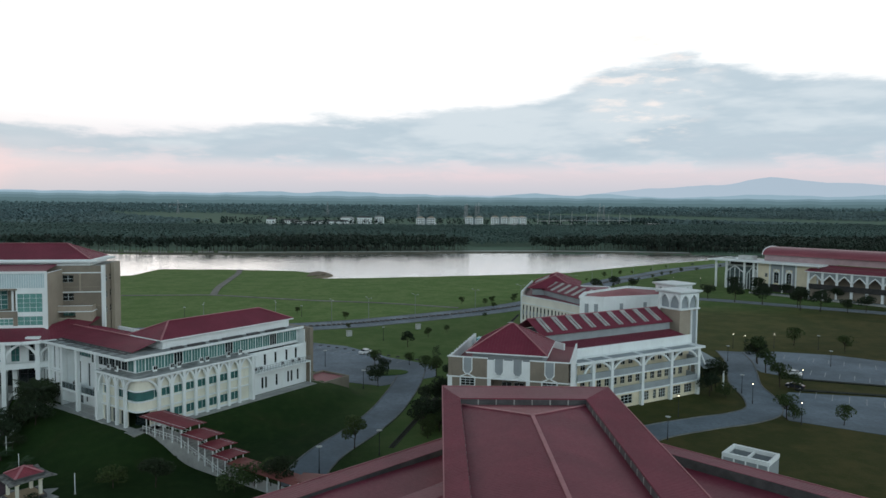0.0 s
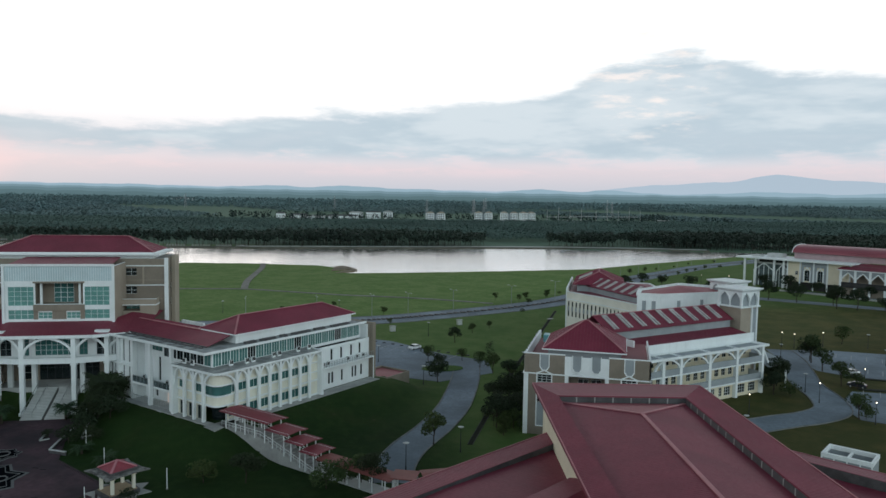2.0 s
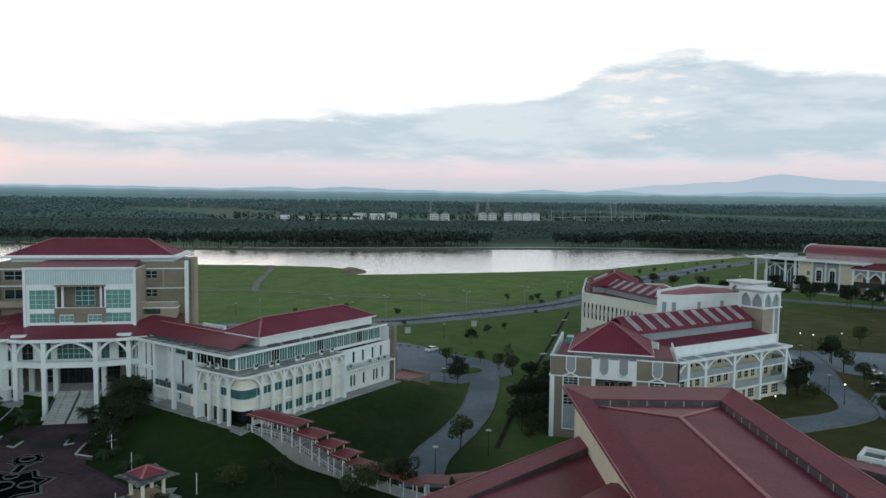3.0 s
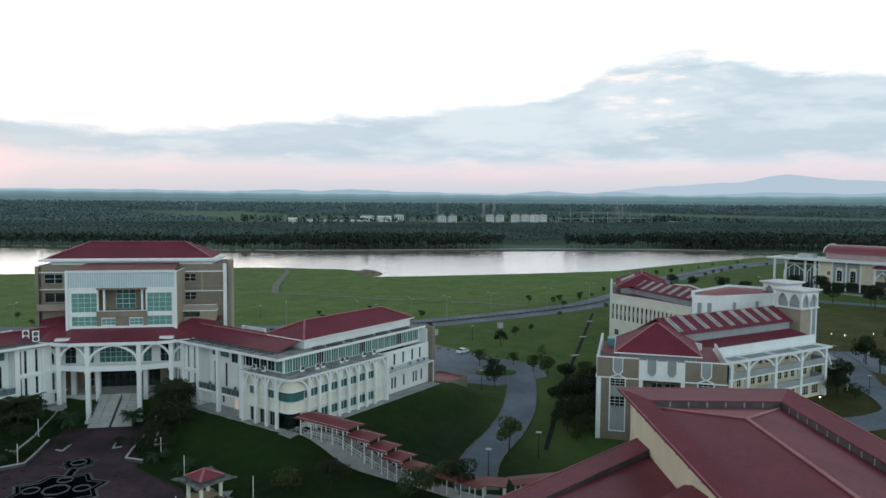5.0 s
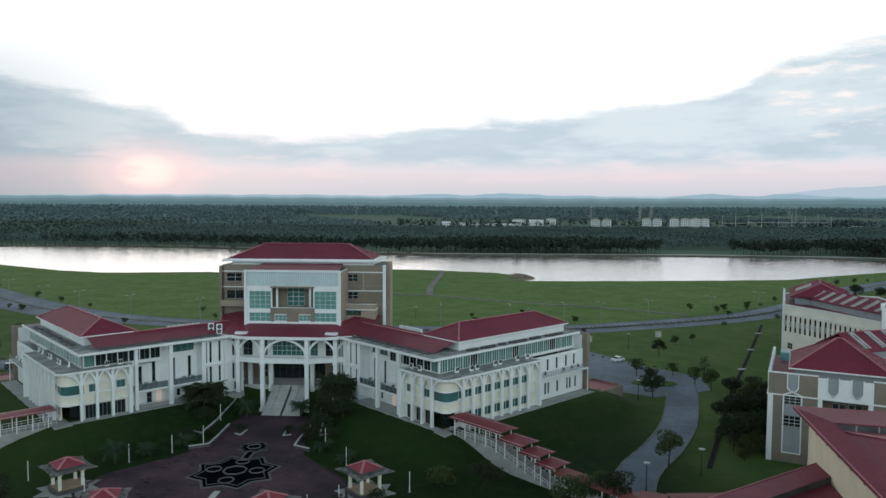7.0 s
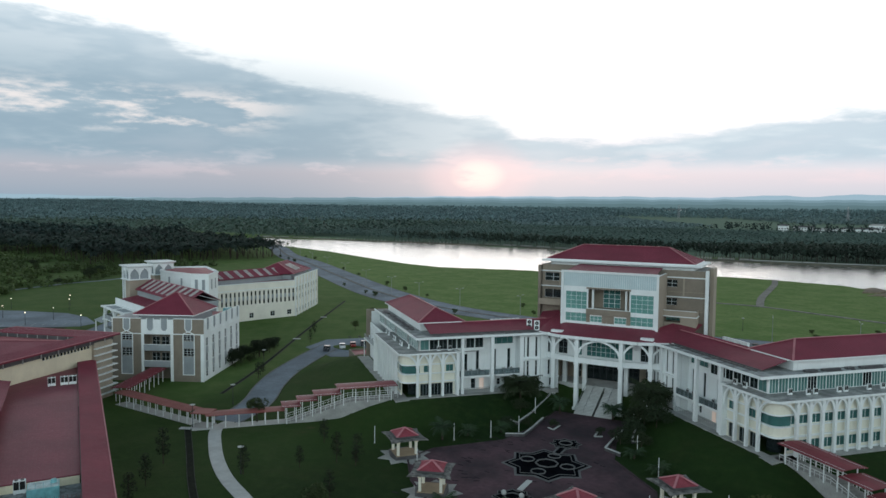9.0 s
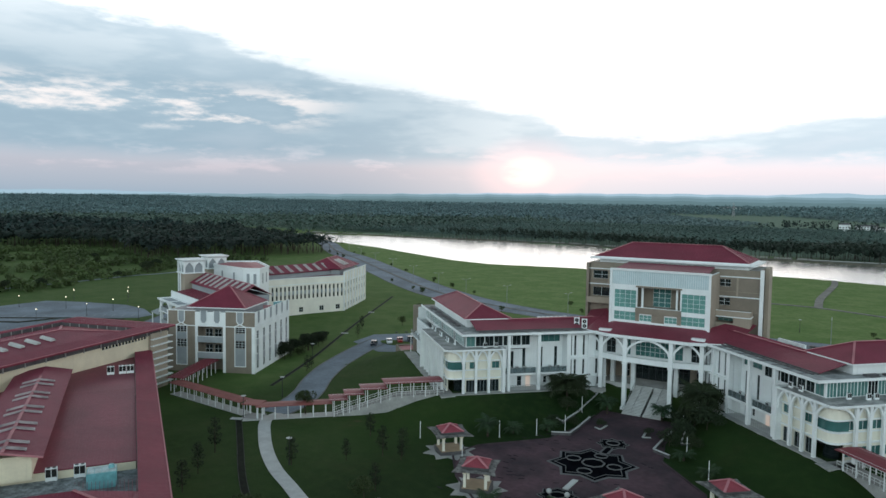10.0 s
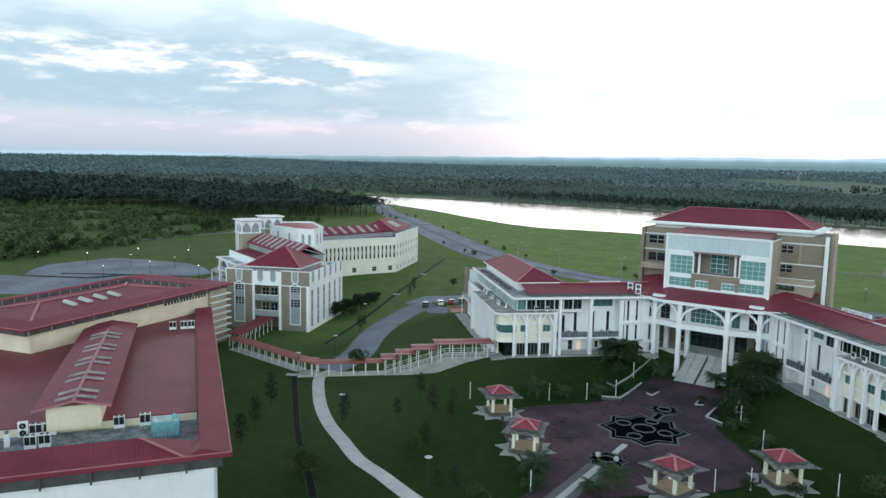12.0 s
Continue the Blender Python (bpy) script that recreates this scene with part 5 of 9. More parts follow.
bracket = mesh_of("bracket", beam(bmesh.new(), (0, 4.1, 12.4), (0.9, 7.4, 12.42), 0.1, 0.1), SOFFIT)
for i in range(9):
    part("bracket", bracket, None, rf, "", Matrix.Translation((12 + 3.1 * i, 0, 0)))
for i in range(7):
    part("rooftop_condenser", boxes((12.0 + 1.1 * i, 12.8 + 1.1 * i, 20.6, 21.2, 11.9, 13.0)), WHITE, wing, "white condenser behind the ridge")
part("rear_wall", boxes((8.0, 26.6, 20.2, 21.5, -0.9, 11.9)), WHITE, wing)
wing_left = copy_thing(wing, MIRROR @ WING)
for u, v, z, r in ((34.6, 5.3, 9.27, 0), (37.0, 5.3, 9.27, 0), (42.6, 9.5, 9.27, 90), (43.4, 12.5, 9.27, 90), (43.4, 14.0, 9.27, 90), (43.4, 19.0, 9.27, 90), (43.4, 20.4, 9.27, 90), (43.4, 25.5, 9.27, 90), (43.4, 28.5, 9.27, 90), (20.0, 6.5, 3.62, 0), (21.8, 6.5, 3.62, 0), (27.6, 6.5, 3.62, 0), (29.4, 6.5, 3.62, 0), (31.0, 6.5, 3.62, 0), (44.5, 31.5, 5.02, 90), (44.5, 33.0, 5.02, 90), (44.5, 39.0, 5.02, 90), (44.5, 42.0, 5.02, 90), (44.5, 44.0, 5.02, 90)):
    if (u, v) != (20.0, 6.5):
        k = copy_thing(AC, WING @ pose(u, v, z, 0, 0, r))
        k.scale = (0.8, 0.8, 0.7)
    k = copy_thing(AC, MIRROR @ WING @ pose(u, v, z, 0, 0, r))
    k.scale = tuple(c * f / abs(c) for c, f in zip(k.scale, (0.8, 0.8, 0.7)))

# ---- covered walks ----
CANOPY = surface("canopy_red_sheet", (0.22, 0.036, 0.05), 0.55, 0.10, 0.3, 3.0)

CANOPY_LOW = surface("weathered_canopy_sheet", (0.27, 0.085, 0.075), 0.6, 0.12, 0.3, 3.0)


def covered_walk(m, x0, x1, z, width, drop=0.18, ribs=0.5, stairs=None, group="covered walks", low=GROUND):
    """A low-pitched red canopy on thin white posts, from x0 to x1 along its own axis."""
    ob = thing("covered_walk", m, "red sheet-metal canopy on slim white posts", "covered walk", group)
    bm = bmesh.new()
    h = width / 2
    sheet(bm, [(x0, -h, z - drop), (x1, -h, z - drop), (x1, 0, z), (x0, 0, z)], 0.08, ribs)
    sheet(bm, [(x1, h, z - drop), (x0, h, z - drop), (x0, 0, z), (x1, 0, z)], 0.08, ribs)
    part("roof", bm, CANOPY_LOW if z < -0.5 else CANOPY, ob, "red metal canopy roof")
    n = max(2, round((x1 - x0) / 2.6))
    for i in range(n):
        x = x0 + (x1 - x0) * (i + 0.5) / n
        for s in (-1, 1):
            part("post", boxes((x - 0.07, x + 0.07, s * (h - 0.6) - 0.07, s * (h - 0.6) + 0.07, low - 0.2 if not stairs else stairs(x) - 0.3, z - drop)), WHITE, ob)
    bm = bmesh.new()
    for s in (-1, 1):
        beam(bm, (x0 + 0.1, s * (h - 0.6), z - drop - 0.02), (x1 - 0.1, s * (h - 0.6), z - drop - 0.02), 0.1, 0.14)
    part("purlin", bm, WHITE, ob)
    return ob


for M in (CAMPUS, MIRROR @ CAMPUS):
    C = M @ pose(0, 0, 0, 0, 0, -45) @ pose(0, 6.3, 0)
    slope = lambda u: min(-0.05, max(GROUND + 0.05, -0.05 - (u - 56) * 0.28))
    covered_walk(C, 46.2, 58.6, 3.0, 4.8, stairs=slope)
    covered_walk(C, 57.9, 63.3, 2.0, 4.8, stairs=slope)
    covered_walk(C, 62.6, 66.6, 1.05, 4.8, stairs=slope)
    covered_walk(C, 65.9, 69.6, 0.1, 4.8, stairs=slope)
    covered_walk(C, 69.0, 84.0, -0.7, 3.6)
    ob = thing("walkway_stairs", C, "concrete ramped steps with white handrails beneath the canopies", "stairs")
    # darker concrete puts the canopies' shadow into landing and steps
    part("landing", boxes((45.0, 56.0, -1.7, 1.7, -2.5, -0.06)), CONCRETE, ob)
    for i in range(14):
        u = 56 + 12.6 * i / 14
        part("step", boxes((u, u + 0.897, -1.7, 1.7, GROUND - 0.3, slope(u + 0.45))), CONCRETE, ob)
    for s in (-1.6, 1.6):
        bm = bmesh.new()
        for i in range(23):
            u = 46 + i
            beam(bm, (u, s, slope(u) - 0.1), (u, s, slope(u) + 0.95), 0.05, 0.05)
        rail(bm, [(46, s, 0.9), (56, s, 0.9), (68.6, s, GROUND + 0.97)], 0.07, 0.07)
        rail(bm, [(46, s, 0.45), (56, s, 0.45), (68.6, s, GROUND + 0.5)], 0.05, 0.05)
        part("handrail", bm, WHITE, ob)
    bm = boxes((68.6, 86.5, -1.5, 1.5, GROUND - 0.2, GROUND + 0.08))
    solo("paved_walk", bm, PALE_CONC, C, "pale concrete walk beneath the low canopy", "path", kind="structure")
    # joint pavilion and the canopies towards the neighbouring block
    K = thing("walk_pavilion", M @ pose(65.2, -54.2, 0, 0, 0, -20), "low flat red canopy where the covered walks meet", "canopy", "joints of the covered walks")
    part("roof", boxes((-1.9, 1.9, -1.8, 1.8, -0.86, -0.70)), CANOPY_LOW, K, "flat weathered red canopy roof")
    for x, y in ((-1.5, -1.4), (1.5, -1.4), (1.5, 1.4), (-1.5, 1.4)):
        part("post", boxes((x - 0.14, x + 0.14, y - 0.14, y + 0.14, GROUND - 0.2, -0.86)), WHITE, K)
    part("floor", boxes((-1.9, 1.9, -1.8, 1.8, GROUND - 0.2, GROUND + 0.09)), CONCRETE, K)
    d = Vector((92.5 - 66.5, -52.0 + 54.0))
    covered_walk(M @ pose(66.5, -54.0, 0, 0, 0, math.degrees(math.atan2(d.y, d.x))), 1.2, d.length, -0.75, 3.4, ribs=0.45)
    bm = boxes((1.0, d.length, -1.4, 1.4, GROUND - 0.2, GROUND + 0.075))
    solo("paved_walk", bm, PALE_CONC, M @ pose(66.5, -54.0, 0, 0, 0, math.degrees(math.atan2(d.y, d.x))), "pale concrete walk beneath the canopy", "path", kind="structure")
    d = Vector((101.5 - 92.8, -34.5 + 52.0))
    covered_walk(M @ pose(92.8, -52.0, 0, 0, 0, math.degrees(math.atan2(d.y, d.x))), 0.0, d.length, -0.2, 4.2, ribs=0.45)

# ---- the two faculty blocks: built once, mirrored over the axis ----
BLOCK = CAMPUS @ pose(91, -30, 0, 0, 0, -25)
block = thing("faculty_block", BLOCK, "white and tan faculty block with red roofs, arcade and lookout towers", "building", "faculty blocks")
BASE = -4.2


def motif(x, y, ang, z, parent, mt=None):
    """White outlined shield panel over a pointed pediment, on a parapet."""
    m = pose(x, y, z, 0, 0, ang)
    p = part("parapet_motif", prism_y([(-0.75, 1.3), (-0.35, 0.7), (0.35, 0.7), (0.75, 1.3), (0.75, 3.6), (-0.75, 3.6)], -0.06, -0.002), mt or GREY, parent, "grey shield-shaped parapet panel", m)
    bm = bmesh.new()
    line = [(-0.85, 3.7), (-0.85, 1.25), (-0.4, 0.6), (0.4, 0.6), (0.85, 1.25), (0.85, 3.7)]
    for a, b in zip(line, line[1:]):
        beam(bm, (a[0], -0.07, a[1]), (b[0], -0.07, b[1]), 0.16, 0.2)
    for a, b in (((-1.7, -0.15), (0, 0.55)), ((0, 0.55), (1.7, -0.15))):
        beam(bm, (a[0], -0.07, a[1]), (b[0], -0.07, b[1]), 0.16, 0.2)
    part("outline", bm, WHITE, p)
    return p


def prism_y(pts, y0, y1):
    bm = bmesh.new()
    a = [bm.verts.new((x, y0, z)) for x, z in pts]
    b = [bm.verts.new((x, y1, z)) for x, z in pts]
    bm.faces.new(a)
    bm.faces.new(b[::-1])
    for i in range(len(pts)):
        j = (i + 1) % len(pts)
        bm.faces.new((a[i], a[j], b[j], b[i]))
    return bm


# hub: tan front bays with framed window strips, recessed balconies between
strips = [(2.2, 5.2), (17.6, 20.6)]
holes = []
for x0, x1 in strips:
    holes += [(x0 + 0.2, x1 - 0.2, 6.5, 8.0), (x0 + 0.2, x1 - 0.2, 2.7, 4.5)]
cen = (8.2, 14.8, BASE + 0.05, 7.9)
bm = bmesh.new()
facade(bm, (0, 0), 0, 22.8, BASE, 8.1, 0.35, holes + [cen])
part("wall", bm, TAN, block, "tan rendered hub front")
for h in holes:
    window(block, (0, 0), 0, h, 3, 3, GLASS)
for x0, x1 in strips:
    bm = boxes((x0, x1, -0.10, -0.003, -2.0, -1.8), (x0, x0 + 0.2, -0.10, -0.003, -1.8, 8.1), (x1 - 0.2, x1, -0.10, -0.003, -1.8, 8.1))
    st = part("window_surround", bm, WHITE, block, "white surround of the window strip")
    for za, zb in ((-1.8, 2.6), (4.6, 6.4)):
        part("infill_panel", boxes((x0 + 0.2, x1 - 0.2, -0.05, -0.003, za, zb)), GREY, st, "grey infill panel")
part("corner_pier", boxes((-0.15, 0.7, -0.12, -0.003, BASE, 8.1)), WHITE, block)
for x in (7.5, 14.8):
    part("corner_pier", boxes((x, x + 0.7, -0.15, -0.003, BASE, 8.1)), WHITE, block)
# tan lining carries the shade of the deep recess in its colour
part("recess", boxes((8.2, 14.8, 3.0, 3.2, BASE, 8.0), (8.0, 8.2, 0.36, 3.2, BASE, 8.0), (14.8, 15.0, 0.36, 3.2, BASE, 8.0)), TAN, block, "recess lining behind the balconies")
for z in (4.3, 0.3):
    b = part("balcony", boxes((8.2, 14.8, -0.3, 3.0, z - 0.35, z), (8.2, 14.8, -0.3, -0.15, z, z + 1.15)), GREY, block, "grey balcony with solid front")
    part("coping", boxes((8.2, 14.8, -0.36, -0.1, z + 1.15, z + 1.27)), WHITE, b)
    for x in (9.8, 12.2):
        window(block, (8.2, 2.9), 0, (x - 8.2, x - 8.2 + 1.9, z + 0.4, z + 2.6), 2, 2, GLASS, inset=-0.06)
# parapet storey
PZ0, PZ1 = 8.1, 11.8
for p, ang, ln, zt, mt, lb in (((-0.05, -0.1), 0, 7.5, PZ1, TAN, "tan parapet panel"), ((15.5, -0.1), 0, 7.4, PZ1, TAN, "tan parapet panel"), ((7.45, -0.14), 0, 8.05, PZ1 - 0.2, WHITE, "white parapet"), ((-0.09, 25.2), 270, 25.1, PZ1, WHITE, "white parapet"), ((22.9, -0.1), 90, 20.0, PZ1, WHITE, "white parapet")):
    bm = bmesh.new()
    facade(bm, p, ang, ln, PZ0, zt, 0.3)
    part("parapet", bm, mt, block, lb)
part("string_course", boxes((-0.3, 23.0, -0.3, -0.145, PZ0 - 0.1, PZ0 + 0.12), (-0.3, -0.1, -0.145, 25.2, PZ0 - 0.1, PZ0 + 0.12), (-0.25, 7.5, -0.2, 0.3, PZ1, PZ1 + 0.15), (15.4, 23.0, -0.2, 0.3, PZ1, PZ1 + 0.15)), WHITE, block)
for x in (3.7, 19.1):
    motif(x, -0.1, 0, PZ0 + 0.1, block)
for x in (9.7, 13.2):
    motif(x, -0.14, 0, PZ0 + 0.1, block)
for i in range(6):
    motif(-0.09, 23.3 - 4.2 * i, 270, PZ0 + 0.1, block)
# flank wall with columns of windows
fl = []
for i in range(6):
    y = 25.2 - (1.4 + 4.2 * i) - 1.5
    for z in (-2.6, 1.2, 5.0):
        fl.append((y - 0.1, y + 1.4, z, z + 2.0))
bm = bmesh.new()
facade(bm, (0, 25.2), 270, 25.2, BASE, PZ0, 0.35, fl)
part("wall", bm, WHITE, block, "white flank wall")
for h in fl:
    window(block, (0, 25.2), 270, h, 2, 3, GLASS)
for i in range(6):
    y = 1.45 + 4.2 * i
    for za, zb in ((-0.5, 1.1), (3.3, 4.9)):
        part("infill_panel", boxes((-0.05, -0.003, y - 0.1, y + 1.35, za, zb)), GREY, block)
part("wall", boxes((0.4, 22.8, 24.8, 25.2, BASE, PZ0), (22.4, 22.8, 0.4, 24.8, BASE, PZ0)), WHITE, block)
part("floor_slab", boxes((0.4, 22.4, 3.3, 24.7, -0.4, -0.1), (0.4, 22.4, 3.3, 24.7, 3.8, 4.1), (0.4, 22.4, 0.4, 24.7, 7.8, 8.0)), DARK, block)
part("inner_core", boxes((3, 20, 6, 22, BASE, 7.7)), DARK, block)
part("roof_deck", boxes((0.2, 22.6, 0.2, 25.0, 9.8, 10.0)), RED_PALE, block, "red roof deck behind the parapet")
part("attic", boxes((4.0, 17.6, 3.0, 16.0, 10.0, 12.4)), GREY, block, "grey attic wall")
hip_roof(block, 3.0, 18.5, 1.8, 17.0, 12.5, 17.1, 7.4, 0.6)
part("roof_tank", boxes((1.2, 2.8, 20.5, 23.0, 10.0, 11.6)), TANKBLUE, block, "blue-green rooftop tank")
part("plinth", boxes((-1.2, 24, -1.0, 0.0, BASE - 0.2, BASE + 0.35)), PALE_CONC, block, "pale concrete plinth")
part("plinth", boxes((-1.2, 0.0, 0.003, 26, BASE - 0.2, BASE + 0.35)), PALE_CONC, block, "pale concrete plinth")

# arcade range between the hub and the tower, in its own direction
RANGE = pose(119.6, -22.9, 0, 0, 0, 20.3)
range_t = thing("arcade_range", CAMPUS @ RANGE, "white arcaded range with grey balconies and a skylit red roof", "building", "arcade ranges")
XP = (4.6, 10.0, 19.4, 28.7, 38.0)
for x in XP:
    part("post", boxes((x - 0.38, x + 0.38, -0.4, 0.4, BASE, 7.5)), WHITE, range_t, "tall white arcade post")
part("arch", arch_bars(bmesh.new(), (XP[1], 0), (XP[1] - 8.0, 0), 4.4, 7.4, 0.4, 0.4, 0.0, 14), WHITE, range_t, "broad white arch")
for a, b in zip(XP[1:], XP[2:]):
    part("arch", arch_bars(bmesh.new(), (a, 0), (b, 0), 3.4, 7.4, 0.4, 0.42, 0.0, 16), WHITE, range_t, "broad white arch")
bm = boxes((-0.5, 39.4, -0.9, -0.4, 7.5, 8.0), (-0.5, 39.4, 3.0, 3.5, 7.5, 8.0))
for x in (0.0, *XP, 39.2):
    box(bm, x - 0.25, x + 0.25, -0.4, 3.0, 7.55, 7.95)
cp = part("canopy_frame", bm, WHITE, range_t, "white pergola frame over the gallery")
part("canopy_panel", boxes((0.3, 39.0, -0.4, 3.0, 7.6, 7.75)), GREY, cp, "grey canopy panels")
gl = [(6.0, 7.2), (11.4, 12.2), (13.5, 17.0), (20.6, 22.2), (23.6, 24.6), (25.4, 27.6), (30.2, 32.8), (34.0, 36.6)]
gh = [(a, b, -2.9, -0.9) for a, b in gl]
bm = bmesh.new()
facade(bm, (0, 0.45), 0, 38.4, BASE, -0.35, 0.3, gh)
part("wall", bm, CREAM, range_t, "cream ground-floor wall")
for h in gh:
    window(range_t, (0, 0.45), 0, h, 3 if h[1] - h[0] > 1.3 else 2, 3, GLASS)
bh = [(2.0 + 2.4 * i, 3.4 + 2.4 * i, z, z + 1.6) for i in range(15) for z in (0.7, 5.0)]
bm = bmesh.new()
facade(bm, (0, 3.6), 0, 39.0, -0.3, 7.9, 0.3, bh)
part("wall", bm, CREAM, range_t, "cream gallery wall")
for h in bh:
    window(range_t, (0, 3.6), 0, h, 2, 2, GLASS)
for z0, z1 in ((-0.35, 0.0), (3.7, 4.0)):
    part("gallery_slab", boxes((0, 38.4, -0.3, 3.59, z0, z1)), WHITE, range_t, "white gallery slab")
for z in (0.0, 4.0):
    part("balustrade", boxes((0.2, 38.2, -0.25, -0.1, z, z + 1.35), (38.2, 38.4, -0.1, 3.5, z, z + 1.35)), GREY, range_t, "grey solid balustrade")
part("wall", boxes((0.0, 0.3, 0.8, 3.6, BASE, 7.9)), WHITE, range_t)
par = part("parapet", boxes((-0.5, 40.0, 3.6, 3.95, 7.9, 9.9)), WHITE, range_t, "long white parapet")
bm = bmesh.new()
sheet(bm, [(0.4, 4.0, 9.25), (40.0, 4.0, 9.25), (40.0, 10.4, 10.2), (0.4, 10.4, 10.2)], 0.12, 0.6)
part("roof", bm, RED, range_t, "low red roof behind the parapet")
part("clerestory", boxes((0.5, 40.0, 10.4, 19.6, 8.0, 12.1), (-0.9, 0.49, 10.4, 19.6, 10.0, 12.1)), GREY, range_t, "grey clerestory wall")
part("end_gable", boxes((-0.45, -0.1, 3.6, 9.0, 8.0, 11.4)), WHITE, range_t)
bm = bmesh.new()
sheet(bm, [(-1.5, 9.7, 12.15), (40.4, 9.7, 12.15), (40.4, 15.0, 15.1), (-1.5, 15.0, 15.1)], 0.12, 0.6)
sheet(bm, [(40.4, 20.3, 12.15), (-1.5, 20.3, 12.15), (-1.5, 15.0, 15.1), (40.4, 15.0, 15.1)], 0.12, 0.6)
rf = part("roof", bm, RED, range_t, "red gabled roof with skylight strips")
beam_bm = bmesh.new()
beam(beam_bm, (-1.5, 15.0, 15.2), (40.4, 15.0, 15.2), 0.4, 0.12)
part("ridge_cap", beam_bm, PINK, rf)
sk = boxes((-0.75, -0.15, 0, 4.6, 0.02, 0.2), (0.15, 0.75, 0, 4.6, 0.02, 0.2), (-0.75, 0.75, 4.3, 4.9, 0.03, 0.24))
sk = mesh_of("skylight", sk, surface("weathered_skylight", (0.46, 0.45, 0.44), 0.5, 0.15, 0.5))
tilt = math.degrees(math.atan2(15.1 - 12.15, 5.3))
for i in range(9):
    x = 1.5 + 4.35 * i
    part("skylight", sk, None, rf, "pale twin skylight strip", pose(x, 10.5, 12.15 + 0.8 * 2.95 / 5.3, tilt, 0, 0))
    part("skylight", sk, None, rf, "pale twin skylight strip", pose(x, 19.5, 12.15 + 0.8 * 2.95 / 5.3, 0, 0, 180) @ pose(0, 0, 0, tilt, 0, 0))
part("wall", boxes((0.5, 42.0, 19.6, 20.0, BASE, 12.0), (0.31, 0.6, 3.95, 19.6, BASE, 8.0)), WHITE, range_t, "white rear wall")
part("inner_core", boxes((1.0, 37.5, 4.0, 19.0, BASE, 7.9)), DARK, range_t)
# porch at the tower foot
bm = bmesh.new()
sheet(bm, [(39.5, -0.8, 2.4), (47.5, -0.8, 2.4), (45.5, 7.0, 5.6), (41.5, 7.0, 5.6)], 0.12, 0.6)
part("porch_roof", bm, GREY, range_t, "grey porch roof at the tower foot")
bm = boxes((46.9, 47.2, -0.5, -0.2, BASE, 2.3))
beam(bm, (38.4, 0, 6.9), (40.6, 0, 3.2), 0.3, 0.3)
part("porch_post", bm, WHITE, range_t)


def tower(m, group):
    ob = thing("lookout_tower", m, "square tan tower with a white arched lantern and flat cap", "tower", group)
    part("shaft", boxes((-3.1, 3.1, -3.1, 3.1, BASE, 15.0)), TAN_LIGHT, ob, "tan rendered shaft")
    for x, y in ((-3.0, -3.2), (-1.0, -3.2), (1.0, -3.2), (3.0, -3.2), (3.2, -1.0), (3.2, 1.0), (3.2, 3.0), (-3.2, -1.0), (-3.2, 1.0), (-3.2, 3.0)):
        if x in (1.0, 3.0):
            part("rib", boxes((x - 0.2, x + 0.2, y - 0.2, y + 0.2, BASE, 15.1)), WHITE, ob)
    part("glazing", boxes((1.2, 2.8, -3.16, -3.101, 3.0, 14.6)), GREY, ob, "tall grey window strip")
    part("cornice", boxes((-3.7, 3.7, -3.7, 3.7, 15.0, 15.35)), WHITE, ob)
    part("lantern", boxes((-2.85, 2.85, -2.85, 2.85, 15.35, 18.9)), GREY, ob, "grey lantern core behind the arches")
    for i, (x, y) in enumerate(((-3.2, -3.2), (3.2, -3.2), (3.2, 3.2), (-3.2, 3.2))):
        part("pier", boxes((x - 0.25, x + 0.25, y - 0.25, y + 0.25, 15.35, 18.9)), WHITE, ob)
    for k in range(4):
        for a in (-3.2, 0.0):
            part("arch", arch_bars(bmesh.new(), (a, -3.2), (a + 3.2, -3.2), 16.6, 18.9, 0.28, 0.5, 0.5, 10), WHITE, ob, "", pose(0, 0, 0, 0, 0, 90 * k))
        bm = bmesh.new()
        for s in (-3.05, -0.12):
            box(bm, s, s + 0.24, -3.35, -3.05, 15.35, 17.6)
        for a, b in ((-3.2, 0.0), (0.0, 3.2)):
            for f in range(8):
                x0 = a + (b - a) * f / 8
                x1 = a + (b - a) * (f + 1) / 8
                t = 2 * (f + 0.5) / 8 - 1
                h = 16.75 + 2.3 * (math.sqrt(max(0, 1 - t * t)) * 0.5 + (1 - abs(t)) * 0.5)
                box(bm, x0, x1, -3.3, -3.1, h, 18.95)
        part("arch", bm, WHITE, ob, "white pointed lantern arches", pose(0, 0, 0, 0, 0, 90 * k))
    bm = bmesh.new()
    lo = [bm.verts.new((x, y, 18.9)) for x, y in ((-3.3, -3.3), (3.3, -3.3), (3.3, 3.3), (-3.3, 3.3))]
    hi = [bm.verts.new((x, y, 19.45)) for x, y in ((-4.1, -4.1), (4.1, -4.1), (4.1, 4.1), (-4.1, 4.1))]
    up_ = [bm.verts.new((x, y, 19.75)) for x, y in ((-4.1, -4.1), (4.1, -4.1), (4.1, 4.1), (-4.1, 4.1))]
    bm.faces.new(lo[::-1])
    bm.faces.new(up_)
    for a, b in ((lo, hi), (hi, up_)):
        for i in range(4):
            j = (i + 1) % 4
            bm.faces.new((a[i], a[j], b[j], b[i]))
    part("cap", bm, WHITE, ob, "flaring white flat cap")
    return ob


tower_near = tower(CAMPUS @ pose(157.2, 3.3, 0, 0, 0, 20.3), "lookout towers")
tower_far = tower(CAMPUS @ pose(164.6, 19.1, 0, 0, 0, 20.3), "lookout towers")

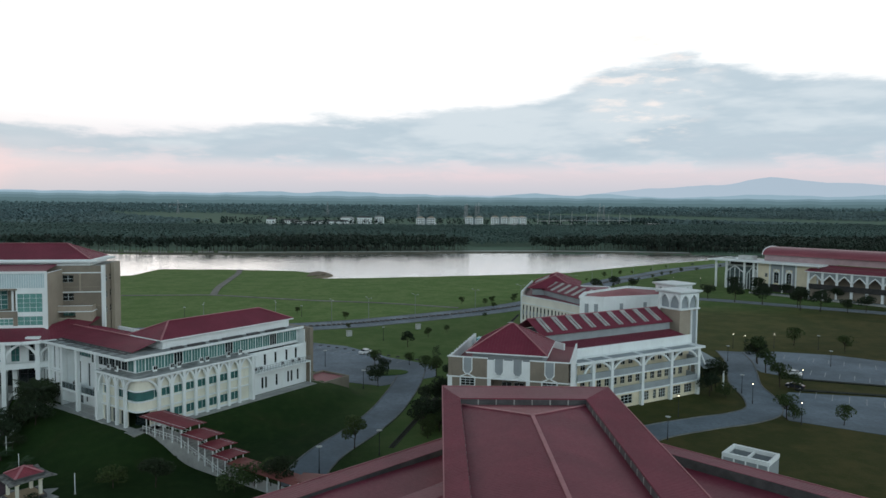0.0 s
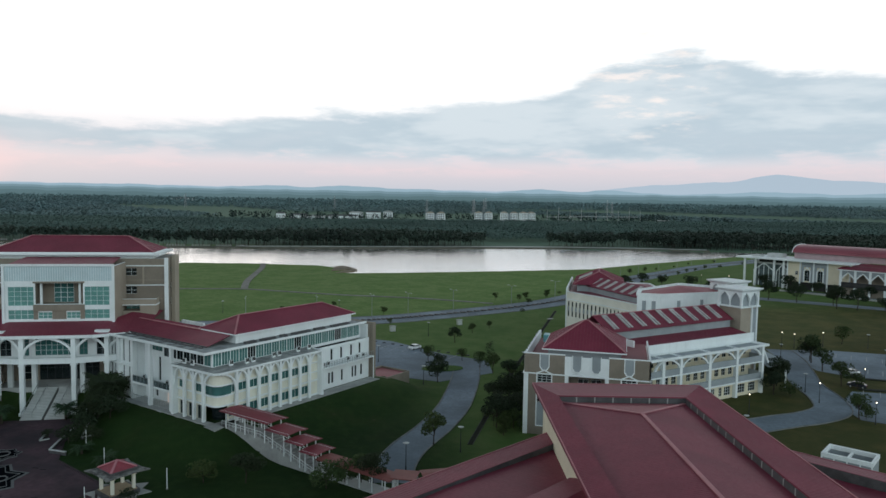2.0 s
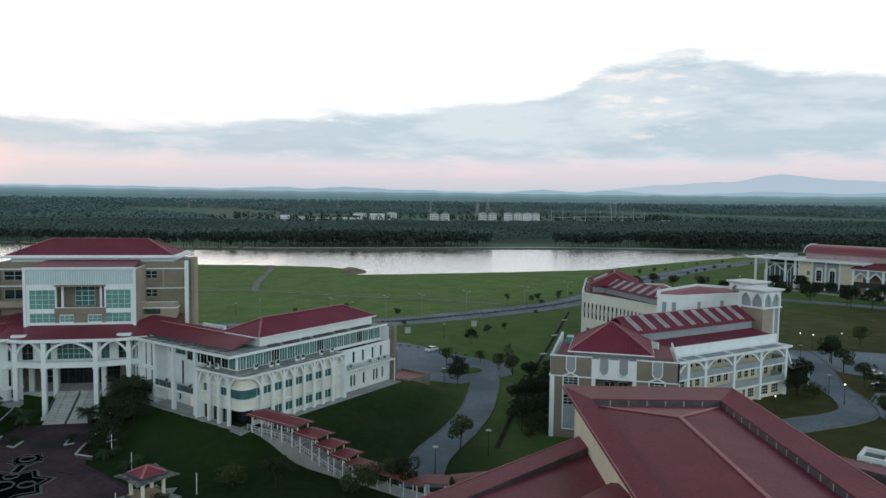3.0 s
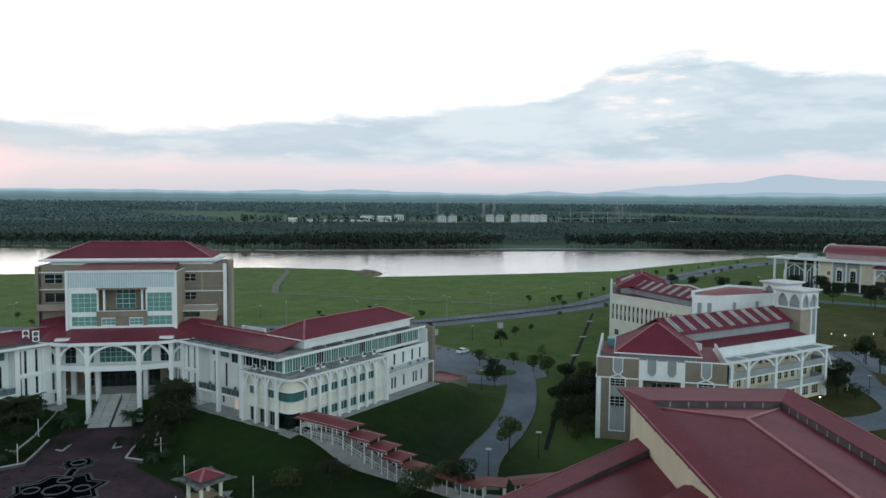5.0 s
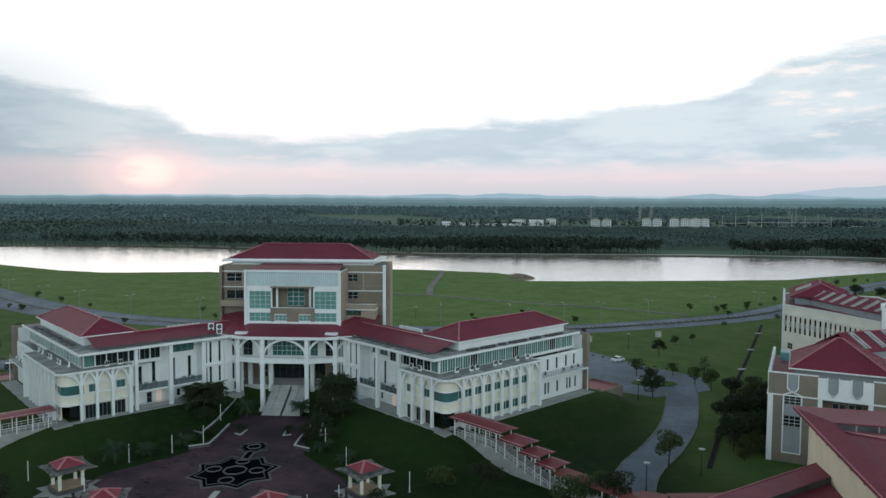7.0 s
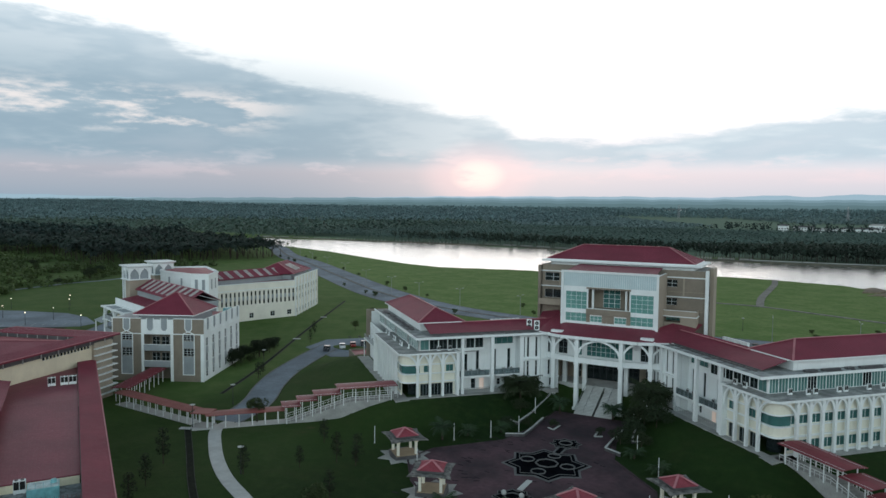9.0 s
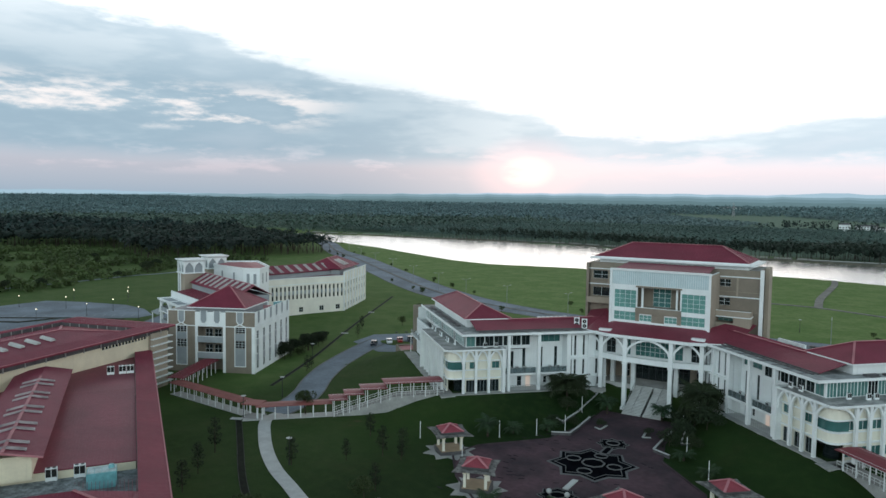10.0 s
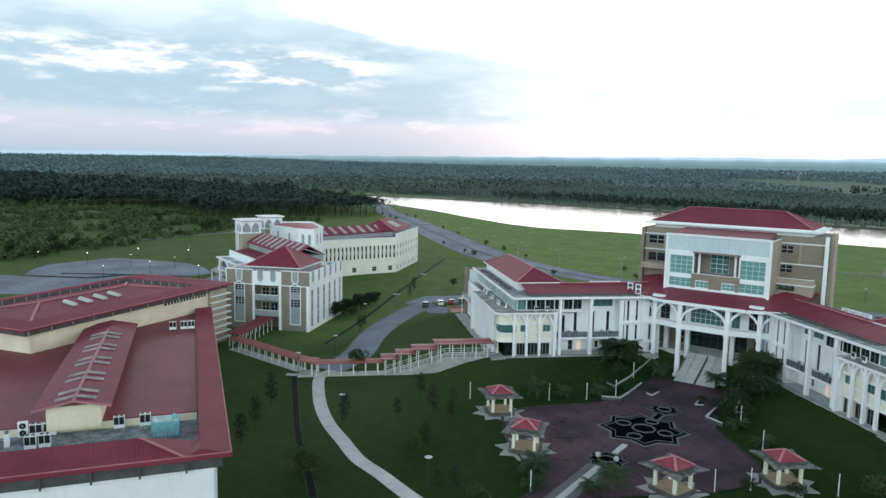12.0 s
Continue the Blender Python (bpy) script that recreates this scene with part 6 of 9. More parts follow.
# drum between the two ranges
drum = thing("drum_hall", CAMPUS, "white faceted drum with a shallow red roof", "building", "faceted drums")
DP = [(134.5, 13.0), (140.0, 10.6), (158.5, 14.0), (168, 24), (158, 34), (139.4, 21.7)]
bm = bmesh.new()
prism(bm, DP, BASE, 16.6)
part("wall", bm, WHITE, drum, "white faceted drum wall")
c = Vector((150, 19.5))
inn = [tuple(c + (Vector(p) - c) * 0.93) for p in DP]
for p, q in zip(DP, DP[1:] + DP[:1]):
    bm = bmesh.new()
    beam(bm, (*p, 16.85), (*q, 16.85), 0.5, 0.6)
    part("coping", bm, WHITE, drum)
for p, q in zip(inn, inn[1:] + inn[:1]):
    bm = bmesh.new()
    sheet(bm, [(*p, 16.65), (*q, 16.65), (c.x, c.y, 18.0)], 0.1, 0.0)
    part("roof_facet", bm, RED_PALE, drum, "shallow red roof facet")
for (p, q) in zip(DP[:2] + DP[5:], DP[1:3] + DP[:1]):
    p, q = Vector(p), Vector(q)
    d = (q - p).normalized()
    ang = math.degrees(math.atan2(d.y, d.x))
    for f in (0.3, 0.7):
        x, y = p.lerp(q, f)
        part("infill_panel", boxes((-0.5, 0.5, -0.06, -0.003, 11.8, 15.2)), GREY, drum, "", pose(x, y, 0, 0, 0, ang))

# rear range by the lake road, with its own hub
rear = thing("rear_range", CAMPUS, "white rear range with narrow window rows and skylit red roof", "building", "rear ranges")
REAR_WHITE = surface("off_white_paint", (0.80, 0.79, 0.71), 0.65, 0.05, 0.25, 3.0, streak=0.25)
RP = [(150.5, 29.0), (145.6, 47.5), (139.7, 62.2), (153.5, 93.6), (180, 84), (168, 36)]
for (p, q), nwin in (((RP[1], RP[0]), 9), ((RP[2], RP[1]), 6), ((RP[3], RP[2]), 8)):
    p, q = Vector(p), Vector(q)
    d = q - p
    ang = math.degrees(math.atan2(d.y, d.x))
    hs = []
    count = 8 if nwin == 8 else round(d.length / 1.75)
    for i in range(count):
        x = d.length / count * (i + 0.5)
        for z in (2.5, 5.7):
            hs.append((x - 0.55, x + 0.55, z, z + 1.8) if nwin == 8 else (x - 0.36, x + 0.36, z, z + 1.7))
        if nwin != 8:
            part("spandrel", boxes((x - 0.4, x + 0.4, -0.05, -0.003, 4.25, 5.65)), GREY, rear, "grey panel between the slit windows", pose(p.x, p.y, 0, 0, 0, ang))
        if i % 4 == 1 or nwin == 8:
            hs.append((x - 0.9, x + 0.9, -2.6, -0.8))
    bm = bmesh.new()
    head = 11.7 if nwin == 8 else 10.4
    facade(bm, p, ang, d.length, BASE, head, 0.35, hs)
    part("wall", bm, REAR_WHITE, rear, "off-white wall with rows of narrow slit windows")
    for h in hs:
        window(rear, p, ang, h, 1 if h[1] - h[0] < 1 else 2, 2, GLASS, SOFFIT if h[2] > 0 else WHITE)
    bm = bmesh.new()
    beam(bm, (p.x, p.y, 8.1), (q.x, q.y, 8.1), 0.5, 0.25)
    beam(bm, (p.x, p.y, head + 0.1), (q.x, q.y, head + 0.1), 0.5, 0.25)
    part("string_course", bm, WHITE, rear)
    if nwin == 8:
        for i in range(8):
            x, y = p.lerp(q, (i + 0.5) / 8 + 0.06)
            part("pier", boxes((-0.3, 0.3, -0.35, -0.003, BASE, 11.6)), WHITE, rear, "", pose(x, y, 0, 0, 0, ang))
c = Vector((160, 68))
inn = [tuple(c + (Vector(p) - c) * 0.97) for p in RP]
bm = bmesh.new()
prism(bm, inn, BASE, 8.0)
part("inner_core", bm, DARK, rear)
bm = bmesh.new()
prism(bm, inn, 8.05, 10.2)
part("roof_deck", bm, RED, rear, "red roof deck behind the parapet")
bm = bmesh.new()
for p, q in ((RP[3], RP[4]), (RP[4], RP[5])):
    beam(bm, (*p, 3.2), (*q, 3.2), 0.4, 14.6)
part("wall", bm, WHITE, rear)
R2 = pose(151.5, 38, 0, 0, 0, 98)
bm = boxes((-10, 32, -9.5, 0, 10.21, 12.0))
part("clerestory", bm, GREY, rear, "grey clerestory wall", R2)
bm = bmesh.new()
sheet(bm, [(32.5, 0.7, 12.1), (-12, 0.7, 12.1), (-12, -5.0, 14.8), (32.5, -5.0, 14.8)], 0.12, 0.6)
sheet(bm, [(-12, -10.7, 12.1), (32.5, -10.7, 12.1), (32.5, -5.0, 14.8), (-12, -5.0, 14.8)], 0.12, 0.6)
rf = part("roof", bm, RED, rear, "red roof with skylight strips", R2)
tilt2 = math.degrees(math.atan2(2.7, 5.7))
for i in range(7):
    part("skylight", sk, None, rf, "pale twin skylight strip", pose(-2.5 + 4.6 * i, 0.1, 12.38, 0, 0, 180) @ pose(0, 0, 0, tilt2, 0, 0))
HUB2 = pose(143.0, 64.8, 0, 0, 0, 66)
ob = part("attic", boxes((1, 24, -15, -1, 8.9, 12.2)), GREY, rear, "grey attic wall", HUB2)
planes, lines = hip_planes(-0.5, 25.5, -16.5, 0.5, 12.6, 16.5, 6.5)
bm = bmesh.new()
for pl in planes:
    sheet(bm, pl, 0.12, 0.6)
rf = part("roof", bm, RED, rear, "red hipped roof of the rear hub", HUB2)
bm = bmesh.new()
for p, q in lines:
    beam(bm, Vector(p) + Vector((0, 0, 0.08)), Vector(q) + Vector((0, 0, 0.08)), 0.36, 0.1)
part("ridge_cap", bm, PINK, rf)
for i in range(3):
    part("skylight", sk, None, rf, "pale twin skylight strip", pose(8.5 + 2.6 * i, -1.2, 12.6 + 0.86, 0, 0, 180) @ pose(0, 0, 0, math.degrees(math.atan2(3.9, 8.5)), 0, 0))
for o in (block, range_t, tower_near, tower_far, drum, rear):
    copy_thing(o, MIRROR @ o.matrix_world)
rear.matrix_world = CAMPUS @ pose(-5.5, 0.5, 0.6)      # the eastern one stands a little closer in

# ---- the two great halls: long upper roof across a lower square one ----
def hall(m_hall, m_low, full, X1, Y1, inner, E, S0, SW):
    """full: also the low details that show only on one of the halls. inner: edges of the inner roof; S0, SW: outer and inner edge of the lower strip roof."""
    hl = thing("assembly_hall", m_hall, "large cream assembly hall with a framed red metal roof", "building", "assembly halls")
    ia, ib, ic = inner
    # upper volume
    bm = bmesh.new()
    wins = [(6.0 + 0.95 * i, 6.75 + 0.95 * i, 8.2, 8.9) for i in range(14)]
    facade(bm, (1.6, -1.8), 270, -Y1 - 4.2, -6.5, 9.6, 0.4, wins)
    facade(bm, (X1 - 1.6, Y1 + 2.4), 90, -Y1 - 4.2, -6.5, 9.6, 0.4)
    facade(bm, (1.6, Y1 + 2.4), 0, X1 - 3.2, -6.5, 9.6, 0.4)
    part("wall", bm, CREAM, hl, "cream upper walls")
    bm = bmesh.new()
    facade(bm, (X1 - 1.6, -1.8), 180, X1 - 3.2, -6.5, 9.6, 0.4)
    part("wall", bm, WHITE, hl, "white end wall")
    for h in wins:
        window(hl, (1.6, -1.8), 270, h, 1, 1, GLASS)
    # louvred corner
    if full:
        lv = part("louvre_bay", boxes((0.9, 1.59, -7.2, -1.6, -4.0, 9.3), (1.6, 9.0, -1.79, -1.0, -4.0, 9.3)), TAN_LIGHT, hl, "tan corner bay")
    for k in range(8 if full else 0):
        part("slat", boxes((0.2, 9.2, -1.0, -0.6, -2.6 + 1.5 * k, -2.4 + 1.5 * k), (0.2, 0.9, -7.4, -1.0, -2.6 + 1.5 * k, -2.4 + 1.5 * k)), WHITE, lv, "white sunshade slat")
    part("ceiling", boxes((1.9, X1 - 1.9, Y1 + 2.7, -2.1, 9.2, 9.4)), DARK, hl)
    # soffit, a solid dark strip for the shaded eave gap, and ring of sloped metal round the roof
    part("soffit", boxes((1.0, X1 - 1.0, Y1 + 1.0, -1.0, 9.0, 9.85)), SOFFIT, hl, "dark band standing for the shaded gap below the eave")
    for k in range(int(-Y1 / 4.5)):
        part("eave_post", boxes((0.82, 0.99, -4.0 - 4.5 * k, -3.8 - 4.5 * k, 8.9, 9.9)), CONCRETE, hl)
    W_, Z0, Z1 = 3.6, 10.35, 10.95
    o = [(0, 0), (X1, 0), (X1, Y1), (0, Y1)]
    i_ = [(ia, ic), (ib, ic), (ib, Y1 + W_), (ia, Y1 + W_)]
    for k in range(4):
        a, b = o[k], o[(k + 1) % 4]
        c_, d_ = i_[(k + 1) % 4], i_[k]
        ring = part("eaves_roof", sheet(bmesh.new(), [(*a, Z0), (*b, Z0), (*c_, Z1), (*d_, Z1)], 0.16, 0.42, 0.035), RED, hl, "raised red edge roof with standing seams")
    bm = bmesh.new()
    for k in range(4):
        beam(bm, (*o[k], Z0 - 0.16), (*o[(k + 1) % 4], Z0 - 0.16), 0.2, 0.3)
    part("fascia", bm, RED, ring)
    bm = bmesh.new()
    for k in range(4):
        beam(bm, (*o[k], Z0 + 0.05), (*o[(k + 1) % 4], Z0 + 0.05), 0.14, 0.1)
    part("drip_edge", bm, PINK, ring, "pale drip edge")
    bm = bmesh.new()
    for k in range(4):
        a, b = Vector(i_[k]), Vector(i_[(k + 1) % 4])
        n = int((b - a).length / 2.5)
        beam(bm, (*a, Z1 - 0.85), (*b, Z1 - 0.85), 0.12, 1.3)
    part("upstand", bm, SOFFIT, ring, "dark upstand inside the ring")
    stub = mesh_of("stanchion", boxes((-0.1, 0.1, -0.1, 0.1, 9.9, 10.75)), CONCRETE)
    for k in range(4):
        a, b = Vector(i_[k]), Vector(i_[(k + 1) % 4])
        n = int((b - a).length / 2.5)
        for j in range(1, n):
            x, y = a.lerp(b, j / n)
            part("stanchion", stub, None, ring, "", Matrix.Translation((x, y, 0)))
    # inner hipped roof
    xa, xb, ya, yb = ia - 0.3, ib + 0.3, Y1 + W_ - 0.4, ic + 0.4
    planes, lines = hip_planes(xa, xb, ya, yb, 9.9, 11.5, 11.0)
    bm = bmesh.new()
    for k, pl in enumerate(planes):
        if k != 2:
            sheet(bm, pl, 0.1, 0.42, 0.02)
    rf = part("roof", bm, RED, hl, "red hipped inner roof")
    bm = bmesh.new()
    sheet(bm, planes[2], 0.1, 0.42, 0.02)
    part("roof", bm, RED_PALE, rf, "paler red end slope")
    bm = bmesh.new()
    for p, q in lines:
        beam(bm, Vector(p) + Vector((0, 0, 0.08)), Vector(q) + Vector((0, 0, 0.08)), 0.5, 0.12)
    part("ridge_cap", bm, PINK, rf, "pale pink ridge capping")
    slope = (11.5 - 9.9) / ((xb - xa) / 2)
    for k in range(4 if full else 0):
        y = -26.5 - 3.6 * k
        x = xa + 4.6
        vb = boxes((-1.5, 1.5, -0.55, 0.55, 0.0, 0.3), (-1.6, 1.6, -0.25, 0.25, 0.28, 0.5))
        part("ridge_vent", vb, PALE_CONC, rf, "pale slatted roof vent", pose(x + 2.2, y, 9.95 + slope * 6.8, 0, -math.degrees(math.atan(slope)), 0))
    # lower square roof, turned by an eighth
    lo = thing("lower_hall", m_low, "low square hall wing with a red strip-edged roof", "building", "lower halls")
    bm = bmesh.new()
    facade(bm, (S0 + 1.6, -0.9), 270, E - 1.8, -4.2, 4.9, 0.4)
    facade(bm, (S0 + 1.6, -E + 0.9), 0, 58.4, -4.2, 4.9, 0.4)
    facade(bm, (60.0, -0.9), 180, 59.1, -4.2, 4.9, 0.4)
    part("wall", bm, WHITE, lo, "pale lower walls")
    for pl in ([(S0, -E, 5.5), (S0, 0, 5.5), (SW, -4.3, 6.0), (SW, -E + 0.8, 6.0)],
               [(S0, 0, 5.5), (62, 0, 5.5), (62, -4.3, 6.0), (SW, -4.3, 6.0)],
               [(S0 + 5.2, -E, 5.5), (S0, -E, 5.5), (SW, -E + 0.8, 6.0), (SW, -E + 4.5, 5.6), (11.5, -E + 4.5, 6.7)],
               [(62, -E, 5.5), (S0 + 5.2, -E, 5.5), (11.5, -E + 4.5, 6.7), (62, -E + 4.5, 6.7)]):
        rg = part("eaves_roof", sheet(bmesh.new(), pl, 0.16, 0.42, 0.035), RED, lo, "raised red edge roof with standing seams")
    bm = bmesh.new()
    for p, q in (((S0, -E), (S0, 0)), ((S0, 0), (62, 0)), ((62, -E), (S0, -E))):
        beam(bm, (*p, 5.25), (*q, 5.25), 0.22, 0.5)
    part("fascia", bm, RED, rg)
    bm = bmesh.new()
    for p, q in (((S0, -E), (S0, 0)), ((S0, 0), (62, 0)), ((62, -E), (S0, -E))):
        beam(bm, (*p, 5.55), (*q, 5.55), 0.14, 0.1)
    beam(bm, (11.5, -E + 4.5, 6.78), (S0 + 5.2, -E, 5.58), 0.35, 0.12)
    part("drip_edge", bm, PINK, rg, "pale drip edge and hip")
    bm = boxes((S0 + 1.0, 61, -E + 0.55, -E + 0.85, 3.6, 4.9))
    for k in range(1, 12):
        box(bm, 1.2 + 5 * k, 1.4 + 5 * k, -E + 0.2, -E + 0.55, 3.4, 5.0)
    part("gutter_rail", bm, SOFFIT, lo, "dark gutter rail below the eave")
    bm = bmesh.new()
    beam(bm, (SW, -4.3, 5.3), (SW, -E + 4.6, 5.3), 0.12, 1.3)
    beam(bm, (SW, -4.3, 5.3), (60, -4.3, 5.3), 0.12, 1.3)
    part("upstand", bm, SOFFIT, rg)
    # main field of the lower roof rises gently from a low wall beside the service deck
    DW = -E + 17.1
    for pl in ([(SW + 0.1, DW, 4.95), (62, DW, 4.95), (62, -46, 5.6), (SW + 0.1, -46, 5.6)], [(62, -4.4, 4.7), (SW + 0.1, -4.4, 4.7), (SW + 0.1, -46, 5.6), (62, -46, 5.6)]):
        part("roof", sheet(bmesh.new(), pl, 0.12, 0.42, 0.014), RED, lo, "broad low red roof field")
    part("deck_wall", boxes((SW + 0.2, 60, DW - 0.3, DW - 0.003, 3.8, 4.8)), CREAM, lo, "low cream wall along the service deck")
    part("service_deck", boxes((SW + 0.07, 60, -E + 4.4, DW - 0.31, 3.4, 3.85)), surface("stained_roof_deck", (0.23, 0.26, 0.27), 0.9, 0.45, 0.7, 2.5, tint=(0.10, 0.12, 0.125)), lo, "stained grey service deck")
    part("eave_slope_back", boxes((11.5, 60, -E + 4.2, -E + 4.39, 3.8, 6.5)), SOFFIT, lo)
    # roof monitor with cross vents
    mz = 8.6
    part("monitor_wall", boxes((16.9, 23.3, -83.4, -38, 4.4, 7.6)), CREAM, lo, "cream monitor walls")
    bm = bmesh.new()
    sheet(bm, [(15.5, -84.6, 7.65), (15.5, -36, 7.65), (19.9, -36, mz), (19.9, -84.6, mz)][::-1], 0.14, 0.5, 0.018)
    sheet(bm, [(24.7, -36, 7.65), (24.7, -84.6, 7.65), (19.9, -84.6, mz), (19.9, -36, mz)][::-1], 0.14, 0.5, 0.018)
    mr = part("monitor_roof", bm, RED, lo, "red roof of the long monitor")
    bm = bmesh.new()
    beam(bm, (19.9, -84.6, mz + 0.08), (19.9, -44, mz + 0.08), 0.4, 0.12)
    beam(bm, (15.5, -84.65, 7.6), (19.9, -84.65, mz - 0.05), 0.18, 0.22)
    beam(bm, (19.9, -84.65, mz - 0.05), (24.7, -84.65, 7.6), 0.18, 0.22)
    part("ridge_cap", bm, PINK, mr)
    bm = bmesh.new()
    for s in (-1, 1):
        beam(bm, (0, 0, 0.20), (s * 2.35, 0, -0.30), 0.62, 0.10)
        for o in (-0.31, 0.31):
            beam(bm, (0, o, 0.26), (s * 2.4, o, -0.25), 0.10, 0.16)
        beam(bm, (s * 2.35, -0.34, -0.25), (s * 2.35, 0.34, -0.25), 0.14, 0.22)
    vm = mesh_of("cross_vent", bm, surface("weathered_vent", (0.40, 0.36, 0.37), 0.6, 0.25, 0.6))
    for k in range(5):
        for s in (-1.35, 1.35):
            part("cross_vent", vm, None, mr, "pale cross vent over the ridge", Matrix.Translation((19.9, -81.3 + 8.3 * k + s, mz - 0.12)))
    return hl, lo


h1 = hall(CAMPUS @ pose(85.9, -50.4, 1.13, 0, 0, -10.5) @ Matrix.Diagonal((0.962, 0.962, 1, 1)), CAMPUS @ pose(102.7, -45.6, 0, 0, 0, -56), False, 27.6, -64.0, (2.7, 22.0, -9.4), 101.0, 0.0, 4.3)
LOWL = MIRROR @ CAMPUS @ pose(108.4, -45.4, 0, 0, 0, -56)
h2 = hall(MIRROR @ CAMPUS @ pose(99.4, -46.7, 0, 0, 0, -14.8), LOWL, True, 28.5, -55.0, (3.4, 24.4, -9.0), 99.4, 1.3, 4.8)
for x, y, z, r, f in ((27.3, -85.4, 3.87, 80, 1.45), (24.55, -82.98, 3.87, 0, 1.45), (22.95, -82.98, 3.87, 0, 1.45), (24.4, -87.2, 3.87, 0, 1.3), (22.85, -87.1, 3.87, 0, 1.3), (14.8, -82.98, 3.87, 0, 1.35), (11.6, -82.98, 3.87, 0, 1.35),
                      (9.2, -33.2, 5.42, 0, 1.3), (7.1, -33.2, 5.42, 0, 1.3), (5.7, -33.2, 5.42, 0, 1.3)):
    k = copy_thing(AC, LOWL @ pose(x, y, z, 0, 0, r))
    k.scale = tuple(c * e / abs(c) for c, e in zip(k.scale, (f, 1.6, 1.12)))
k = copy_thing(TF, LOWL @ pose(26.0, -83.0, 3.87))
k.scale = tuple(c * 0.95 / abs(c) for c in k.scale)
tank = thing("water_tank", LOWL @ pose(8.9, -86.9, 3.87), "panelled cyan rooftop water tank", "water tank")
bm = boxes((-1.7, 1.7, -1.2, 1.2, 0.25, 2.0), (-1.6, 1.6, -1.1, -0.8, 0, 0.25), (-1.6, 1.6, 0.8, 1.1, 0, 0.25))
part("tank_body", bm, TANKBLUE, tank)
LID = mesh_of("lid_panel", boxes((0.0, 0.74, 0.0, 0.7, 2.0, 2.12)), surface("pale_tank_lid", (0.42, 0.56, 0.58), 0.5, 0.2, 1.0))
for i in range(4):
    for j in range(3):
        part("lid_panel", LID, None, tank, "", Matrix.Translation((-1.62 + 0.82 * i, -1.12 + 0.76 * j, 0)))
bm = bmesh.new()
tube(bm, -1.1, 0.2, 2.1, 2.5, 0.4, 0.3, 10)
part("inlet", bm, TANKBLUE, tank)

# open white plant enclosure beside the right-hand hall
pl = thing("plant_enclosure", CAMPUS @ pose(129.4, -62.9, 0, 0, 0, -52) @ Matrix.Diagonal((0.70, 1.18, 1, 1)), "open white-walled plant enclosure on slim columns", "enclosure")
part("frame", boxes((0, 9.6, 0, 0.5, 3.2, 3.8), (0, 9.6, -3.9, -3.4, 3.2, 3.8), (0, 0.5, -3.4, 0, 3.2, 3.8), (9.1, 9.6, -3.4, 0, 3.2, 3.8), (4.5, 4.9, -3.4, 0, 3.1, 3.5)), WHITE, pl)
part("wall", boxes((0.1, 9.5, 0.1, 0.4, -3.8, 3.2), (0.1, 9.5, -3.8, -3.5, -3.8, 3.2), (0.1, 0.4, -3.5, 0.1, -3.8, 3.2), (9.2, 9.5, -3.5, 0.1, -3.8, 3.2)), GREY, pl)
part("floor", boxes((0.4, 9.2, -3.5, 0.1, -3.8, 1.9)), SOFFIT, pl)
bm = bmesh.new()
for x in (0.05, 2.4, 4.8, 7.2, 9.3):
    box(bm, x, x + 0.25, -4.0, -3.82, -3.8, 3.2)
part("rib", bm, WHITE, pl)

# ---- the sunken court: paving, star-shaped pools, pavilions, planters ----
HALF = [(8.4, -9.95), (8.4, -24), (10.3, -33), (19.5, -43.5), (21, -50), (15.5, -58), (9, -64), (2.8, -71), (2.8, -79)]
COURT = HALF + [(-x, y) for x, y in HALF[::-1]]
ct = solo("court_paving", prism(bmesh.new(), COURT[::-1], GROUND - 0.2, GROUND + 0.06), PLAZA, CAMPUS, "dark plum brick paving of the sunken court", "paving", kind="structure")
bm = bmesh.new()
for p, q in zip(COURT, COURT[1:]):
    beam(bm, (*p, GROUND + 0.06), (*q, GROUND + 0.06), 0.35, 0.24)
part("edge_kerb", bm, surface("plum_kerb", (0.075, 0.055, 0.062), 0.85, 0.25, 0.4, 3.0, spec=0.15), ct)
# scattered darker setts
rnd = random.Random(4)
sett = mesh_of("sett", boxes((-0.5, 0.5, -0.13, 0.13, 0, 0.012)), surface("dark_plum_sett", (0.032, 0.026, 0.031), 0.85, 0.25, 0.5, 3.0, spec=0.1))
for i in range(90):
    a = rnd.choice((-11, -12, 9, 3, -6)) + rnd.gauss(0, 2.2)
    b = rnd.choice((-47, -52, -35, -58)) + rnd.gauss(0, 3.0)
    part("sett", sett, None, ct, "", pose(a, b, GROUND + 0.062, 0, 0, rnd.uniform(-30, 30)))


def star_points(n, r0, r1, ph=0.0):
    return [((r0 if i % 2 == 0 else r1) * math.cos(ph + i * math.pi / n), (r0 if i % 2 == 0 else r1) * math.sin(ph + i * math.pi / n)) for i in range(2 * n)]


def loop_wall(pts, inner, z0, z1):
    """A low closed wall along the outline pts; its inner face is the outline scaled by inner."""
    bm = bmesh.new()
    rows = [[bm.verts.new((x * s, y * s, z)) for s, z in ((1, z0), (1, z1), (inner, z1), (inner, z0))] for x, y in pts]
    for a, b in zip(rows, rows[1:] + rows[:1]):
        for i in range(4):
            j = (i + 1) % 4
            bm.faces.new((a[i], b[i], b[j], a[j]))
    return bm


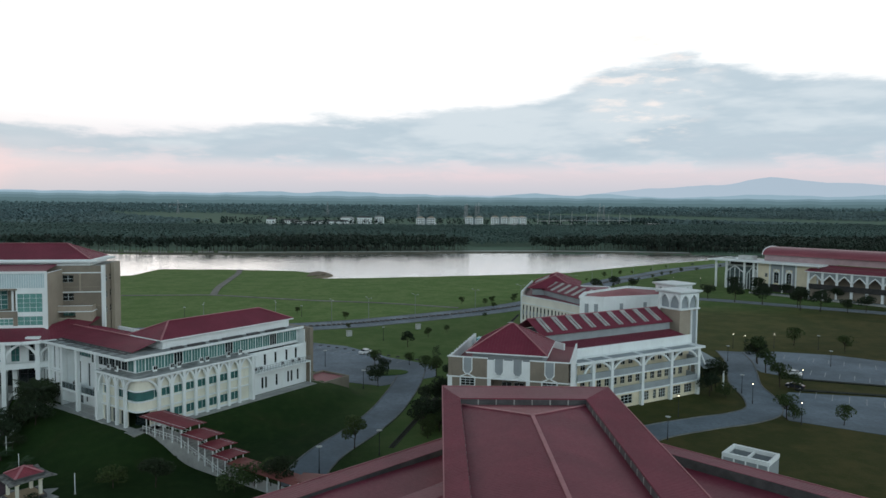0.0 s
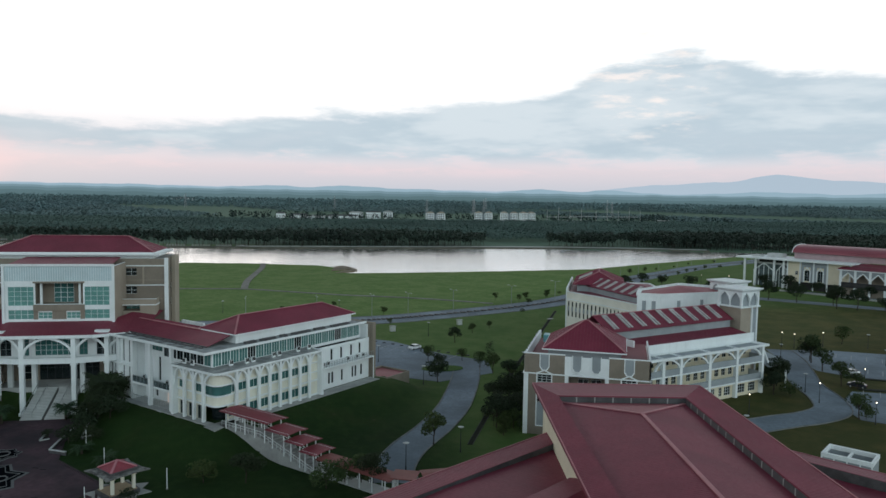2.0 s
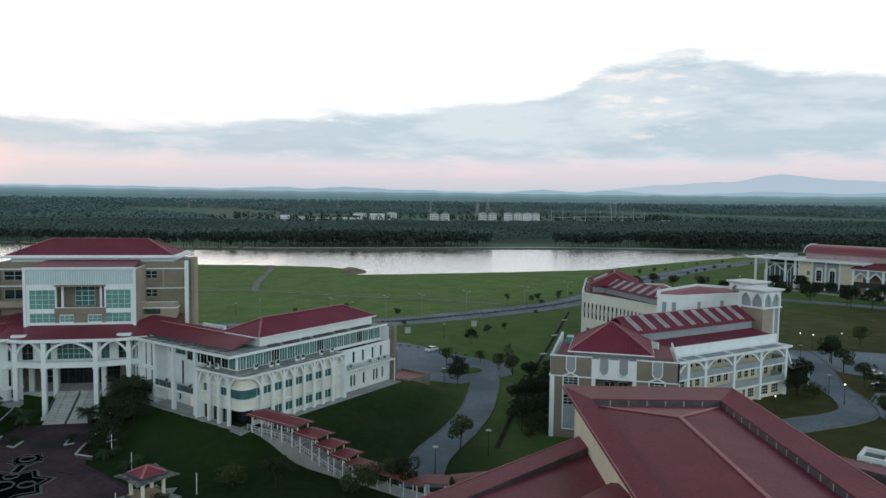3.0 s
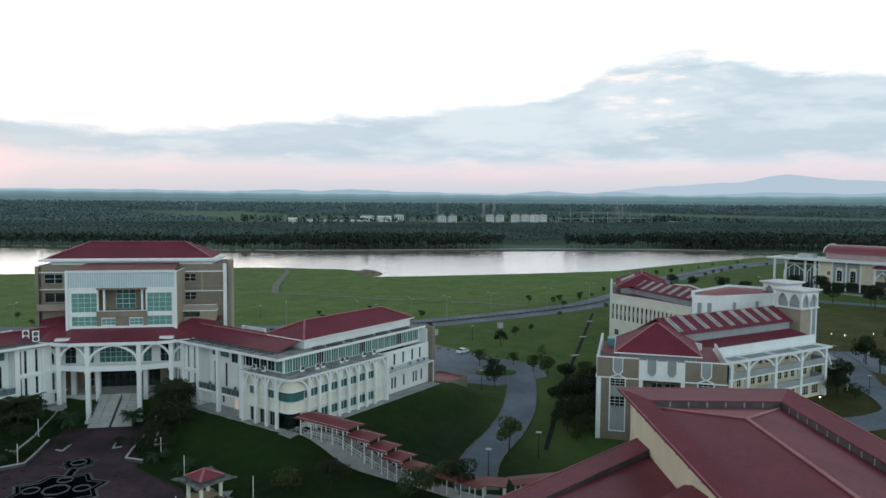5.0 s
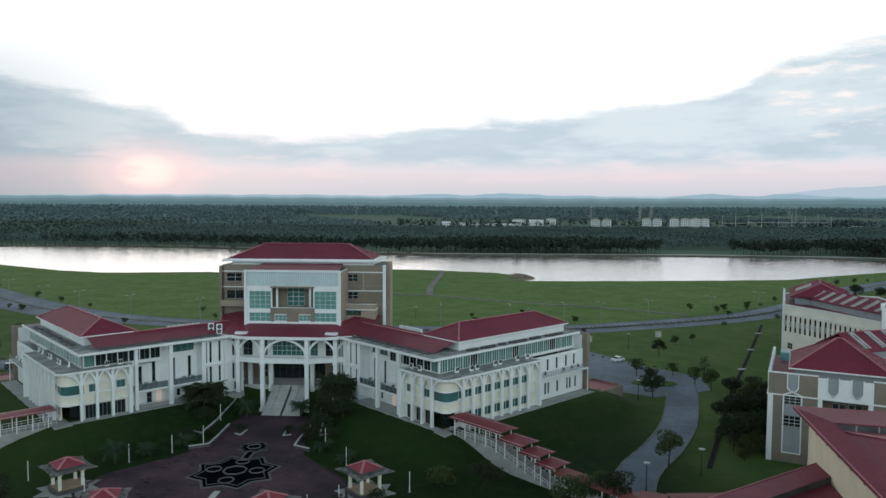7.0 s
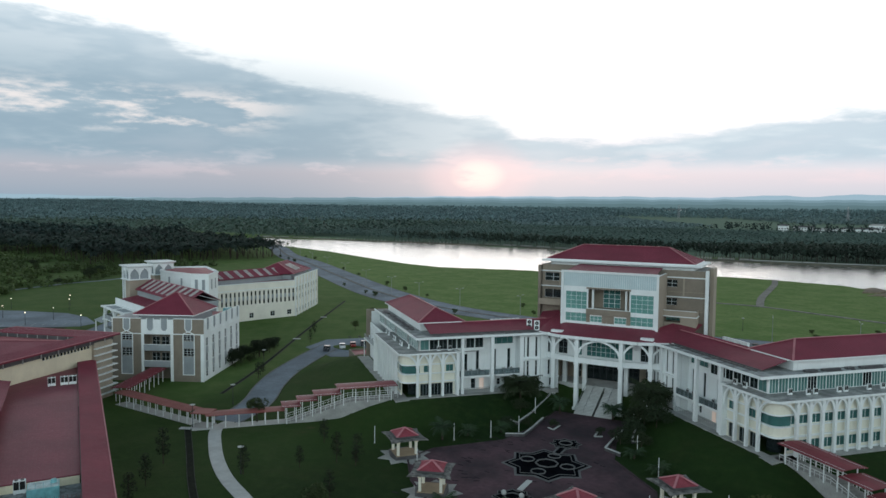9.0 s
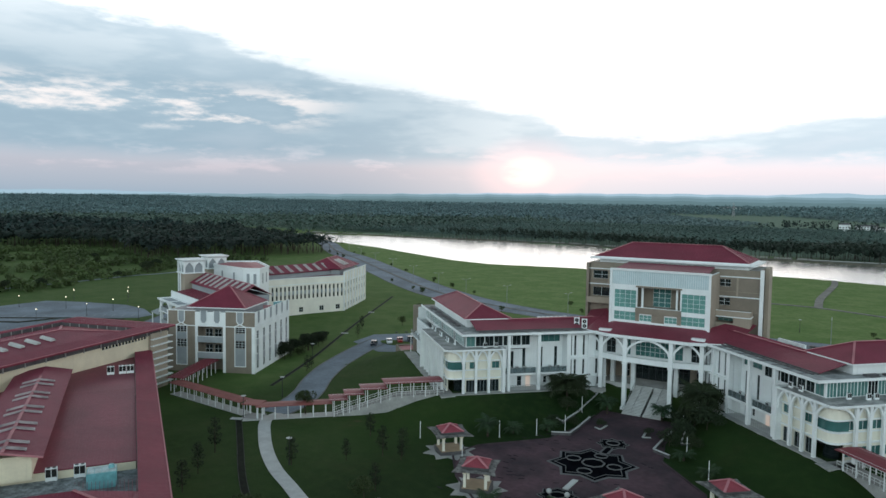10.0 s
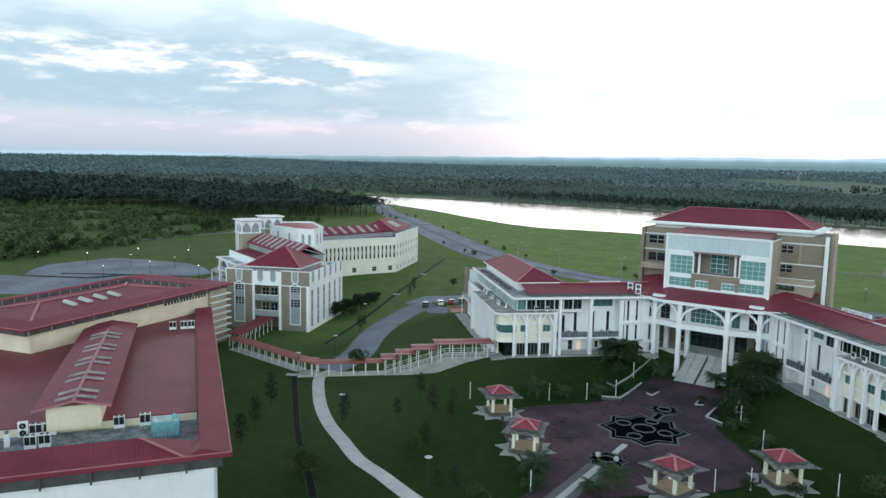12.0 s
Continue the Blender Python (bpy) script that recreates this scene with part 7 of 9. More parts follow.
def star_pool(x, y, r, basins, n=8):
    ob = thing("star_pool", CAMPUS @ pose(x, y, GROUND + 0.06), "star-shaped dark stone pool with grey rims", "pool", "star-shaped pools")
    part("outer_rim", prism(bmesh.new(), star_points(n, r, r * 0.78, math.pi / n), 0.0, 0.10), PLAZA_GREY, ob, "grey stone rim")
    part("bed", prism(bmesh.new(), star_points(n, r * 0.93, r * 0.72, math.pi / n), 0.05, 0.13), PLAZA_DARK, ob, "black stone bed")
    part("inner_rim", loop_wall(star_points(n, r * 0.84, r * 0.64, math.pi / n), 0.975, 0.12, 0.2), PLAZA_GREY, ob)
    for bx, by, br in basins:
        ring = [(br * math.cos(i * math.tau / 8 + 0.39), br * math.sin(i * math.tau / 8 + 0.39)) for i in range(8)]
        part("basin", loop_wall(ring, 0.90, 0.1, 0.3), PLAZA_GREY, ob, "octagonal grey basin rim", pose(bx, by, 0))
    return ob


star_pool(0.9, -41.0, 7.6, [(0.0, 0.3, 2.0), (-3.6, 0.6, 1.3), (3.6, 0.4, 1.3), (0, -3.9, 1.3), (0, 4.2, 1.2)])
star_pool(0.5, -29.3, 3.0, [(0, 0, 1.3)])
star_pool(1.0, -56.2, 3.2, [(0, 0, 1.3)])
ch = solo("water_channel", boxes((-0.5, 0.5, -34.6, -31.4, GROUND, GROUND + 0.12)), PLAZA_DARK, CAMPUS @ pose(0.7, 0, 0), "narrow dark channel between the pools", "channel", kind="structure")
part("rim", boxes((-0.85, -0.5, -34.6, -31.4, GROUND, GROUND + 0.18), (0.5, 0.85, -34.6, -31.4, GROUND, GROUND + 0.18)), PLAZA_GREY, ch)
ob = solo("axis_path", boxes((-1.7, -0.55, -79, -59.0, GROUND, GROUND + 0.09), (0.55, 1.7, -79, -59.0, GROUND, GROUND + 0.09)), PLAZA_GREY, CAMPUS @ pose(1.0, 0, 0), "grey paved path along the axis", "path", kind="structure")
part("middle_strip", boxes((-0.5, 0.5, -79, -59.0, GROUND, GROUND + 0.10), (-0.45, 0.45, -53.2, -49.0, GROUND, GROUND + 0.22)), PALE_CONC, ob, "pale stone strip")
for x in (-1.4, 1.4):
    bm = bmesh.new()
    bmesh.ops.create_uvsphere(bm, u_segments=10, v_segments=6, radius=0.42)
    bmesh.ops.transform(bm, matrix=Matrix.Translation((0, 0, 0.36)), verts=bm.verts)
    solo("stone_ball", bm, PALE_CONC, CAMPUS @ pose(1.0 + x, -56.2 if x < 0 else -56.0, GROUND + 0.2), "pale stone ball beside the pool", "stone ball", "stone balls")


def gazebo():
    ob = thing("gazebo", Matrix(), "open pavilion with red tiled pyramid roof and cream posts", "gazebo", "pavilions of the court")
    part("star_base", prism(bmesh.new(), star_points(8, 4.8, 3.3, 0), -0.1, 0.12), CONCRETE, ob, "pale star-shaped paving")
    part("planter_wall", prism(bmesh.new(), star_points(4, 3.15, 2.55, math.pi / 4), 0.1, 0.62), SOFFIT, ob, "dark stone plinth")
    part("floor", boxes((-2.0, 2.0, -2.0, 2.0, 0.3, 0.72)), surface("sandy_floor_tile", (0.36, 0.28, 0.19), 0.8, 0.1, 0.6), ob)
    for sx in (-1, 1):
        for sy in (-1, 1):
            p = part("post", boxes((sx * 1.6 - 0.2, sx * 1.6 + 0.2, sy * 1.6 - 0.2, sy * 1.6 + 0.2, 0.7, 3.1)), PALE_CREAM, ob, "square cream post")
            part("capital", boxes((sx * 1.6 - 0.3, sx * 1.6 + 0.3, sy * 1.6 - 0.3, sy * 1.6 + 0.3, 2.85, 3.1)), CREAM, p)
    for s in (-1, 1):
        bm = bmesh.new()
        beam(bm, (-2.1, s * 1.6, 3.2), (2.1, s * 1.6, 3.2), 0.25, 0.26)
        part("beam", bm, CREAM, ob)
        bm = bmesh.new()
        beam(bm, (s * 1.6, -2.1, 3.24), (s * 1.6, 2.1, 3.24), 0.25, 0.26)
        part("beam", bm, CREAM, ob)
    slab = prism(bmesh.new(), [(-3.3, -3.3), (-1.6, -2.95), (1.6, -2.95), (3.3, -3.3), (2.95, -1.6), (2.95, 1.6), (3.3, 3.3), (1.6, 2.95), (-1.6, 2.95), (-3.3, 3.3), (-2.95, 1.6), (-2.95, -1.6)], 3.42, 3.56)
    part("eave_slab", slab, surface("stained_eave_slab", (0.22, 0.22, 0.21), 0.9, 0.3, 1.1, 5.0, tint=(0.05, 0.05, 0.05)), ob, "weathered stained concrete eave slab")
    rf = hip_roof(ob, -1.95, 1.95, -1.95, 1.95, 3.95, 4.95, 1.94, 0.3, surface("pink_red_tiles", (0.31, 0.062, 0.085), 0.6, 0.12, 0.8, 5.0), surface("pale_pink_ridge", (0.50, 0.20, 0.23), 0.6, 0.1, 0.5), label="pink-red ribbed pyramid roof", edge=SOFFIT)
    part("roof_kerb", boxes((-1.8, 1.8, -1.8, 1.8, 3.56, 3.86)), SOFFIT, rf)
    return ob


GZ_ = gazebo()
GZ_.matrix_world = CAMPUS @ pose(-22.3, -48.9, GROUND, 0, 0, 48)
for x, y, r in ((23.4, -47.9, 42), (-10.5, -60.3, 20), (12.0, -60.0, -20)):
    copy_thing(GZ_, CAMPUS @ pose(x, y, GROUND, 0, 0, r))

# long planters with white copings on both sides of the steps
for s in (1, -1):
    for pts in ([(13.3, -22.8, -2.75), (11.3, -24.0, -2.75), (10.6, -17.8, -2.2), (10.6, -13.5, -1.75), (10.6, -8.3, -1.3), (10.8, -3.2, -0.7)],
                [(10.9, -30.8, -2.95), (7.8, -29.2, -2.95), (7.8, -24.8, -2.95), (8.1, -17.7, -2.95)],
                [(5.4, -22.2, -3.35), (4.1, -23.0, -3.35), (3.8, -19.8, -3.35)]):
        ob = thing("planter", CAMPUS, "raised stone planter with white coping beside the steps", "planter", "planters beside the steps")
        bm = bmesh.new()
        for p, q in zip(pts, pts[1:]):
            beam(bm, (s * p[0], p[1], (p[2] + GROUND - 0.3) / 2), (s * q[0], q[1], (q[2] + GROUND - 0.3) / 2), 0.22, (p[2] + q[2]) / 2 - GROUND + 0.25)
        part("wall", bm, SOFFIT, ob)
        bm = bmesh.new()
        for p, q in zip(pts, pts[1:]):
            beam(bm, (s * p[0], p[1], p[2]), (s * q[0], q[1], q[2]), 0.34, 0.12)
        part("coping", bm, PALE_CONC, ob, "white coping")


# ---- small masts and lamps ----
def mast():
    ob = thing("bollard_mast", Matrix(), "slim white light mast on a small base", "light mast", "slim masts in the court")
    bm = bmesh.new()
    tube(bm, 0, 0, -0.2, 3.2, 0.07, 0.06, 8)
    part("pole", bm, WHITE, ob)
    bm = bmesh.new()
    tube(bm, 0, 0, -0.2, 0.14, 0.2, 0.17, 8)
    part("base", bm, CONCRETE, ob)
    return ob


MAST = mast()
spots = [(-18.4, -37.5), (-13.1, -32.6), (-9.6, -27.2), (-10.2, -16.7), (-2.8, -72.5), (16.6, -56.6), (-30.3, -46.2), (-17.6, -52.6), (20.4, -53.0), (30.2, -47.4), (13.1, -27.6), (9.9, -16.4), (18.6, -37.0)]
MAST.matrix_world = CAMPUS @ pose(*spots[0], float(height(*spots[0])))
for x, y in spots[1:]:
    copy_thing(MAST, CAMPUS @ pose(x, y, float(height(x, y))))


def street_lamp(lit, tall=4.4, disc=0.55):
    ob = thing("street_lamp", Matrix(), "dark garden lamp post with a lit globe" if lit else "dark garden lamp post with a pale disc head", "street lamp", "lit lamp posts" if lit else "unlit lamp posts")
    bm = bmesh.new()
    tube(bm, 0, 0, -0.2, 0.7, 0.13, 0.11, 8)
    tube(bm, 0, 0, 0.7, tall, 0.08, 0.05, 8)
    part("pole", bm, POLE, ob)
    bm = bmesh.new()
    if lit:
        bmesh.ops.create_uvsphere(bm, u_segments=10, v_segments=8, radius=0.12)
        bmesh.ops.transform(bm, matrix=Matrix.Translation((0, 0, tall + 0.12)), verts=bm.verts)
        part("globe", bm, GLOW, ob, "glowing warm globe")
        bm = bmesh.new()
        tube(bm, 0, 0, tall + 0.36, tall + 0.44, 0.42, 0.2, 10)
        part("hood", bm, POLE, ob)
    else:
        tube(bm, 0, 0, tall, tall + 0.14, disc * 0.6, disc, 12)
        tube(bm, 0, 0, tall + 0.14, tall + 0.24, disc, disc * 0.3, 12)
        part("head", bm, PALE_CONC, ob, "pale disc lamp head")
    return ob


LIT, UNLIT = street_lamp(True), street_lamp(False)
lit = [(141.3, -25.9), (163.1, -19.5), (163.6, -34.9), (198.2, 35.1), (-246, -8), (-207, -22), (-229, 1), (-247.5, 15), (-206, -4.4), (-209, 8), (-226.7, 26), (-184.4, 2), (184, -9), (209, 36), (196, 38), (-262, -20), (-238, 34), (255, 190), (268, 205), (282, 200)]
unlit = [(66.5, -45.2), (-14.1, -80.2), (17.9, 120), (61.8, 119), (88.5, 66), (77.6, 7.0), (69.1, 31.5), (-66.0, -56.2), (-70.5, -41.0), (131.6, -39.2), (208, 10.3), (166, -11.2), (183.3, 21.2), (221.4, 31.7), (-40.8, -69.2), (-90, -10), (77, -38.5)]
for proto, places in ((LIT, lit), (UNLIT, unlit)):
    x, y = places[0]
    proto.matrix_world = CAMPUS @ pose(x, y, float(height(x, y)))
    for x, y in places[1:]:
        copy_thing(proto, CAMPUS @ pose(x, y, float(height(x, y))))


def road_light():
    ob = thing("road_light", Matrix(), "tall galvanised road light with twin arms", "road light", "lights along the boulevard")
    bm = bmesh.new()
    tube(bm, 0, 0, -0.2, 9.0, 0.11, 0.07, 8)
    for s in (-1, 1):
        beam(bm, (0, 0, 8.9), (s * 1.9, 0, 9.3), 0.08, 0.08)
    part("pole", bm, STEEL, ob)
    for s in (-1, 1):
        part("lamp_head", boxes((s * 1.6 - 0.15 if s > 0 else -2.45, 2.45 if s > 0 else -1.45, -0.14, 0.14, 9.24, 9.36)), PALE_CONC, ob)
    return ob


RL = road_light()
line = smooth_line(BOULEVARD, 6)
first = True
for i in range(4, len(line) - 2, 3):
    p, d = line[i], line[i + 1] - line[i]
    m = CAMPUS @ pose(p.x, p.y, GROUND + 0.2, 0, 0, math.degrees(math.atan2(d.y, d.x)) + 90)
    if first:
        RL.matrix_world, first = m, False
    else:
        copy_thing(RL, m)
# pale utility cabinets by the road
for x, y in ((103, 86), (78, 76), (163, 62)):
    ob = thing("utility_cabinet", CAMPUS @ pose(x, y, GROUND, 0, 0, 20), "pale concrete utility cabinet on the verge", "cabinet", "utility cabinets")
    part("body", boxes((-0.8, 0.8, -0.6, 0.6, -0.1, 1.7)), PALE_CONC, ob)
    part("cap", boxes((-0.95, 0.95, -0.75, 0.75, 1.7, 1.85)), CONCRETE, ob)
# drain crossings: pale slabs
for x, y in ((140, 95), (126, 66), (113, 39), (-66.6, -57.4), (-128, 65), (-108, 25)):
    ob = solo("drain_slab", boxes((-1.15, 1.15, -0.6, 0.6, 0.06, 0.16)), PALE_CONC, CAMPUS @ pose(x, y, GROUND, 0, 0, 25), "pale concrete slab across the drain", "slab", "drain slabs")


# ---- cars ----
def car(paint, label):
    ob = thing("car", Matrix(), label, "car", "parked cars")
    prof = [(-2.1, 0.35), (-2.15, 0.75), (-1.95, 0.98), (-1.25, 1.05), (-0.75, 1.44), (0.75, 1.47), (1.55, 1.08), (2.0, 0.95), (2.1, 0.6), (2.05, 0.32)]
    bm = prism_y(prof, -0.82, 0.82)
    body = part("body", bm, paint, ob)
    glassbm = boxes((-1.0, 1.3, -0.835, 0.835, 1.08, 1.34))
    part("windows", glassbm, GLASS, body, "dark side windows")
    bm = bmesh.new()
    beam(bm, (-1.3, -0.0, 1.10), (-0.78, 0.0, 1.43), 1.5, 0.05)
    beam(bm, (0.82, 0.0, 1.45), (1.58, 0.0, 1.10), 1.5, 0.05)
    part("windscreen", bm, GLASS, body)
    for x in (-1.3, 1.3):
        for y in (-0.75, 0.75):
            bm = bmesh.new()
            tube(bm, 0, 0, -0.11, 0.11, 0.31, n=12)
            w_ = part("wheel", bm, RUBBER, ob, "", pose(x, y, 0.31, 90, 0, 0))
            bm = bmesh.new()
            tube(bm, 0, 0, -0.12, 0.12, 0.18, n=10)
            part("rim", bm, METAL, w_)
    for y in (-0.6, 0.6):
        part("headlight", boxes((-2.13, -2.02, y - 0.18, y + 0.18, 0.68, 0.82)), PALE_CONC, ob)
        part("tail_light", boxes((2.0, 2.1, y - 0.15, y + 0.15, 0.72, 0.9)), CARRED, ob)
    return ob


for paint, label, spots in ((CARWHITE, "white hatchback parked on the asphalt", [(81.2, 46.5, 40), (-86.5, 20.5, 130), (190.6, 3.0, -60)]), (CARDARK, "dark saloon parked on the asphalt", [(-83.5, 27.5, 130), (-88.5, 15.5, 120), (182.0, -9.0, -50)]), (CARRED, "red saloon parked on the asphalt", [(-85.0, 24.0, 130)])):
    k = car(paint, label)
    x, y, r = spots[0]
    k.matrix_world = CAMPUS @ pose(x, y, GROUND + 0.055, 0, 0, r)
    for x, y, r in spots[1:]:
        copy_thing(k, CAMPUS @ pose(x, y, GROUND + 0.055, 0, 0, r))

# ---- the domed hall by the lake, right of the field ----
LIB = CAMPUS @ pose(292.5, 199, 0, 0, 0, -62)
dome = thing("vaulted_hall", LIB, "cream lakeside hall with pointed arcade and red barrel vault", "building")
gl = [(30.2, 35.4), (36.8, 42.0)]
holes = [(a - 22.2 + 1.2, b - 22.2 - 1.2, 1.4, 7.0) for a, b in gl] + [(4.4, 5.8, 4.2, 6.2)]
bm = bmesh.new()
facade(bm, (22.2, 0), 0, 32.0, 0.6, 11.4, 0.4, holes)
part("wall", bm, CREAM, dome, "cream front wall")
for h in holes:
    window(dome, (22.2, 0), 0, h, 2, 4, GLASS)
for a, b in gl:
    part("bay_panel", boxes((a - 0.4, a + 0.9, -0.14, -0.003, 0.6, 11.3), (b - 0.9, b + 0.4, -0.14, -0.003, 0.6, 11.3), (a + 0.9, b - 0.9, -0.12, -0.003, 8.6, 11.3)), GREY, dome, "pale grey bay panel")
    bm = bmesh.new()
    for s in (a + 1.0, b - 1.0):
        beam(bm, (s, -0.2, 0.8), (s, -0.2, 6.6), 0.5, 0.25, (0, 1, 0))
    m_ = (a + b) / 2
    rail(bm, [(a + 1.0, -0.2, 6.6), (m_ - 0.9, -0.2, 7.4), (m_, -0.2, 8.5), (m_ + 0.9, -0.2, 7.4), (b - 1.0, -0.2, 6.6)], 0.35, 0.5)
    part("arch_surround", bm, WHITE, dome, "white pointed surround")
for x in (22.5, 29.2, 36.1, 43.0, 53.8):
    part("pier", boxes((x - 0.35, x + 0.35, -0.4, -0.145, -3.9, 11.4)), WHITE, dome)
# near-black block in place of the shaded space behind the piers
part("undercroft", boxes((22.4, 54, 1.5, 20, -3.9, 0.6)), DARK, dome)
part("roof_slab", boxes((-5.0, 55.5, -3.2, 22.0, 11.45, 12.3)), WHITE, dome, "flat white roof slab")
part("wall", boxes((22.2, 54.2, 16, 20, 0.6, 11.4), (53.8, 54.2, 0.4, 16, 0.6, 11.4)), CREAM, dome)
# open porch
for x in (-1.0, 5.2, 15.6, 20.8):
    part("porch_post", boxes((x - 0.45, x + 0.45, -1.4, -0.5, -3.9, 11.4)), WHITE, dome)
    part("porch_post", boxes((x - 0.45, x + 0.45, 14, 14.9, -3.9, 11.4)), WHITE, dome)
for x0, x1 in ((3.0, 14.0), (15.6, 22.0)):
    m_ = (x0 + x1) / 2
    bm = bmesh.new()
    rail(bm, [(x0, 2.0, -3.5), (x0, 2.0, 5.0), (m_, 2.0, 9.0), (x1, 2.0, 5.0), (x1, 2.0, -3.5)], 0.4, 0.5)
    for f in (0.25, 0.5, 0.75):
        x = x0 + (x1 - x0) * f
        beam(bm, (x, 2.0, -3.5), (x, 2.0, 5.0 + 4.0 * (1 - abs(2 * f - 1))), 0.3, 0.3, (0, 1, 0))
    part("gabled_screen", bm, WHITE, dome, "white gabled glazing bars")
part("porch_glazing", boxes((2.6, 22, 2.4, 2.5, -3.5, 8.6)), BALGLASS, dome)
part("porch_core", boxes((2.6, 22, 8, 14, -3.8, 11.4)), DARK, dome)
# arcade with red lean-to
N = 11
xp = [51.4 + 6.75 * i for i in range(N)]
for x in xp:
    part("column", boxes((x - 0.5, x + 0.5, -5.5, -4.5, -3.9, 9.0)), WHITE, dome, "white arcade column")
for a, b in zip(xp, xp[1:]):
    m_ = (a + b) / 2
    bm = bmesh.new()
    prof = [(a + 0.5, 5.0), (m_ - 1.6, 6.5), (m_, 7.9), (m_ + 1.6, 6.5), (b - 0.5, 5.0)]
    rail(bm, [(x, -5.0, z) for x, z in prof], 0.5, 0.55)
    part("arch", bm, WHITE, dome, "white pointed arch")
    bm = prism_y([*prof, (b - 0.5, 8.9), (a + 0.5, 8.9)], -4.95, -4.8)
    part("spandrel", bm, GREY, dome, "pale grey spandrel")
part("arcade_beam", boxes((50.0, xp[-1] + 1, -6.2, -4.2, 9.0, 9.6)), WHITE, dome)
part("balustrade", boxes((52, xp[-1], -5.75, -5.55, 0.7, 3.3)), DARK, dome, "dark balustrade")
part("gallery", boxes((52, xp[-1], -4.4, 1.5, -3.9, 0.8)), TAN, dome)
# dark tan instead of cream: shade behind the arcade is in the colour
part("wall", boxes((54.3, xp[-1] + 1, 1.5, 2.0, 0.8, 11.0)), TAN, dome, "arcade wall with its shade put into the tan")
bm = bmesh.new()
sheet(bm, [(50, -6.3, 9.65), (xp[-1] + 2, -6.3, 9.65), (xp[-1] + 2, 8.2, 12.0), (50, 8.2, 12.0)], 0.15, 0.9)
part("roof", bm, RED, dome, "red lean-to over the arcade")
part("upper_wall", boxes((22.0, xp[-1] + 1, 8.2, 28.0, 12.3, 16.2)), surface("faded_pink_render", (0.44, 0.33, 0.34), 0.8, 0.08, 0.3), dome, "faded pink upper wall")
bm = bmesh.new()
rows = []
for x in (21.5, xp[-1] + 3):
    rows.append([bm.verts.new((x, 18 - 11.0 * math.cos(k * math.pi / 14), 15.6 + 4.2 * math.sin(k * math.pi / 14))) for k in range(15)])
for k in range(14):
    bm.faces.new((rows[0][k], rows[1][k], rows[1][k + 1], rows[0][k + 1]))
bm.faces.new(rows[0])
bm.faces.new(rows[1][::-1])
part("barrel_vault", bm, surface("pink_red_vault_sheet", (0.27, 0.075, 0.095), 0.42, 0.08, 0.1, 2.0), dome, "pink-red barrel vault roof")
part("gable_rim", arch_bars(bmesh.new(), (21.2, 7.0), (21.2, 29.0), 15.6, 19.9, 0.4, 0.4, 0.0, 14), WHITE, dome)
part("rooftop_plant", boxes((8, 16, 6, 12, 12.3, 14.4), (0, 5, 4, 9, 12.3, 13.2)), PALE_CONC, dome)


part("forecourt", boxes((26, xp[-1] + 4, -15.0, -6.4, -3.9, GROUND + 0.1)), ASPHALT, dome, "grey-blue paved forecourt")
part("forecourt_wall", boxes((26, xp[-1] + 4, -15.4, -15.003, -3.9, GROUND + 0.8)), CONCRETE, dome, "low concrete forecourt wall")
part("porch_wall", boxes((2.6, 22, 2.55, 2.8, -3.5, 9.6)), PALE_CONC, dome, "pale wall behind the porch glazing")


# ---- beyond the lake: blocks of flats, school, pylons, substation ----
def place(a, b, dz=0.0, r=0.0):
    return CAMPUS @ pose(a, b, float(height(a, b)) + dz, 0, 0, r)


def flats():
    ob = thing("apartment_block", Matrix(), "white five-storey block of flats with dark window columns", "apartment block", "blocks of flats beyond the lake")
    for x in (-11, 11):
        part("wall", boxes((x - 8, x + 8, -6, 6, -1, 20)), WHITE, ob)
        bm = bmesh.new()
        for pl in hip_planes(x - 8.6, x + 8.6, -6.6, 6.6, 20, 23.4, 6.0)[0]:
            sheet(bm, pl, 0.2)
        part("roof", bm, TAN_LIGHT, ob, "pale hipped roof")
    part("link", boxes((-3, 3, 0, 5, -1, 18)), GREY, ob, "set-back stair link")
    pane = mesh_of("window", boxes((-1.2, 1.2, -0.25, 0.02, 0, 1.9)), DARK)
    for f in range(5):
        for x in (-16.5, -12.5, -9.0, -5.2, 5.2, 9.0, 12.5, 16.5):
            part("window", pane, None, ob, "", Matrix.Translation((x, -6.0, 1.4 + 3.8 * f)))
    return ob


FL = flats()
FL.matrix_world = place(296, 1240, 0, -14)
for a, b, r in ((417, 1325, -18), (478, 1338, -10), (522, 1345, 20)):
    copy_thing(FL, place(a, b, 0, r))
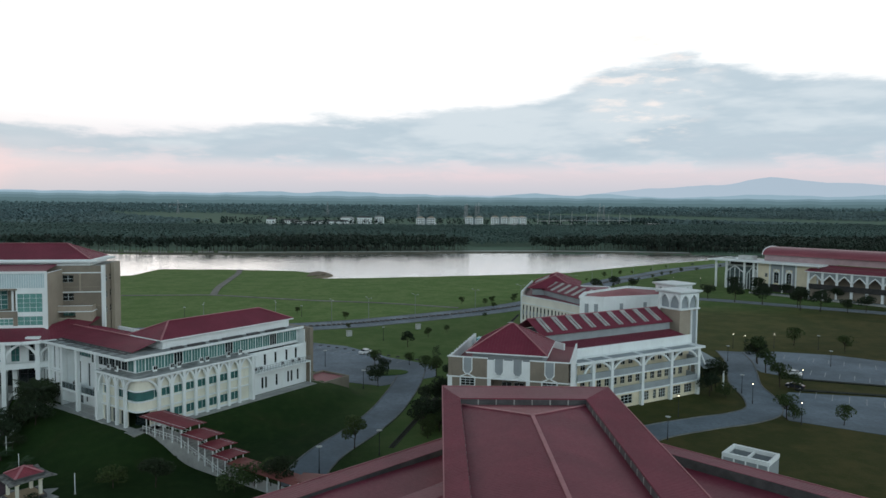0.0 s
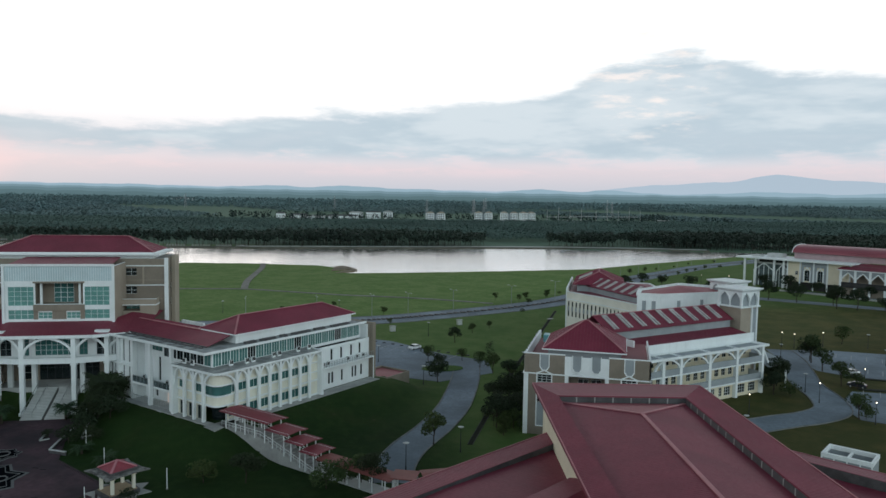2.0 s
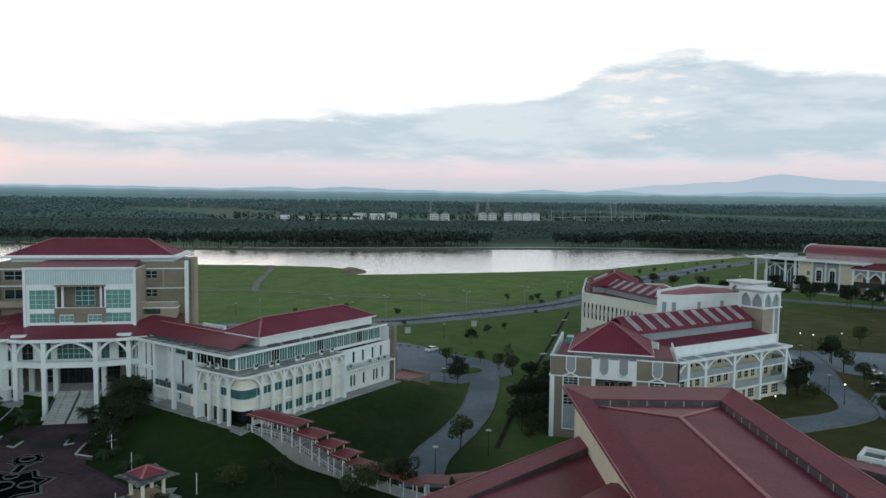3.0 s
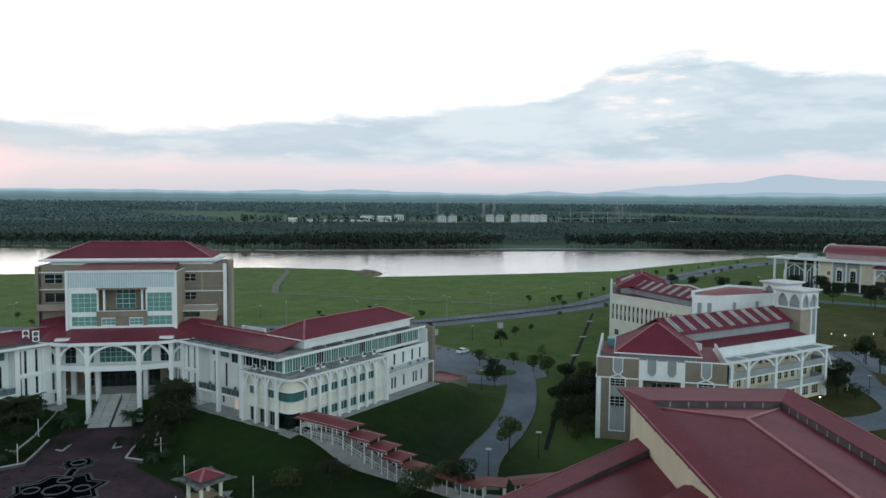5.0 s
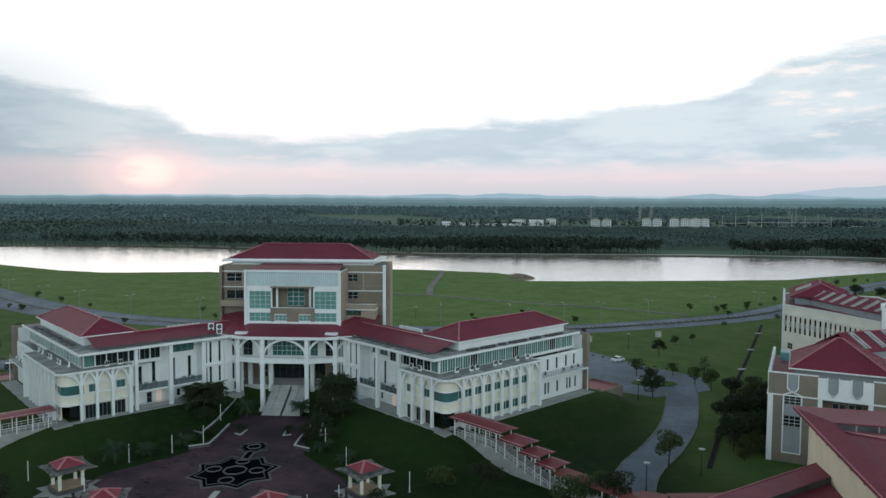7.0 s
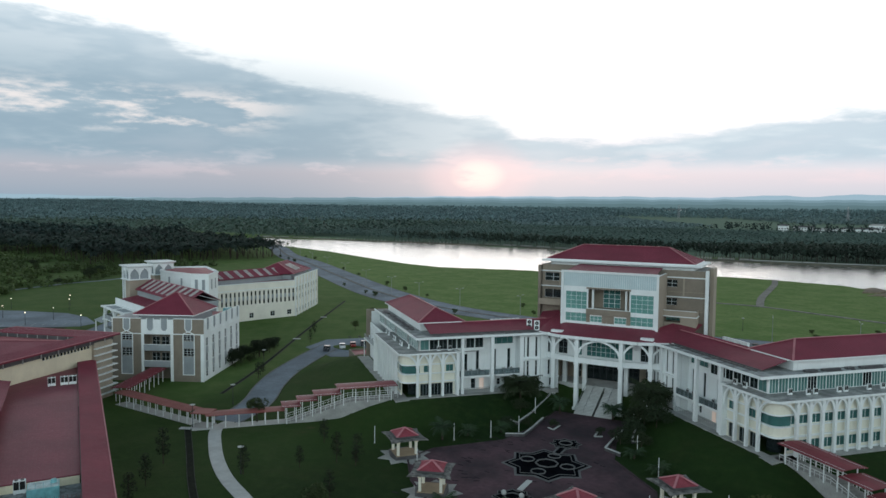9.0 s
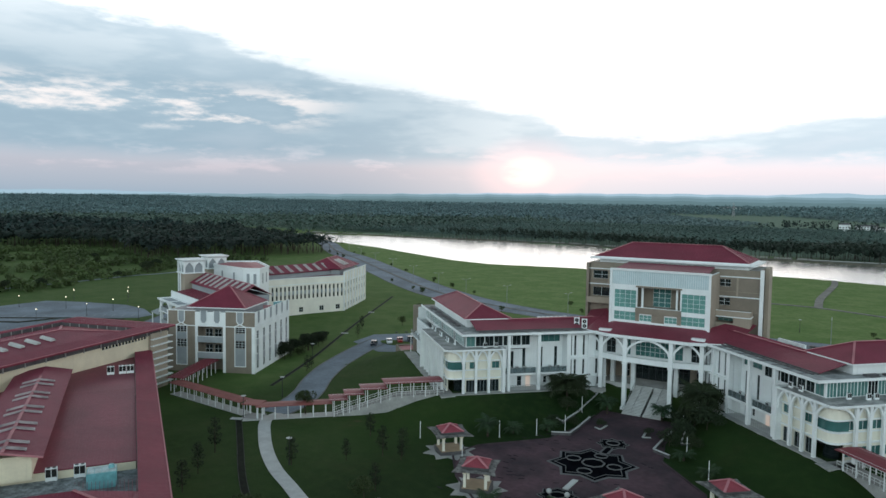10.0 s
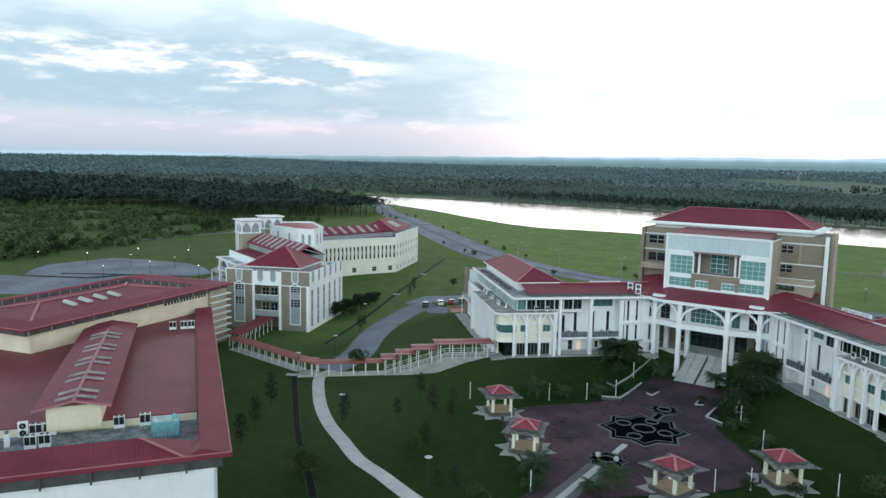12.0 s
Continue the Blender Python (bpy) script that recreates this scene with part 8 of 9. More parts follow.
for k, (a, b, wd, h) in enumerate(((-12, 1290, 16, 15), (60, 1400, 60, 6), (118, 1440, 70, 7), (150, 1470, 30, 14), (190, 1475, 34, 15), (225, 1480, 22, 16), (20, 1460, 40, 8), (330, 1420, 40, 6), (-500, 3000, 90, 10))):
    ob = thing("school_building", place(a, b, 0, -10 + 5 * (k % 4)), "pale low school building with a light roof", "building", "school buildings beyond the lake")
    part("wall", boxes((-wd / 2, wd / 2, -6, 6, -1, h)), WHITE, ob)
    bm = bmesh.new()
    planes, _ = hip_planes(-wd / 2 - 1, wd / 2 + 1, -7, 7, h, h + 3, 6.5)
    for pl in planes:
        sheet(bm, pl, 0.2)
    part("roof", bm, CONCRETE if k % 2 else SOFFIT, ob)
    pane = mesh_of("window", boxes((-1.2, 1.2, -0.25, 0.02, 0, 1.7)), DARK)
    for i in range(max(2, int(wd / 5))):
        for f in range(max(1, int(h / 4))):
            part("window", pane, None, ob, "", Matrix.Translation((-wd / 2 + 2.5 + 5 * i, -6.0, 1.4 + 3.6 * f)))


def pylon(h=45):
    ob = thing("pylon", Matrix(), "tall grey lattice power pylon", "pylon", "power pylons beyond the lake")
    bm = bmesh.new()
    for sx in (-1, 1):
        for sy in (-1, 1):
            beam(bm, (sx * 4, sy * 4, -1), (sx * 0.9, sy * 0.9, h * 0.62), 0.5, 0.5)
            beam(bm, (sx * 0.9, sy * 0.9, h * 0.62), (sx * 0.4, sy * 0.4, h), 0.4, 0.4)
    for k in range(6):
        z0, z1 = h * 0.62 * k / 6, h * 0.62 * (k + 1) / 6
        w0, w1 = 4 - 3.1 * k / 6, 4 - 3.1 * (k + 1) / 6
        for s in (-1, 1):
            beam(bm, (-w0, s * w0, z0), (w1, s * w1, z1), 0.3, 0.3)
            beam(bm, (s * w0, -w0, z0), (s * w1, w1, z1), 0.3, 0.3)
    part("lattice", bm, STEEL, ob)
    bm = bmesh.new()
    for z, wd in ((0.68, 8), (0.8, 6.5), (0.92, 5)):
        beam(bm, (-wd, 0, h * z), (wd, 0, h * z), 0.4, 0.5)
    part("crossarm", bm, STEEL, ob)
    return ob


PY = pylon()
PY.matrix_world = place(530, 1900, 0, 20)
for a, b in ((480, 1700), (560, 1905), (640, 2200), (330, 1560), (860, 1650), (-350, 2200), (1000, 2000), (120, 2100)):
    copy_thing(PY, place(a, b, 0, 20))
ob = thing("substation", place(640, 1290), "electrical substation with thin gantry poles and low sheds", "substation")
for i in range(9):
    x = -90 + 26 * i + (8 if i > 3 else 0)
    bm = bmesh.new()
    tube(bm, x, 0, -1, 34 if i % 2 else 29, 0.6, 0.4, 6)
    part("gantry_pole", bm, PALE_CONC, ob)
part("gantry_beam", boxes((-40, 120, -0.4, 0.4, 15, 15.8), (-90, -20, 5, 5.8, 13, 13.8)), PALE_CONC, ob)
part("shed", boxes((-60, 40, -8, 4, -1, 6), (60, 150, -10, 0, -1, 5), (160, 190, -12, 0, -1, 9)), PALE_CONC, ob)

# distant hills and last line of woods: glowing strips, haze painted in
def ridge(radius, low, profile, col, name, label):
    m = glow_surface(name + "_haze", col, 1.0)
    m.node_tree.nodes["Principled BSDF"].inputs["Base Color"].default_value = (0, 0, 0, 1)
    bm = bmesh.new()
    row = []
    for i in range(361):
        az = -80 + 190 * i / 360
        x, y = -radius * math.sin(radians(az)), radius * math.cos(radians(az))
        row.append((bm.verts.new((x, y, low)), bm.verts.new((x, y, profile(az)))))
    for p, q in zip(row, row[1:]):
        bm.faces.new((p[0], q[0], q[1], p[1]))
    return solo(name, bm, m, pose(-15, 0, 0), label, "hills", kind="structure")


def bumps(rows, base):
    def f(az):
        z = base + 1.6 * math.sin(az * 1.7) + 1.0 * math.sin(az * 4.3 + 1)
        for c_, wd, h in rows:
            z += h * math.exp(-((az - c_) / wd) ** 2)
        return z + 0.9 * math.sin(az * 9.1) + 0.6 * math.sin(az * 23.0 + 2)
    return f


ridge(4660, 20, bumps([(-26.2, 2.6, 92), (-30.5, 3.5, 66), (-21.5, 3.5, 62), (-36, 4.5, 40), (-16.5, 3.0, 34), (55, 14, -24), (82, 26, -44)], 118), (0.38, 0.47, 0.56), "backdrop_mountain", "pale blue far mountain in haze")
ridge(4600, 20, bumps([(7, 3.0, 26), (13, 2.5, 20), (-8.5, 2.0, 24), (-14, 2.4, 22), (-26, 4, 20), (-35, 3, 25), (1.5, 3, 12), (70, 8, 20), (24, 6, 10), (57, 13, -12), (82, 26, -44)], 108), (0.26, 0.38, 0.46), "backdrop_hills", "low hills along the horizon in painted blue haze")
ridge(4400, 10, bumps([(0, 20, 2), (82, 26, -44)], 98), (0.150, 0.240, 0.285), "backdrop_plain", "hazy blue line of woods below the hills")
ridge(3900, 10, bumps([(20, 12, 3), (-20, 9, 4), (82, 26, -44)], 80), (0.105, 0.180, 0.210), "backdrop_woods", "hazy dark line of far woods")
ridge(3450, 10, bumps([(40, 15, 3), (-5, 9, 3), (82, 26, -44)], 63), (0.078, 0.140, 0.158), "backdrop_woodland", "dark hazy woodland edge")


# ---- plants ----
def leaf_cloud(bm, rng, centre, radius, n, size, squash=0.75):
    """n leaf clumps, each a small bent pair of faces, scattered through a ball."""
    for _ in range(n):
        d = Vector((rng.gauss(0, 1), rng.gauss(0, 1), rng.gauss(0, 1))).normalized()
        p = Vector(centre) + Vector((d.x, d.y, d.z * squash)) * radius * rng.uniform(0.55, 1.0) ** 0.6
        q = Euler((rng.uniform(-1.0, 1.0), rng.uniform(-1.0, 1.0), rng.uniform(0, 6.3))).to_matrix()
        s = size * rng.uniform(0.6, 1.3)
        v = [bm.verts.new(p + q @ Vector(c)) for c in ((-s, 0, -0.25 * s), (0, -0.5 * s, 0.1 * s), (s, 0, -0.25 * s), (0, 0.55 * s, 0.12 * s))]
        bm.faces.new((v[0], v[1], v[3]))
        bm.faces.new((v[1], v[2], v[3]))


def broad_tree(seed, tall, spread, leaf, label, n=520, size=0.34, group="young trees"):
    rng = random.Random(seed)
    ob = thing("tree", Matrix(), label, "tree", group)
    bm = bmesh.new()
    limbs = []
    top = Vector((rng.uniform(-0.2, 0.2), rng.uniform(-0.2, 0.2), tall * 0.55))
    for a, b, r0, r1 in ((Vector((0, 0, -0.4)), top, 0.035 * tall, 0.02 * tall),):
        seg = [a.lerp(b, k / 4) + Vector((rng.uniform(-0.06, 0.06), rng.uniform(-0.06, 0.06), 0)) * tall * 0.2 for k in range(5)]
        for k in range(4):
            beam(bm, seg[k], seg[k + 1], r0 + (r1 - r0) * k / 4, r0 + (r1 - r0) * k / 4)
    for k in range(7):
        az = k * 2.4 + rng.uniform(-0.4, 0.4)
        start = Vector((0, 0, 0)).lerp(top, rng.uniform(0.5, 1.0))
        tip = start + Vector((math.cos(az) * spread * rng.uniform(0.45, 0.8), math.sin(az) * spread * rng.uniform(0.45, 0.8), tall * rng.uniform(0.12, 0.36)))
        beam(bm, start, tip, 0.012 * tall, 0.012 * tall)
        limbs.append(tip)
    part("trunk", bm, BARK, ob)
    bm = bmesh.new()
    for tip in limbs:
        leaf_cloud(bm, rng, tip, spread * rng.uniform(0.36, 0.62), int(n / 4), size * 0.6)
    leaf_cloud(bm, rng, top + Vector((0, 0, tall * 0.25)), spread * 0.62, int(n / 2), size * 0.6)
    part("crown", bm, leaf, ob)
    return ob


def slender_tree(seed, tall, spread, label):
    """Narrow tree: a straight stem, short rising limbs and small leaf clumps that thin out towards the tip."""
    rng = random.Random(seed)
    ob = thing("tree", Matrix(), label, "tree", "narrow trees")
    bm = bmesh.new()
    beam(bm, (0, 0, -0.4), (0.05, 0.03, tall * 0.5), 0.11, 0.11)
    beam(bm, (0.05, 0.03, tall * 0.5), (0, 0, tall * 0.92), 0.06, 0.06)
    crown = bmesh.new()
    for k in range(15):
        f = k / 14
        z = tall * (0.26 + 0.70 * f)
        r = spread * (0.45 + 0.75 * math.sin(math.pi * min(1, 0.15 + 0.85 * f))) * rng.uniform(0.5, 1.0)
        az = k * 2.4 + rng.uniform(-0.5, 0.5)
        tip = (math.cos(az) * r * 0.7, math.sin(az) * r * 0.7, z + 0.25)
        beam(bm, (0, 0, z - 0.2), tip, 0.04, 0.04)
        leaf_cloud(crown, rng, tip, 0.30 * spread + 0.22, 34, 0.16)
    part("trunk", bm, BARK, ob)
    part("crown", crown, LEAF_DARK, ob)
    return ob


def frond(bm, az, lift, length, rng, droop=1.0, leaflets=9, wide=0.2):
    """A feathered palm frond that arches out and down, made of narrow leaflets along its rib."""
    pts = []
    for k in range(leaflets + 1):
        s = k / leaflets
        r = length * s * (1 - 0.12 * s)
        z = lift * length * s - droop * length * 0.55 * s * s
        pts.append(Vector((math.cos(az) * r, math.sin(az) * r, z)))
    side = Vector((-math.sin(az), math.cos(az), 0))
    for k in range(leaflets):
        a, b = pts[k], pts[k + 1]
        w_ = wide * length * (0.4 + 1.2 * math.sin(math.pi * min(0.95, (k + 0.6) / leaflets)))
        for sg in (-1, 1):
            tip = (a + b) / 2 + (b - a) * 0.9 + side * sg * w_ - Vector((0, 0, 0.35 * w_))
            v = [bm.verts.new(p) for p in (a, b, tip)]
            bm.faces.new(v)


def palm(seed, tall, length, label, n=30, leaflets=10, group="palms of the court", leaf=None):
    rng = random.Random(seed)
    ob = thing("palm", Matrix(), label, "palm", group)
    bm = bmesh.new()
    for k in range(5):
        tube(bm, 0.03 * k * tall * 0.1, 0, tall * k / 5 - (0.3 if k == 0 else 0), tall * (k + 1) / 5 + 0.02, 0.24 - 0.015 * k, 0.20 - 0.015 * k, 8)
    part("trunk", bm, BARK, ob)
    bm = bmesh.new()
    for k in range(n):
        frond(bm, k * 2.39996 + rng.uniform(-0.2, 0.2), rng.uniform(0.15, 1.0), length * rng.uniform(0.8, 1.1), rng, rng.uniform(0.8, 1.2), leaflets)
    bmesh.ops.transform(bm, matrix=Matrix.Translation((0, 0, tall)), verts=bm.verts)
    part("crown", bm, leaf or PALM, ob)
    return ob


rng = random.Random(11)
KINDS = [broad_tree(1, 5.2, 2.0, LEAF, "young broadleaf tree with a thin open crown"), broad_tree(2, 4.4, 1.7, LEAF, "young broadleaf tree with a thin open crown"),
         broad_tree(3, 7.5, 3.2, LEAF_DARK, "full dark broadleaf tree", 900, 0.42), broad_tree(4, 6.4, 3.6, LEAF_DARK, "wide dark broadleaf tree", 900, 0.42), broad_tree(5, 3.2, 2.0, LEAF, "low leafy shrub on the lawn", 420, 0.3),
         slender_tree(6, 4.6, 0.95, "slender upright young tree on the lawn"), slender_tree(7, 6.2, 1.5, "tall narrow dark tree"), broad_tree(8, 3.2, 2.0, LEAF_DARK, "low dark shrub beside the entrance steps", 420, 0.3)]
used = set()


def plant(kind, a, b, scale=1.0, z=None):
    o = KINDS[kind]
    zz = float(height(a, b)) if z is None else z
    m = CAMPUS @ pose(a, b, zz - 0.05, 0, 0, rng.uniform(0, 360))
    s = scale * rng.uniform(0.9, 1.12)
    if kind not in used:
        used.add(kind)
        o.matrix_world, k = m, o
    else:
        k = copy_thing(o, m)
    k.scale = (s, s, s * rng.uniform(0.92, 1.1))


# lawns, verges and car parks
for kind, a, b, s in ((0, 72.9, -34.4, 1.1), (3, 81.2, 8.5, 0.8), (0, 82.5, 29.5, 0.9), (2, 84.0, 22.0, 0.6), (2, 95, 55, 0.6), (4, 59.0, -49.4, 1.1), (4, 53.6, -50.6, 1.3), (3, 41.6, -46.7, 0.75), (4, 35.2, -45.9, 1.2), (2, 60.5, -51.5, 0.7), (4, 56.5, -48.8, 1.1),
                      (5, -40.4, -69.1, 1.0), (5, -30.5, -57.5, 0.9), (6, -27.6, -55.6, 0.85), (5, -34.3, -62.5, 0.8), (4, -22.6, -72.4, 0.9), (5, -38.5, -50.6, 0.9), (5, -22.6, -69.8, 0.8), (4, -31.5, -87.4, 1.2), (4, -29.3, -86.4, 1.0), (5, -10.8, -78.7, 0.8), (5, -13, -79.6, 0.7), (4, -6.5, -79.5, 0.8), (5, -26.8, -57.2, 0.7), (0, -57.5, -47.5, 1.0), (5, -46, -86, 1.1), (5, -55.2, -72.3, 1.2), (5, -50, -80, 1.0),
                      (3, 160, -8, 1.1), (2, 163, -5, 0.95), (3, 157, -12, 0.8), (4, 160, -14, 1.2), (0, 162.9, -31.4, 1.1), (0, 171.9, -36.8, 0.9), (0, 179, -7.4, 1.2), (0, 181, -10.2, 0.9), (0, 185.4, 7.0, 1.2), (0, 189.6, 16.6, 1.4), (3, 190.5, 18.5, 0.8), (0, 218.6, 39.3, 1.3), (0, 227.4, 27.5, 1.0), (4, 164.4, -31.5, 0.9)):
    plant(kind, a, b, s)
# thicket between the service road and the right-hand block, and its twin
for sgn, cnt in ((1, 60), (-1, 20)):
    for i in range(cnt):
        f = i / (cnt - 1)
        if sgn > 0:
            plant(rng.choice((2, 3, 4, 4, 0, 6)), 84 + 19 * f + rng.uniform(-1.5, 7.5), -31 + 46 * f + rng.uniform(-3, 3), rng.uniform(0.5, 0.85))
        else:
            plant(rng.choice((2, 3, 3, 4, 6)), -(96.5 + 6 * f + rng.uniform(-1.5, 2.0)), -17 + 26 * f + rng.uniform(-2, 2), rng.uniform(0.4, 0.75))
for kind, a, b, s in ((0, 95, 22, 1.0), (6, 99, 27, 0.9), (0, 92, 30, 0.7), (0, 97, 16, 1.1), (6, -100, 22, 0.6), (5, -108, 34, 0.9), (5, -84, -17, 0.7), (5, -82.3, -20.5, 0.8)):
    plant(kind, a, b, s)
# both sides of the entrance steps
for kind, a, b, s in ((7, 9.6, -12.6, 1.0), (7, 12.6, -12.8, 1.3), (7, 9.8, -16.4, 1.2), (7, 12.0, -17.0, 1.3), (7, 14.5, -18.5, 1.2), (7, 11.0, -21.5, 1.1), (7, 9.4, -25.0, 0.9), (7, 13.4, -26.0, 1.0), (7, -12.4, -19.5, 1.0), (7, -13.4, -11.0, 1.0), (7, -9.2, -23.5, 0.6), (7, -12.4, -26.5, 0.8), (7, -4.7, -21.2, 0.5), (7, 4.7, -21.2, 0.5), (7, 25.6, -51.4, 0.6), (7, 20.0, -53.5, 0.5)):
    plant(kind, a, b, s)
# young trees along the boulevard and the meadow path
line = smooth_line(BOULEVARD, 6)
for i in range(6, len(line) - 4, 2):
    p, d = line[i], (line[i + 1] - line[i]).normalized()
    n = Vector((-d.y, d.x))
    for off in (11.5, -11.0):
        if rng.random() < 0.6:
            q = p + n * (off + rng.uniform(-1, 1.5)) + d * rng.uniform(-5, 5)
            plant(rng.choice((0, 1, 1, 0, 4)), q.x, q.y, rng.uniform(0.4, 0.75))
for a, b in ((143, 131), (146, 145), (157, 150), (132, 146), (160, 156), (60, 128), (40, 122), (-70, 128), (-40, 130), (-95, 60), (-106, 70), (-118, 84), (-101, 48), (-88, 58), (104, 70), (112, 78)):
    plant(rng.choice((0, 1)), a, b, rng.uniform(0.5, 0.8))
# before the vaulted hall
for a, b, s in ((262, 137, 1.2), (270, 128, 1.3), (280, 117, 1.1), (275, 109, 1.35), (281, 104, 1.2), (290, 99, 0.9), (300, 100, 1.1), (307, 92, 1.0), (256, 150, 1.0), (290, 180, 1.0), (296, 168, 1.2), (303, 156, 0.9), (250, 165, 1.0), (244, 175, 1.0), (318, 138, 0.8), (238, 158, 0.8), (236, 190, 0.9), (230, 200, 1.0), (215, 190, 0.8), (320, 86, 0.8), (330, 100, 0.9)):
    plant(rng.choice((2, 3)), a, b, s)
# shrub field on the far left
for i in range(70):
    b = rng.uniform(-60, 130)
    a = float(np.interp(b, (-32, 9, 44, 101, 150), (-270, -282, -298, -318, -335))) - abs(rng.gauss(0, 60))
    plant(rng.choice((0, 1, 4, 4, 3)), a, b, rng.uniform(0.6, 1.1))

PALMS = [palm(21, 2.6, 2.7, "feathery date palm in the court"), palm(22, 1.1, 2.2, "young feathery palm in the court", 24), palm(23, 2.6, 5.0, "large dense dark palm beside the entrance steps", 90, 12, leaf=LEAF_DARK)]
for k, pts in ((0, [(-20.4, -38.4), (4.4, -10.7), (5.7, -65.1), (-4.3, -68.8), (-6.6, -11.6)]), (1, [(-17.3, -34.0), (-12.5, -28.9), (13.2, -30.4), (18.4, -35.8), (-3.2, -71.0), (3.6, -67.5), (-5.4, -66.5)]), (2, [(-14.4, -14.5), (11.6, -8.0)])):
    a, b = pts[0]
    PALMS[k].matrix_world = CAMPUS @ pose(a, b, float(height(a, b)))
    for a, b in pts[1:]:
        copy_thing(PALMS[k], CAMPUS @ pose(a, b, float(height(a, b)), 0, 0, rng.uniform(0, 360)))


# ---- plantations and woods: past counting ----
def raw_mesh(name, verts, tris, mat, label, category):
    me = bpy.data.meshes.new(name)
    v = np.asarray(verts, np.float32)
    f = np.asarray(tris, np.int32)
    me.vertices.add(len(v))
    me.vertices.foreach_set("co", v.ravel())
    me.loops.add(f.size)
    me.loops.foreach_set("vertex_index", f.ravel())
    me.polygons.add(len(f))
    me.polygons.foreach_set("loop_start", np.arange(0, f.size, 3, dtype=np.int32))
    me.update()
    me.validate()
    me.materials.append(mat)
    ob = new(name, me)
    ob.matrix_world = CAMPUS
    return tagged(ob, label, category, kind="stuff")


nr = np.random.RandomState(5)


def palm_template(seed, fronds, leaf, trunk=True):
    """Triangles of one plantation palm: unit crown radius, crown at height 0; the trunk hangs below."""
    r = random.Random(seed)
    bm = bmesh.new()
    for k in range(fronds):
        frond(bm, k * 2.39996 + r.uniform(-0.2, 0.2), r.uniform(0.0, 0.95), r.uniform(0.85, 1.1), r, r.uniform(0.8, 1.2), leaf, 0.2)
    bm.verts.ensure_lookup_table()
    bm.verts.index_update()
    v = np.array([x.co[:] for x in bm.verts])
    f = np.array([[x.index for x in fc.verts] for fc in bm.faces])
    bm.free()
    return v, f


def clump_template(seed, n):
    r = random.Random(seed)
    bm = bmesh.new()
    leaf_cloud(bm, r, (0, 0, 0), 0.75, int(n * 0.6), 0.34, 0.9)
    leaf_cloud(bm, r, (0.25, 0.1, 0.45), 0.5, int(n * 0.2), 0.3, 0.9)
    leaf_cloud(bm, r, (-0.3, -0.2, -0.4), 0.6, int(n * 0.2), 0.34, 0.9)
    bm.verts.ensure_lookup_table()
    bm.verts.index_update()
    v = np.array([x.co[:] for x in bm.verts])
    f = np.array([[x.index for x in fc.verts] for fc in bm.faces])
    bm.free()
    return v, f


def scatter(name, pts, radius, tall, templates, mat, label, category, trunk=0.0, jitter=0.25):
    V, F, off = [], [], 0
    TV, TF, toff = [], [], 0
    hz = height(pts[:, 0], pts[:, 1])
    for (a, b), z in zip(pts, hz):
        v, f = templates[nr.randint(len(templates))]
        s = radius * nr.uniform(1 - jitter, 1 + jitter)
        h = tall * nr.uniform(0.85, 1.15)
        ang = nr.uniform(0, 6.28)
        c_, s_ = math.cos(ang), math.sin(ang)
        w_ = np.stack([(v[:, 0] * c_ - v[:, 1] * s_) * s + a, (v[:, 0] * s_ + v[:, 1] * c_) * s + b, v[:, 2] * s + z + h], 1)
        V.append(w_)
        F.append(f + off)
        off += len(v)
        if trunk:
            t_ = np.array([[a - trunk, b, z - 0.5], [a + trunk, b - trunk, z - 0.5], [a + trunk, b + trunk, z - 0.5], [a, b, z + h]])
            TV.append(t_)
            TF.append(np.array([[0, 1, 3], [1, 2, 3], [2, 0, 3]]) + toff)
            toff += 4
    ob = raw_mesh(name, np.concatenate(V), np.concatenate(F), mat, label, category)
    if trunk:
        me = raw_mesh(name + "_trunks", np.concatenate(TV), np.concatenate(TF), BARK, "bare trunks of the " + label, category)
    return ob


def spread(a0, a1, b0, b1, gap, keep=None, jit=0.35):
    A, B = np.meshgrid(np.arange(a0, a1, gap), np.arange(b0, b1, gap))
    p = np.stack([A.ravel(), B.ravel()], 1) + nr.uniform(-jit, jit, (A.size, 2)) * gap
    sd = lake_depth(p[:, 0], p[:, 1])
    ok = sd > 9
    if keep is not None:
        ok &= keep(p[:, 0], p[:, 1])
    return p[ok]


def in_view(a, b):
    """Only the sector that the clip ever looks into."""
    ang = np.degrees(np.arctan2(-(a - 50), b + 155))
    return (ang > -47) & (ang < 92)


P1 = [palm_template(s, 22, 5) for s in (1, 2, 3)]
P2 = [palm_template(s, 14, 3) for s in (4, 5, 6)]
C1 = [clump_template(s, 46) for s in (7, 8, 9)]
P3 = [palm_template(s, 9, 2) for s in (14, 15, 16)]
C3 = [clump_template(s, 14) for s in (17, 18)]
C2 = [clump_template(s, 20) for s in (10, 11)]
north = lambda a, b: b > 500 + np.where(a < -100, (-100 - a) * 0.28, 0)
# tall dark belt on the far shore
scatter("shore_woods", spread(-640, 1000, 498, 600, 8.0, lambda a, b: in_view(a, b) & north(a, b) & (b < 560 + np.maximum(0, -100 - a) * 0.25 + 30 * np.sin(a / 60)) & ((a < 150) | (np.sin(a / 23.0) > -0.1) | (a > 380))), 5.2, 10.0, C1, SHORE_LEAF, "dark belt of trees on the far shore", "woods", 0.22)
scatter("lakeside_woods", spread(400, 1000, 330, 520, 10, lambda a, b: in_view(a, b) & (b > 760 - a * 0.72)), 5.2, 10.0, C1, SHORE_LEAF, "dark trees behind the vaulted hall", "woods", 0.25)
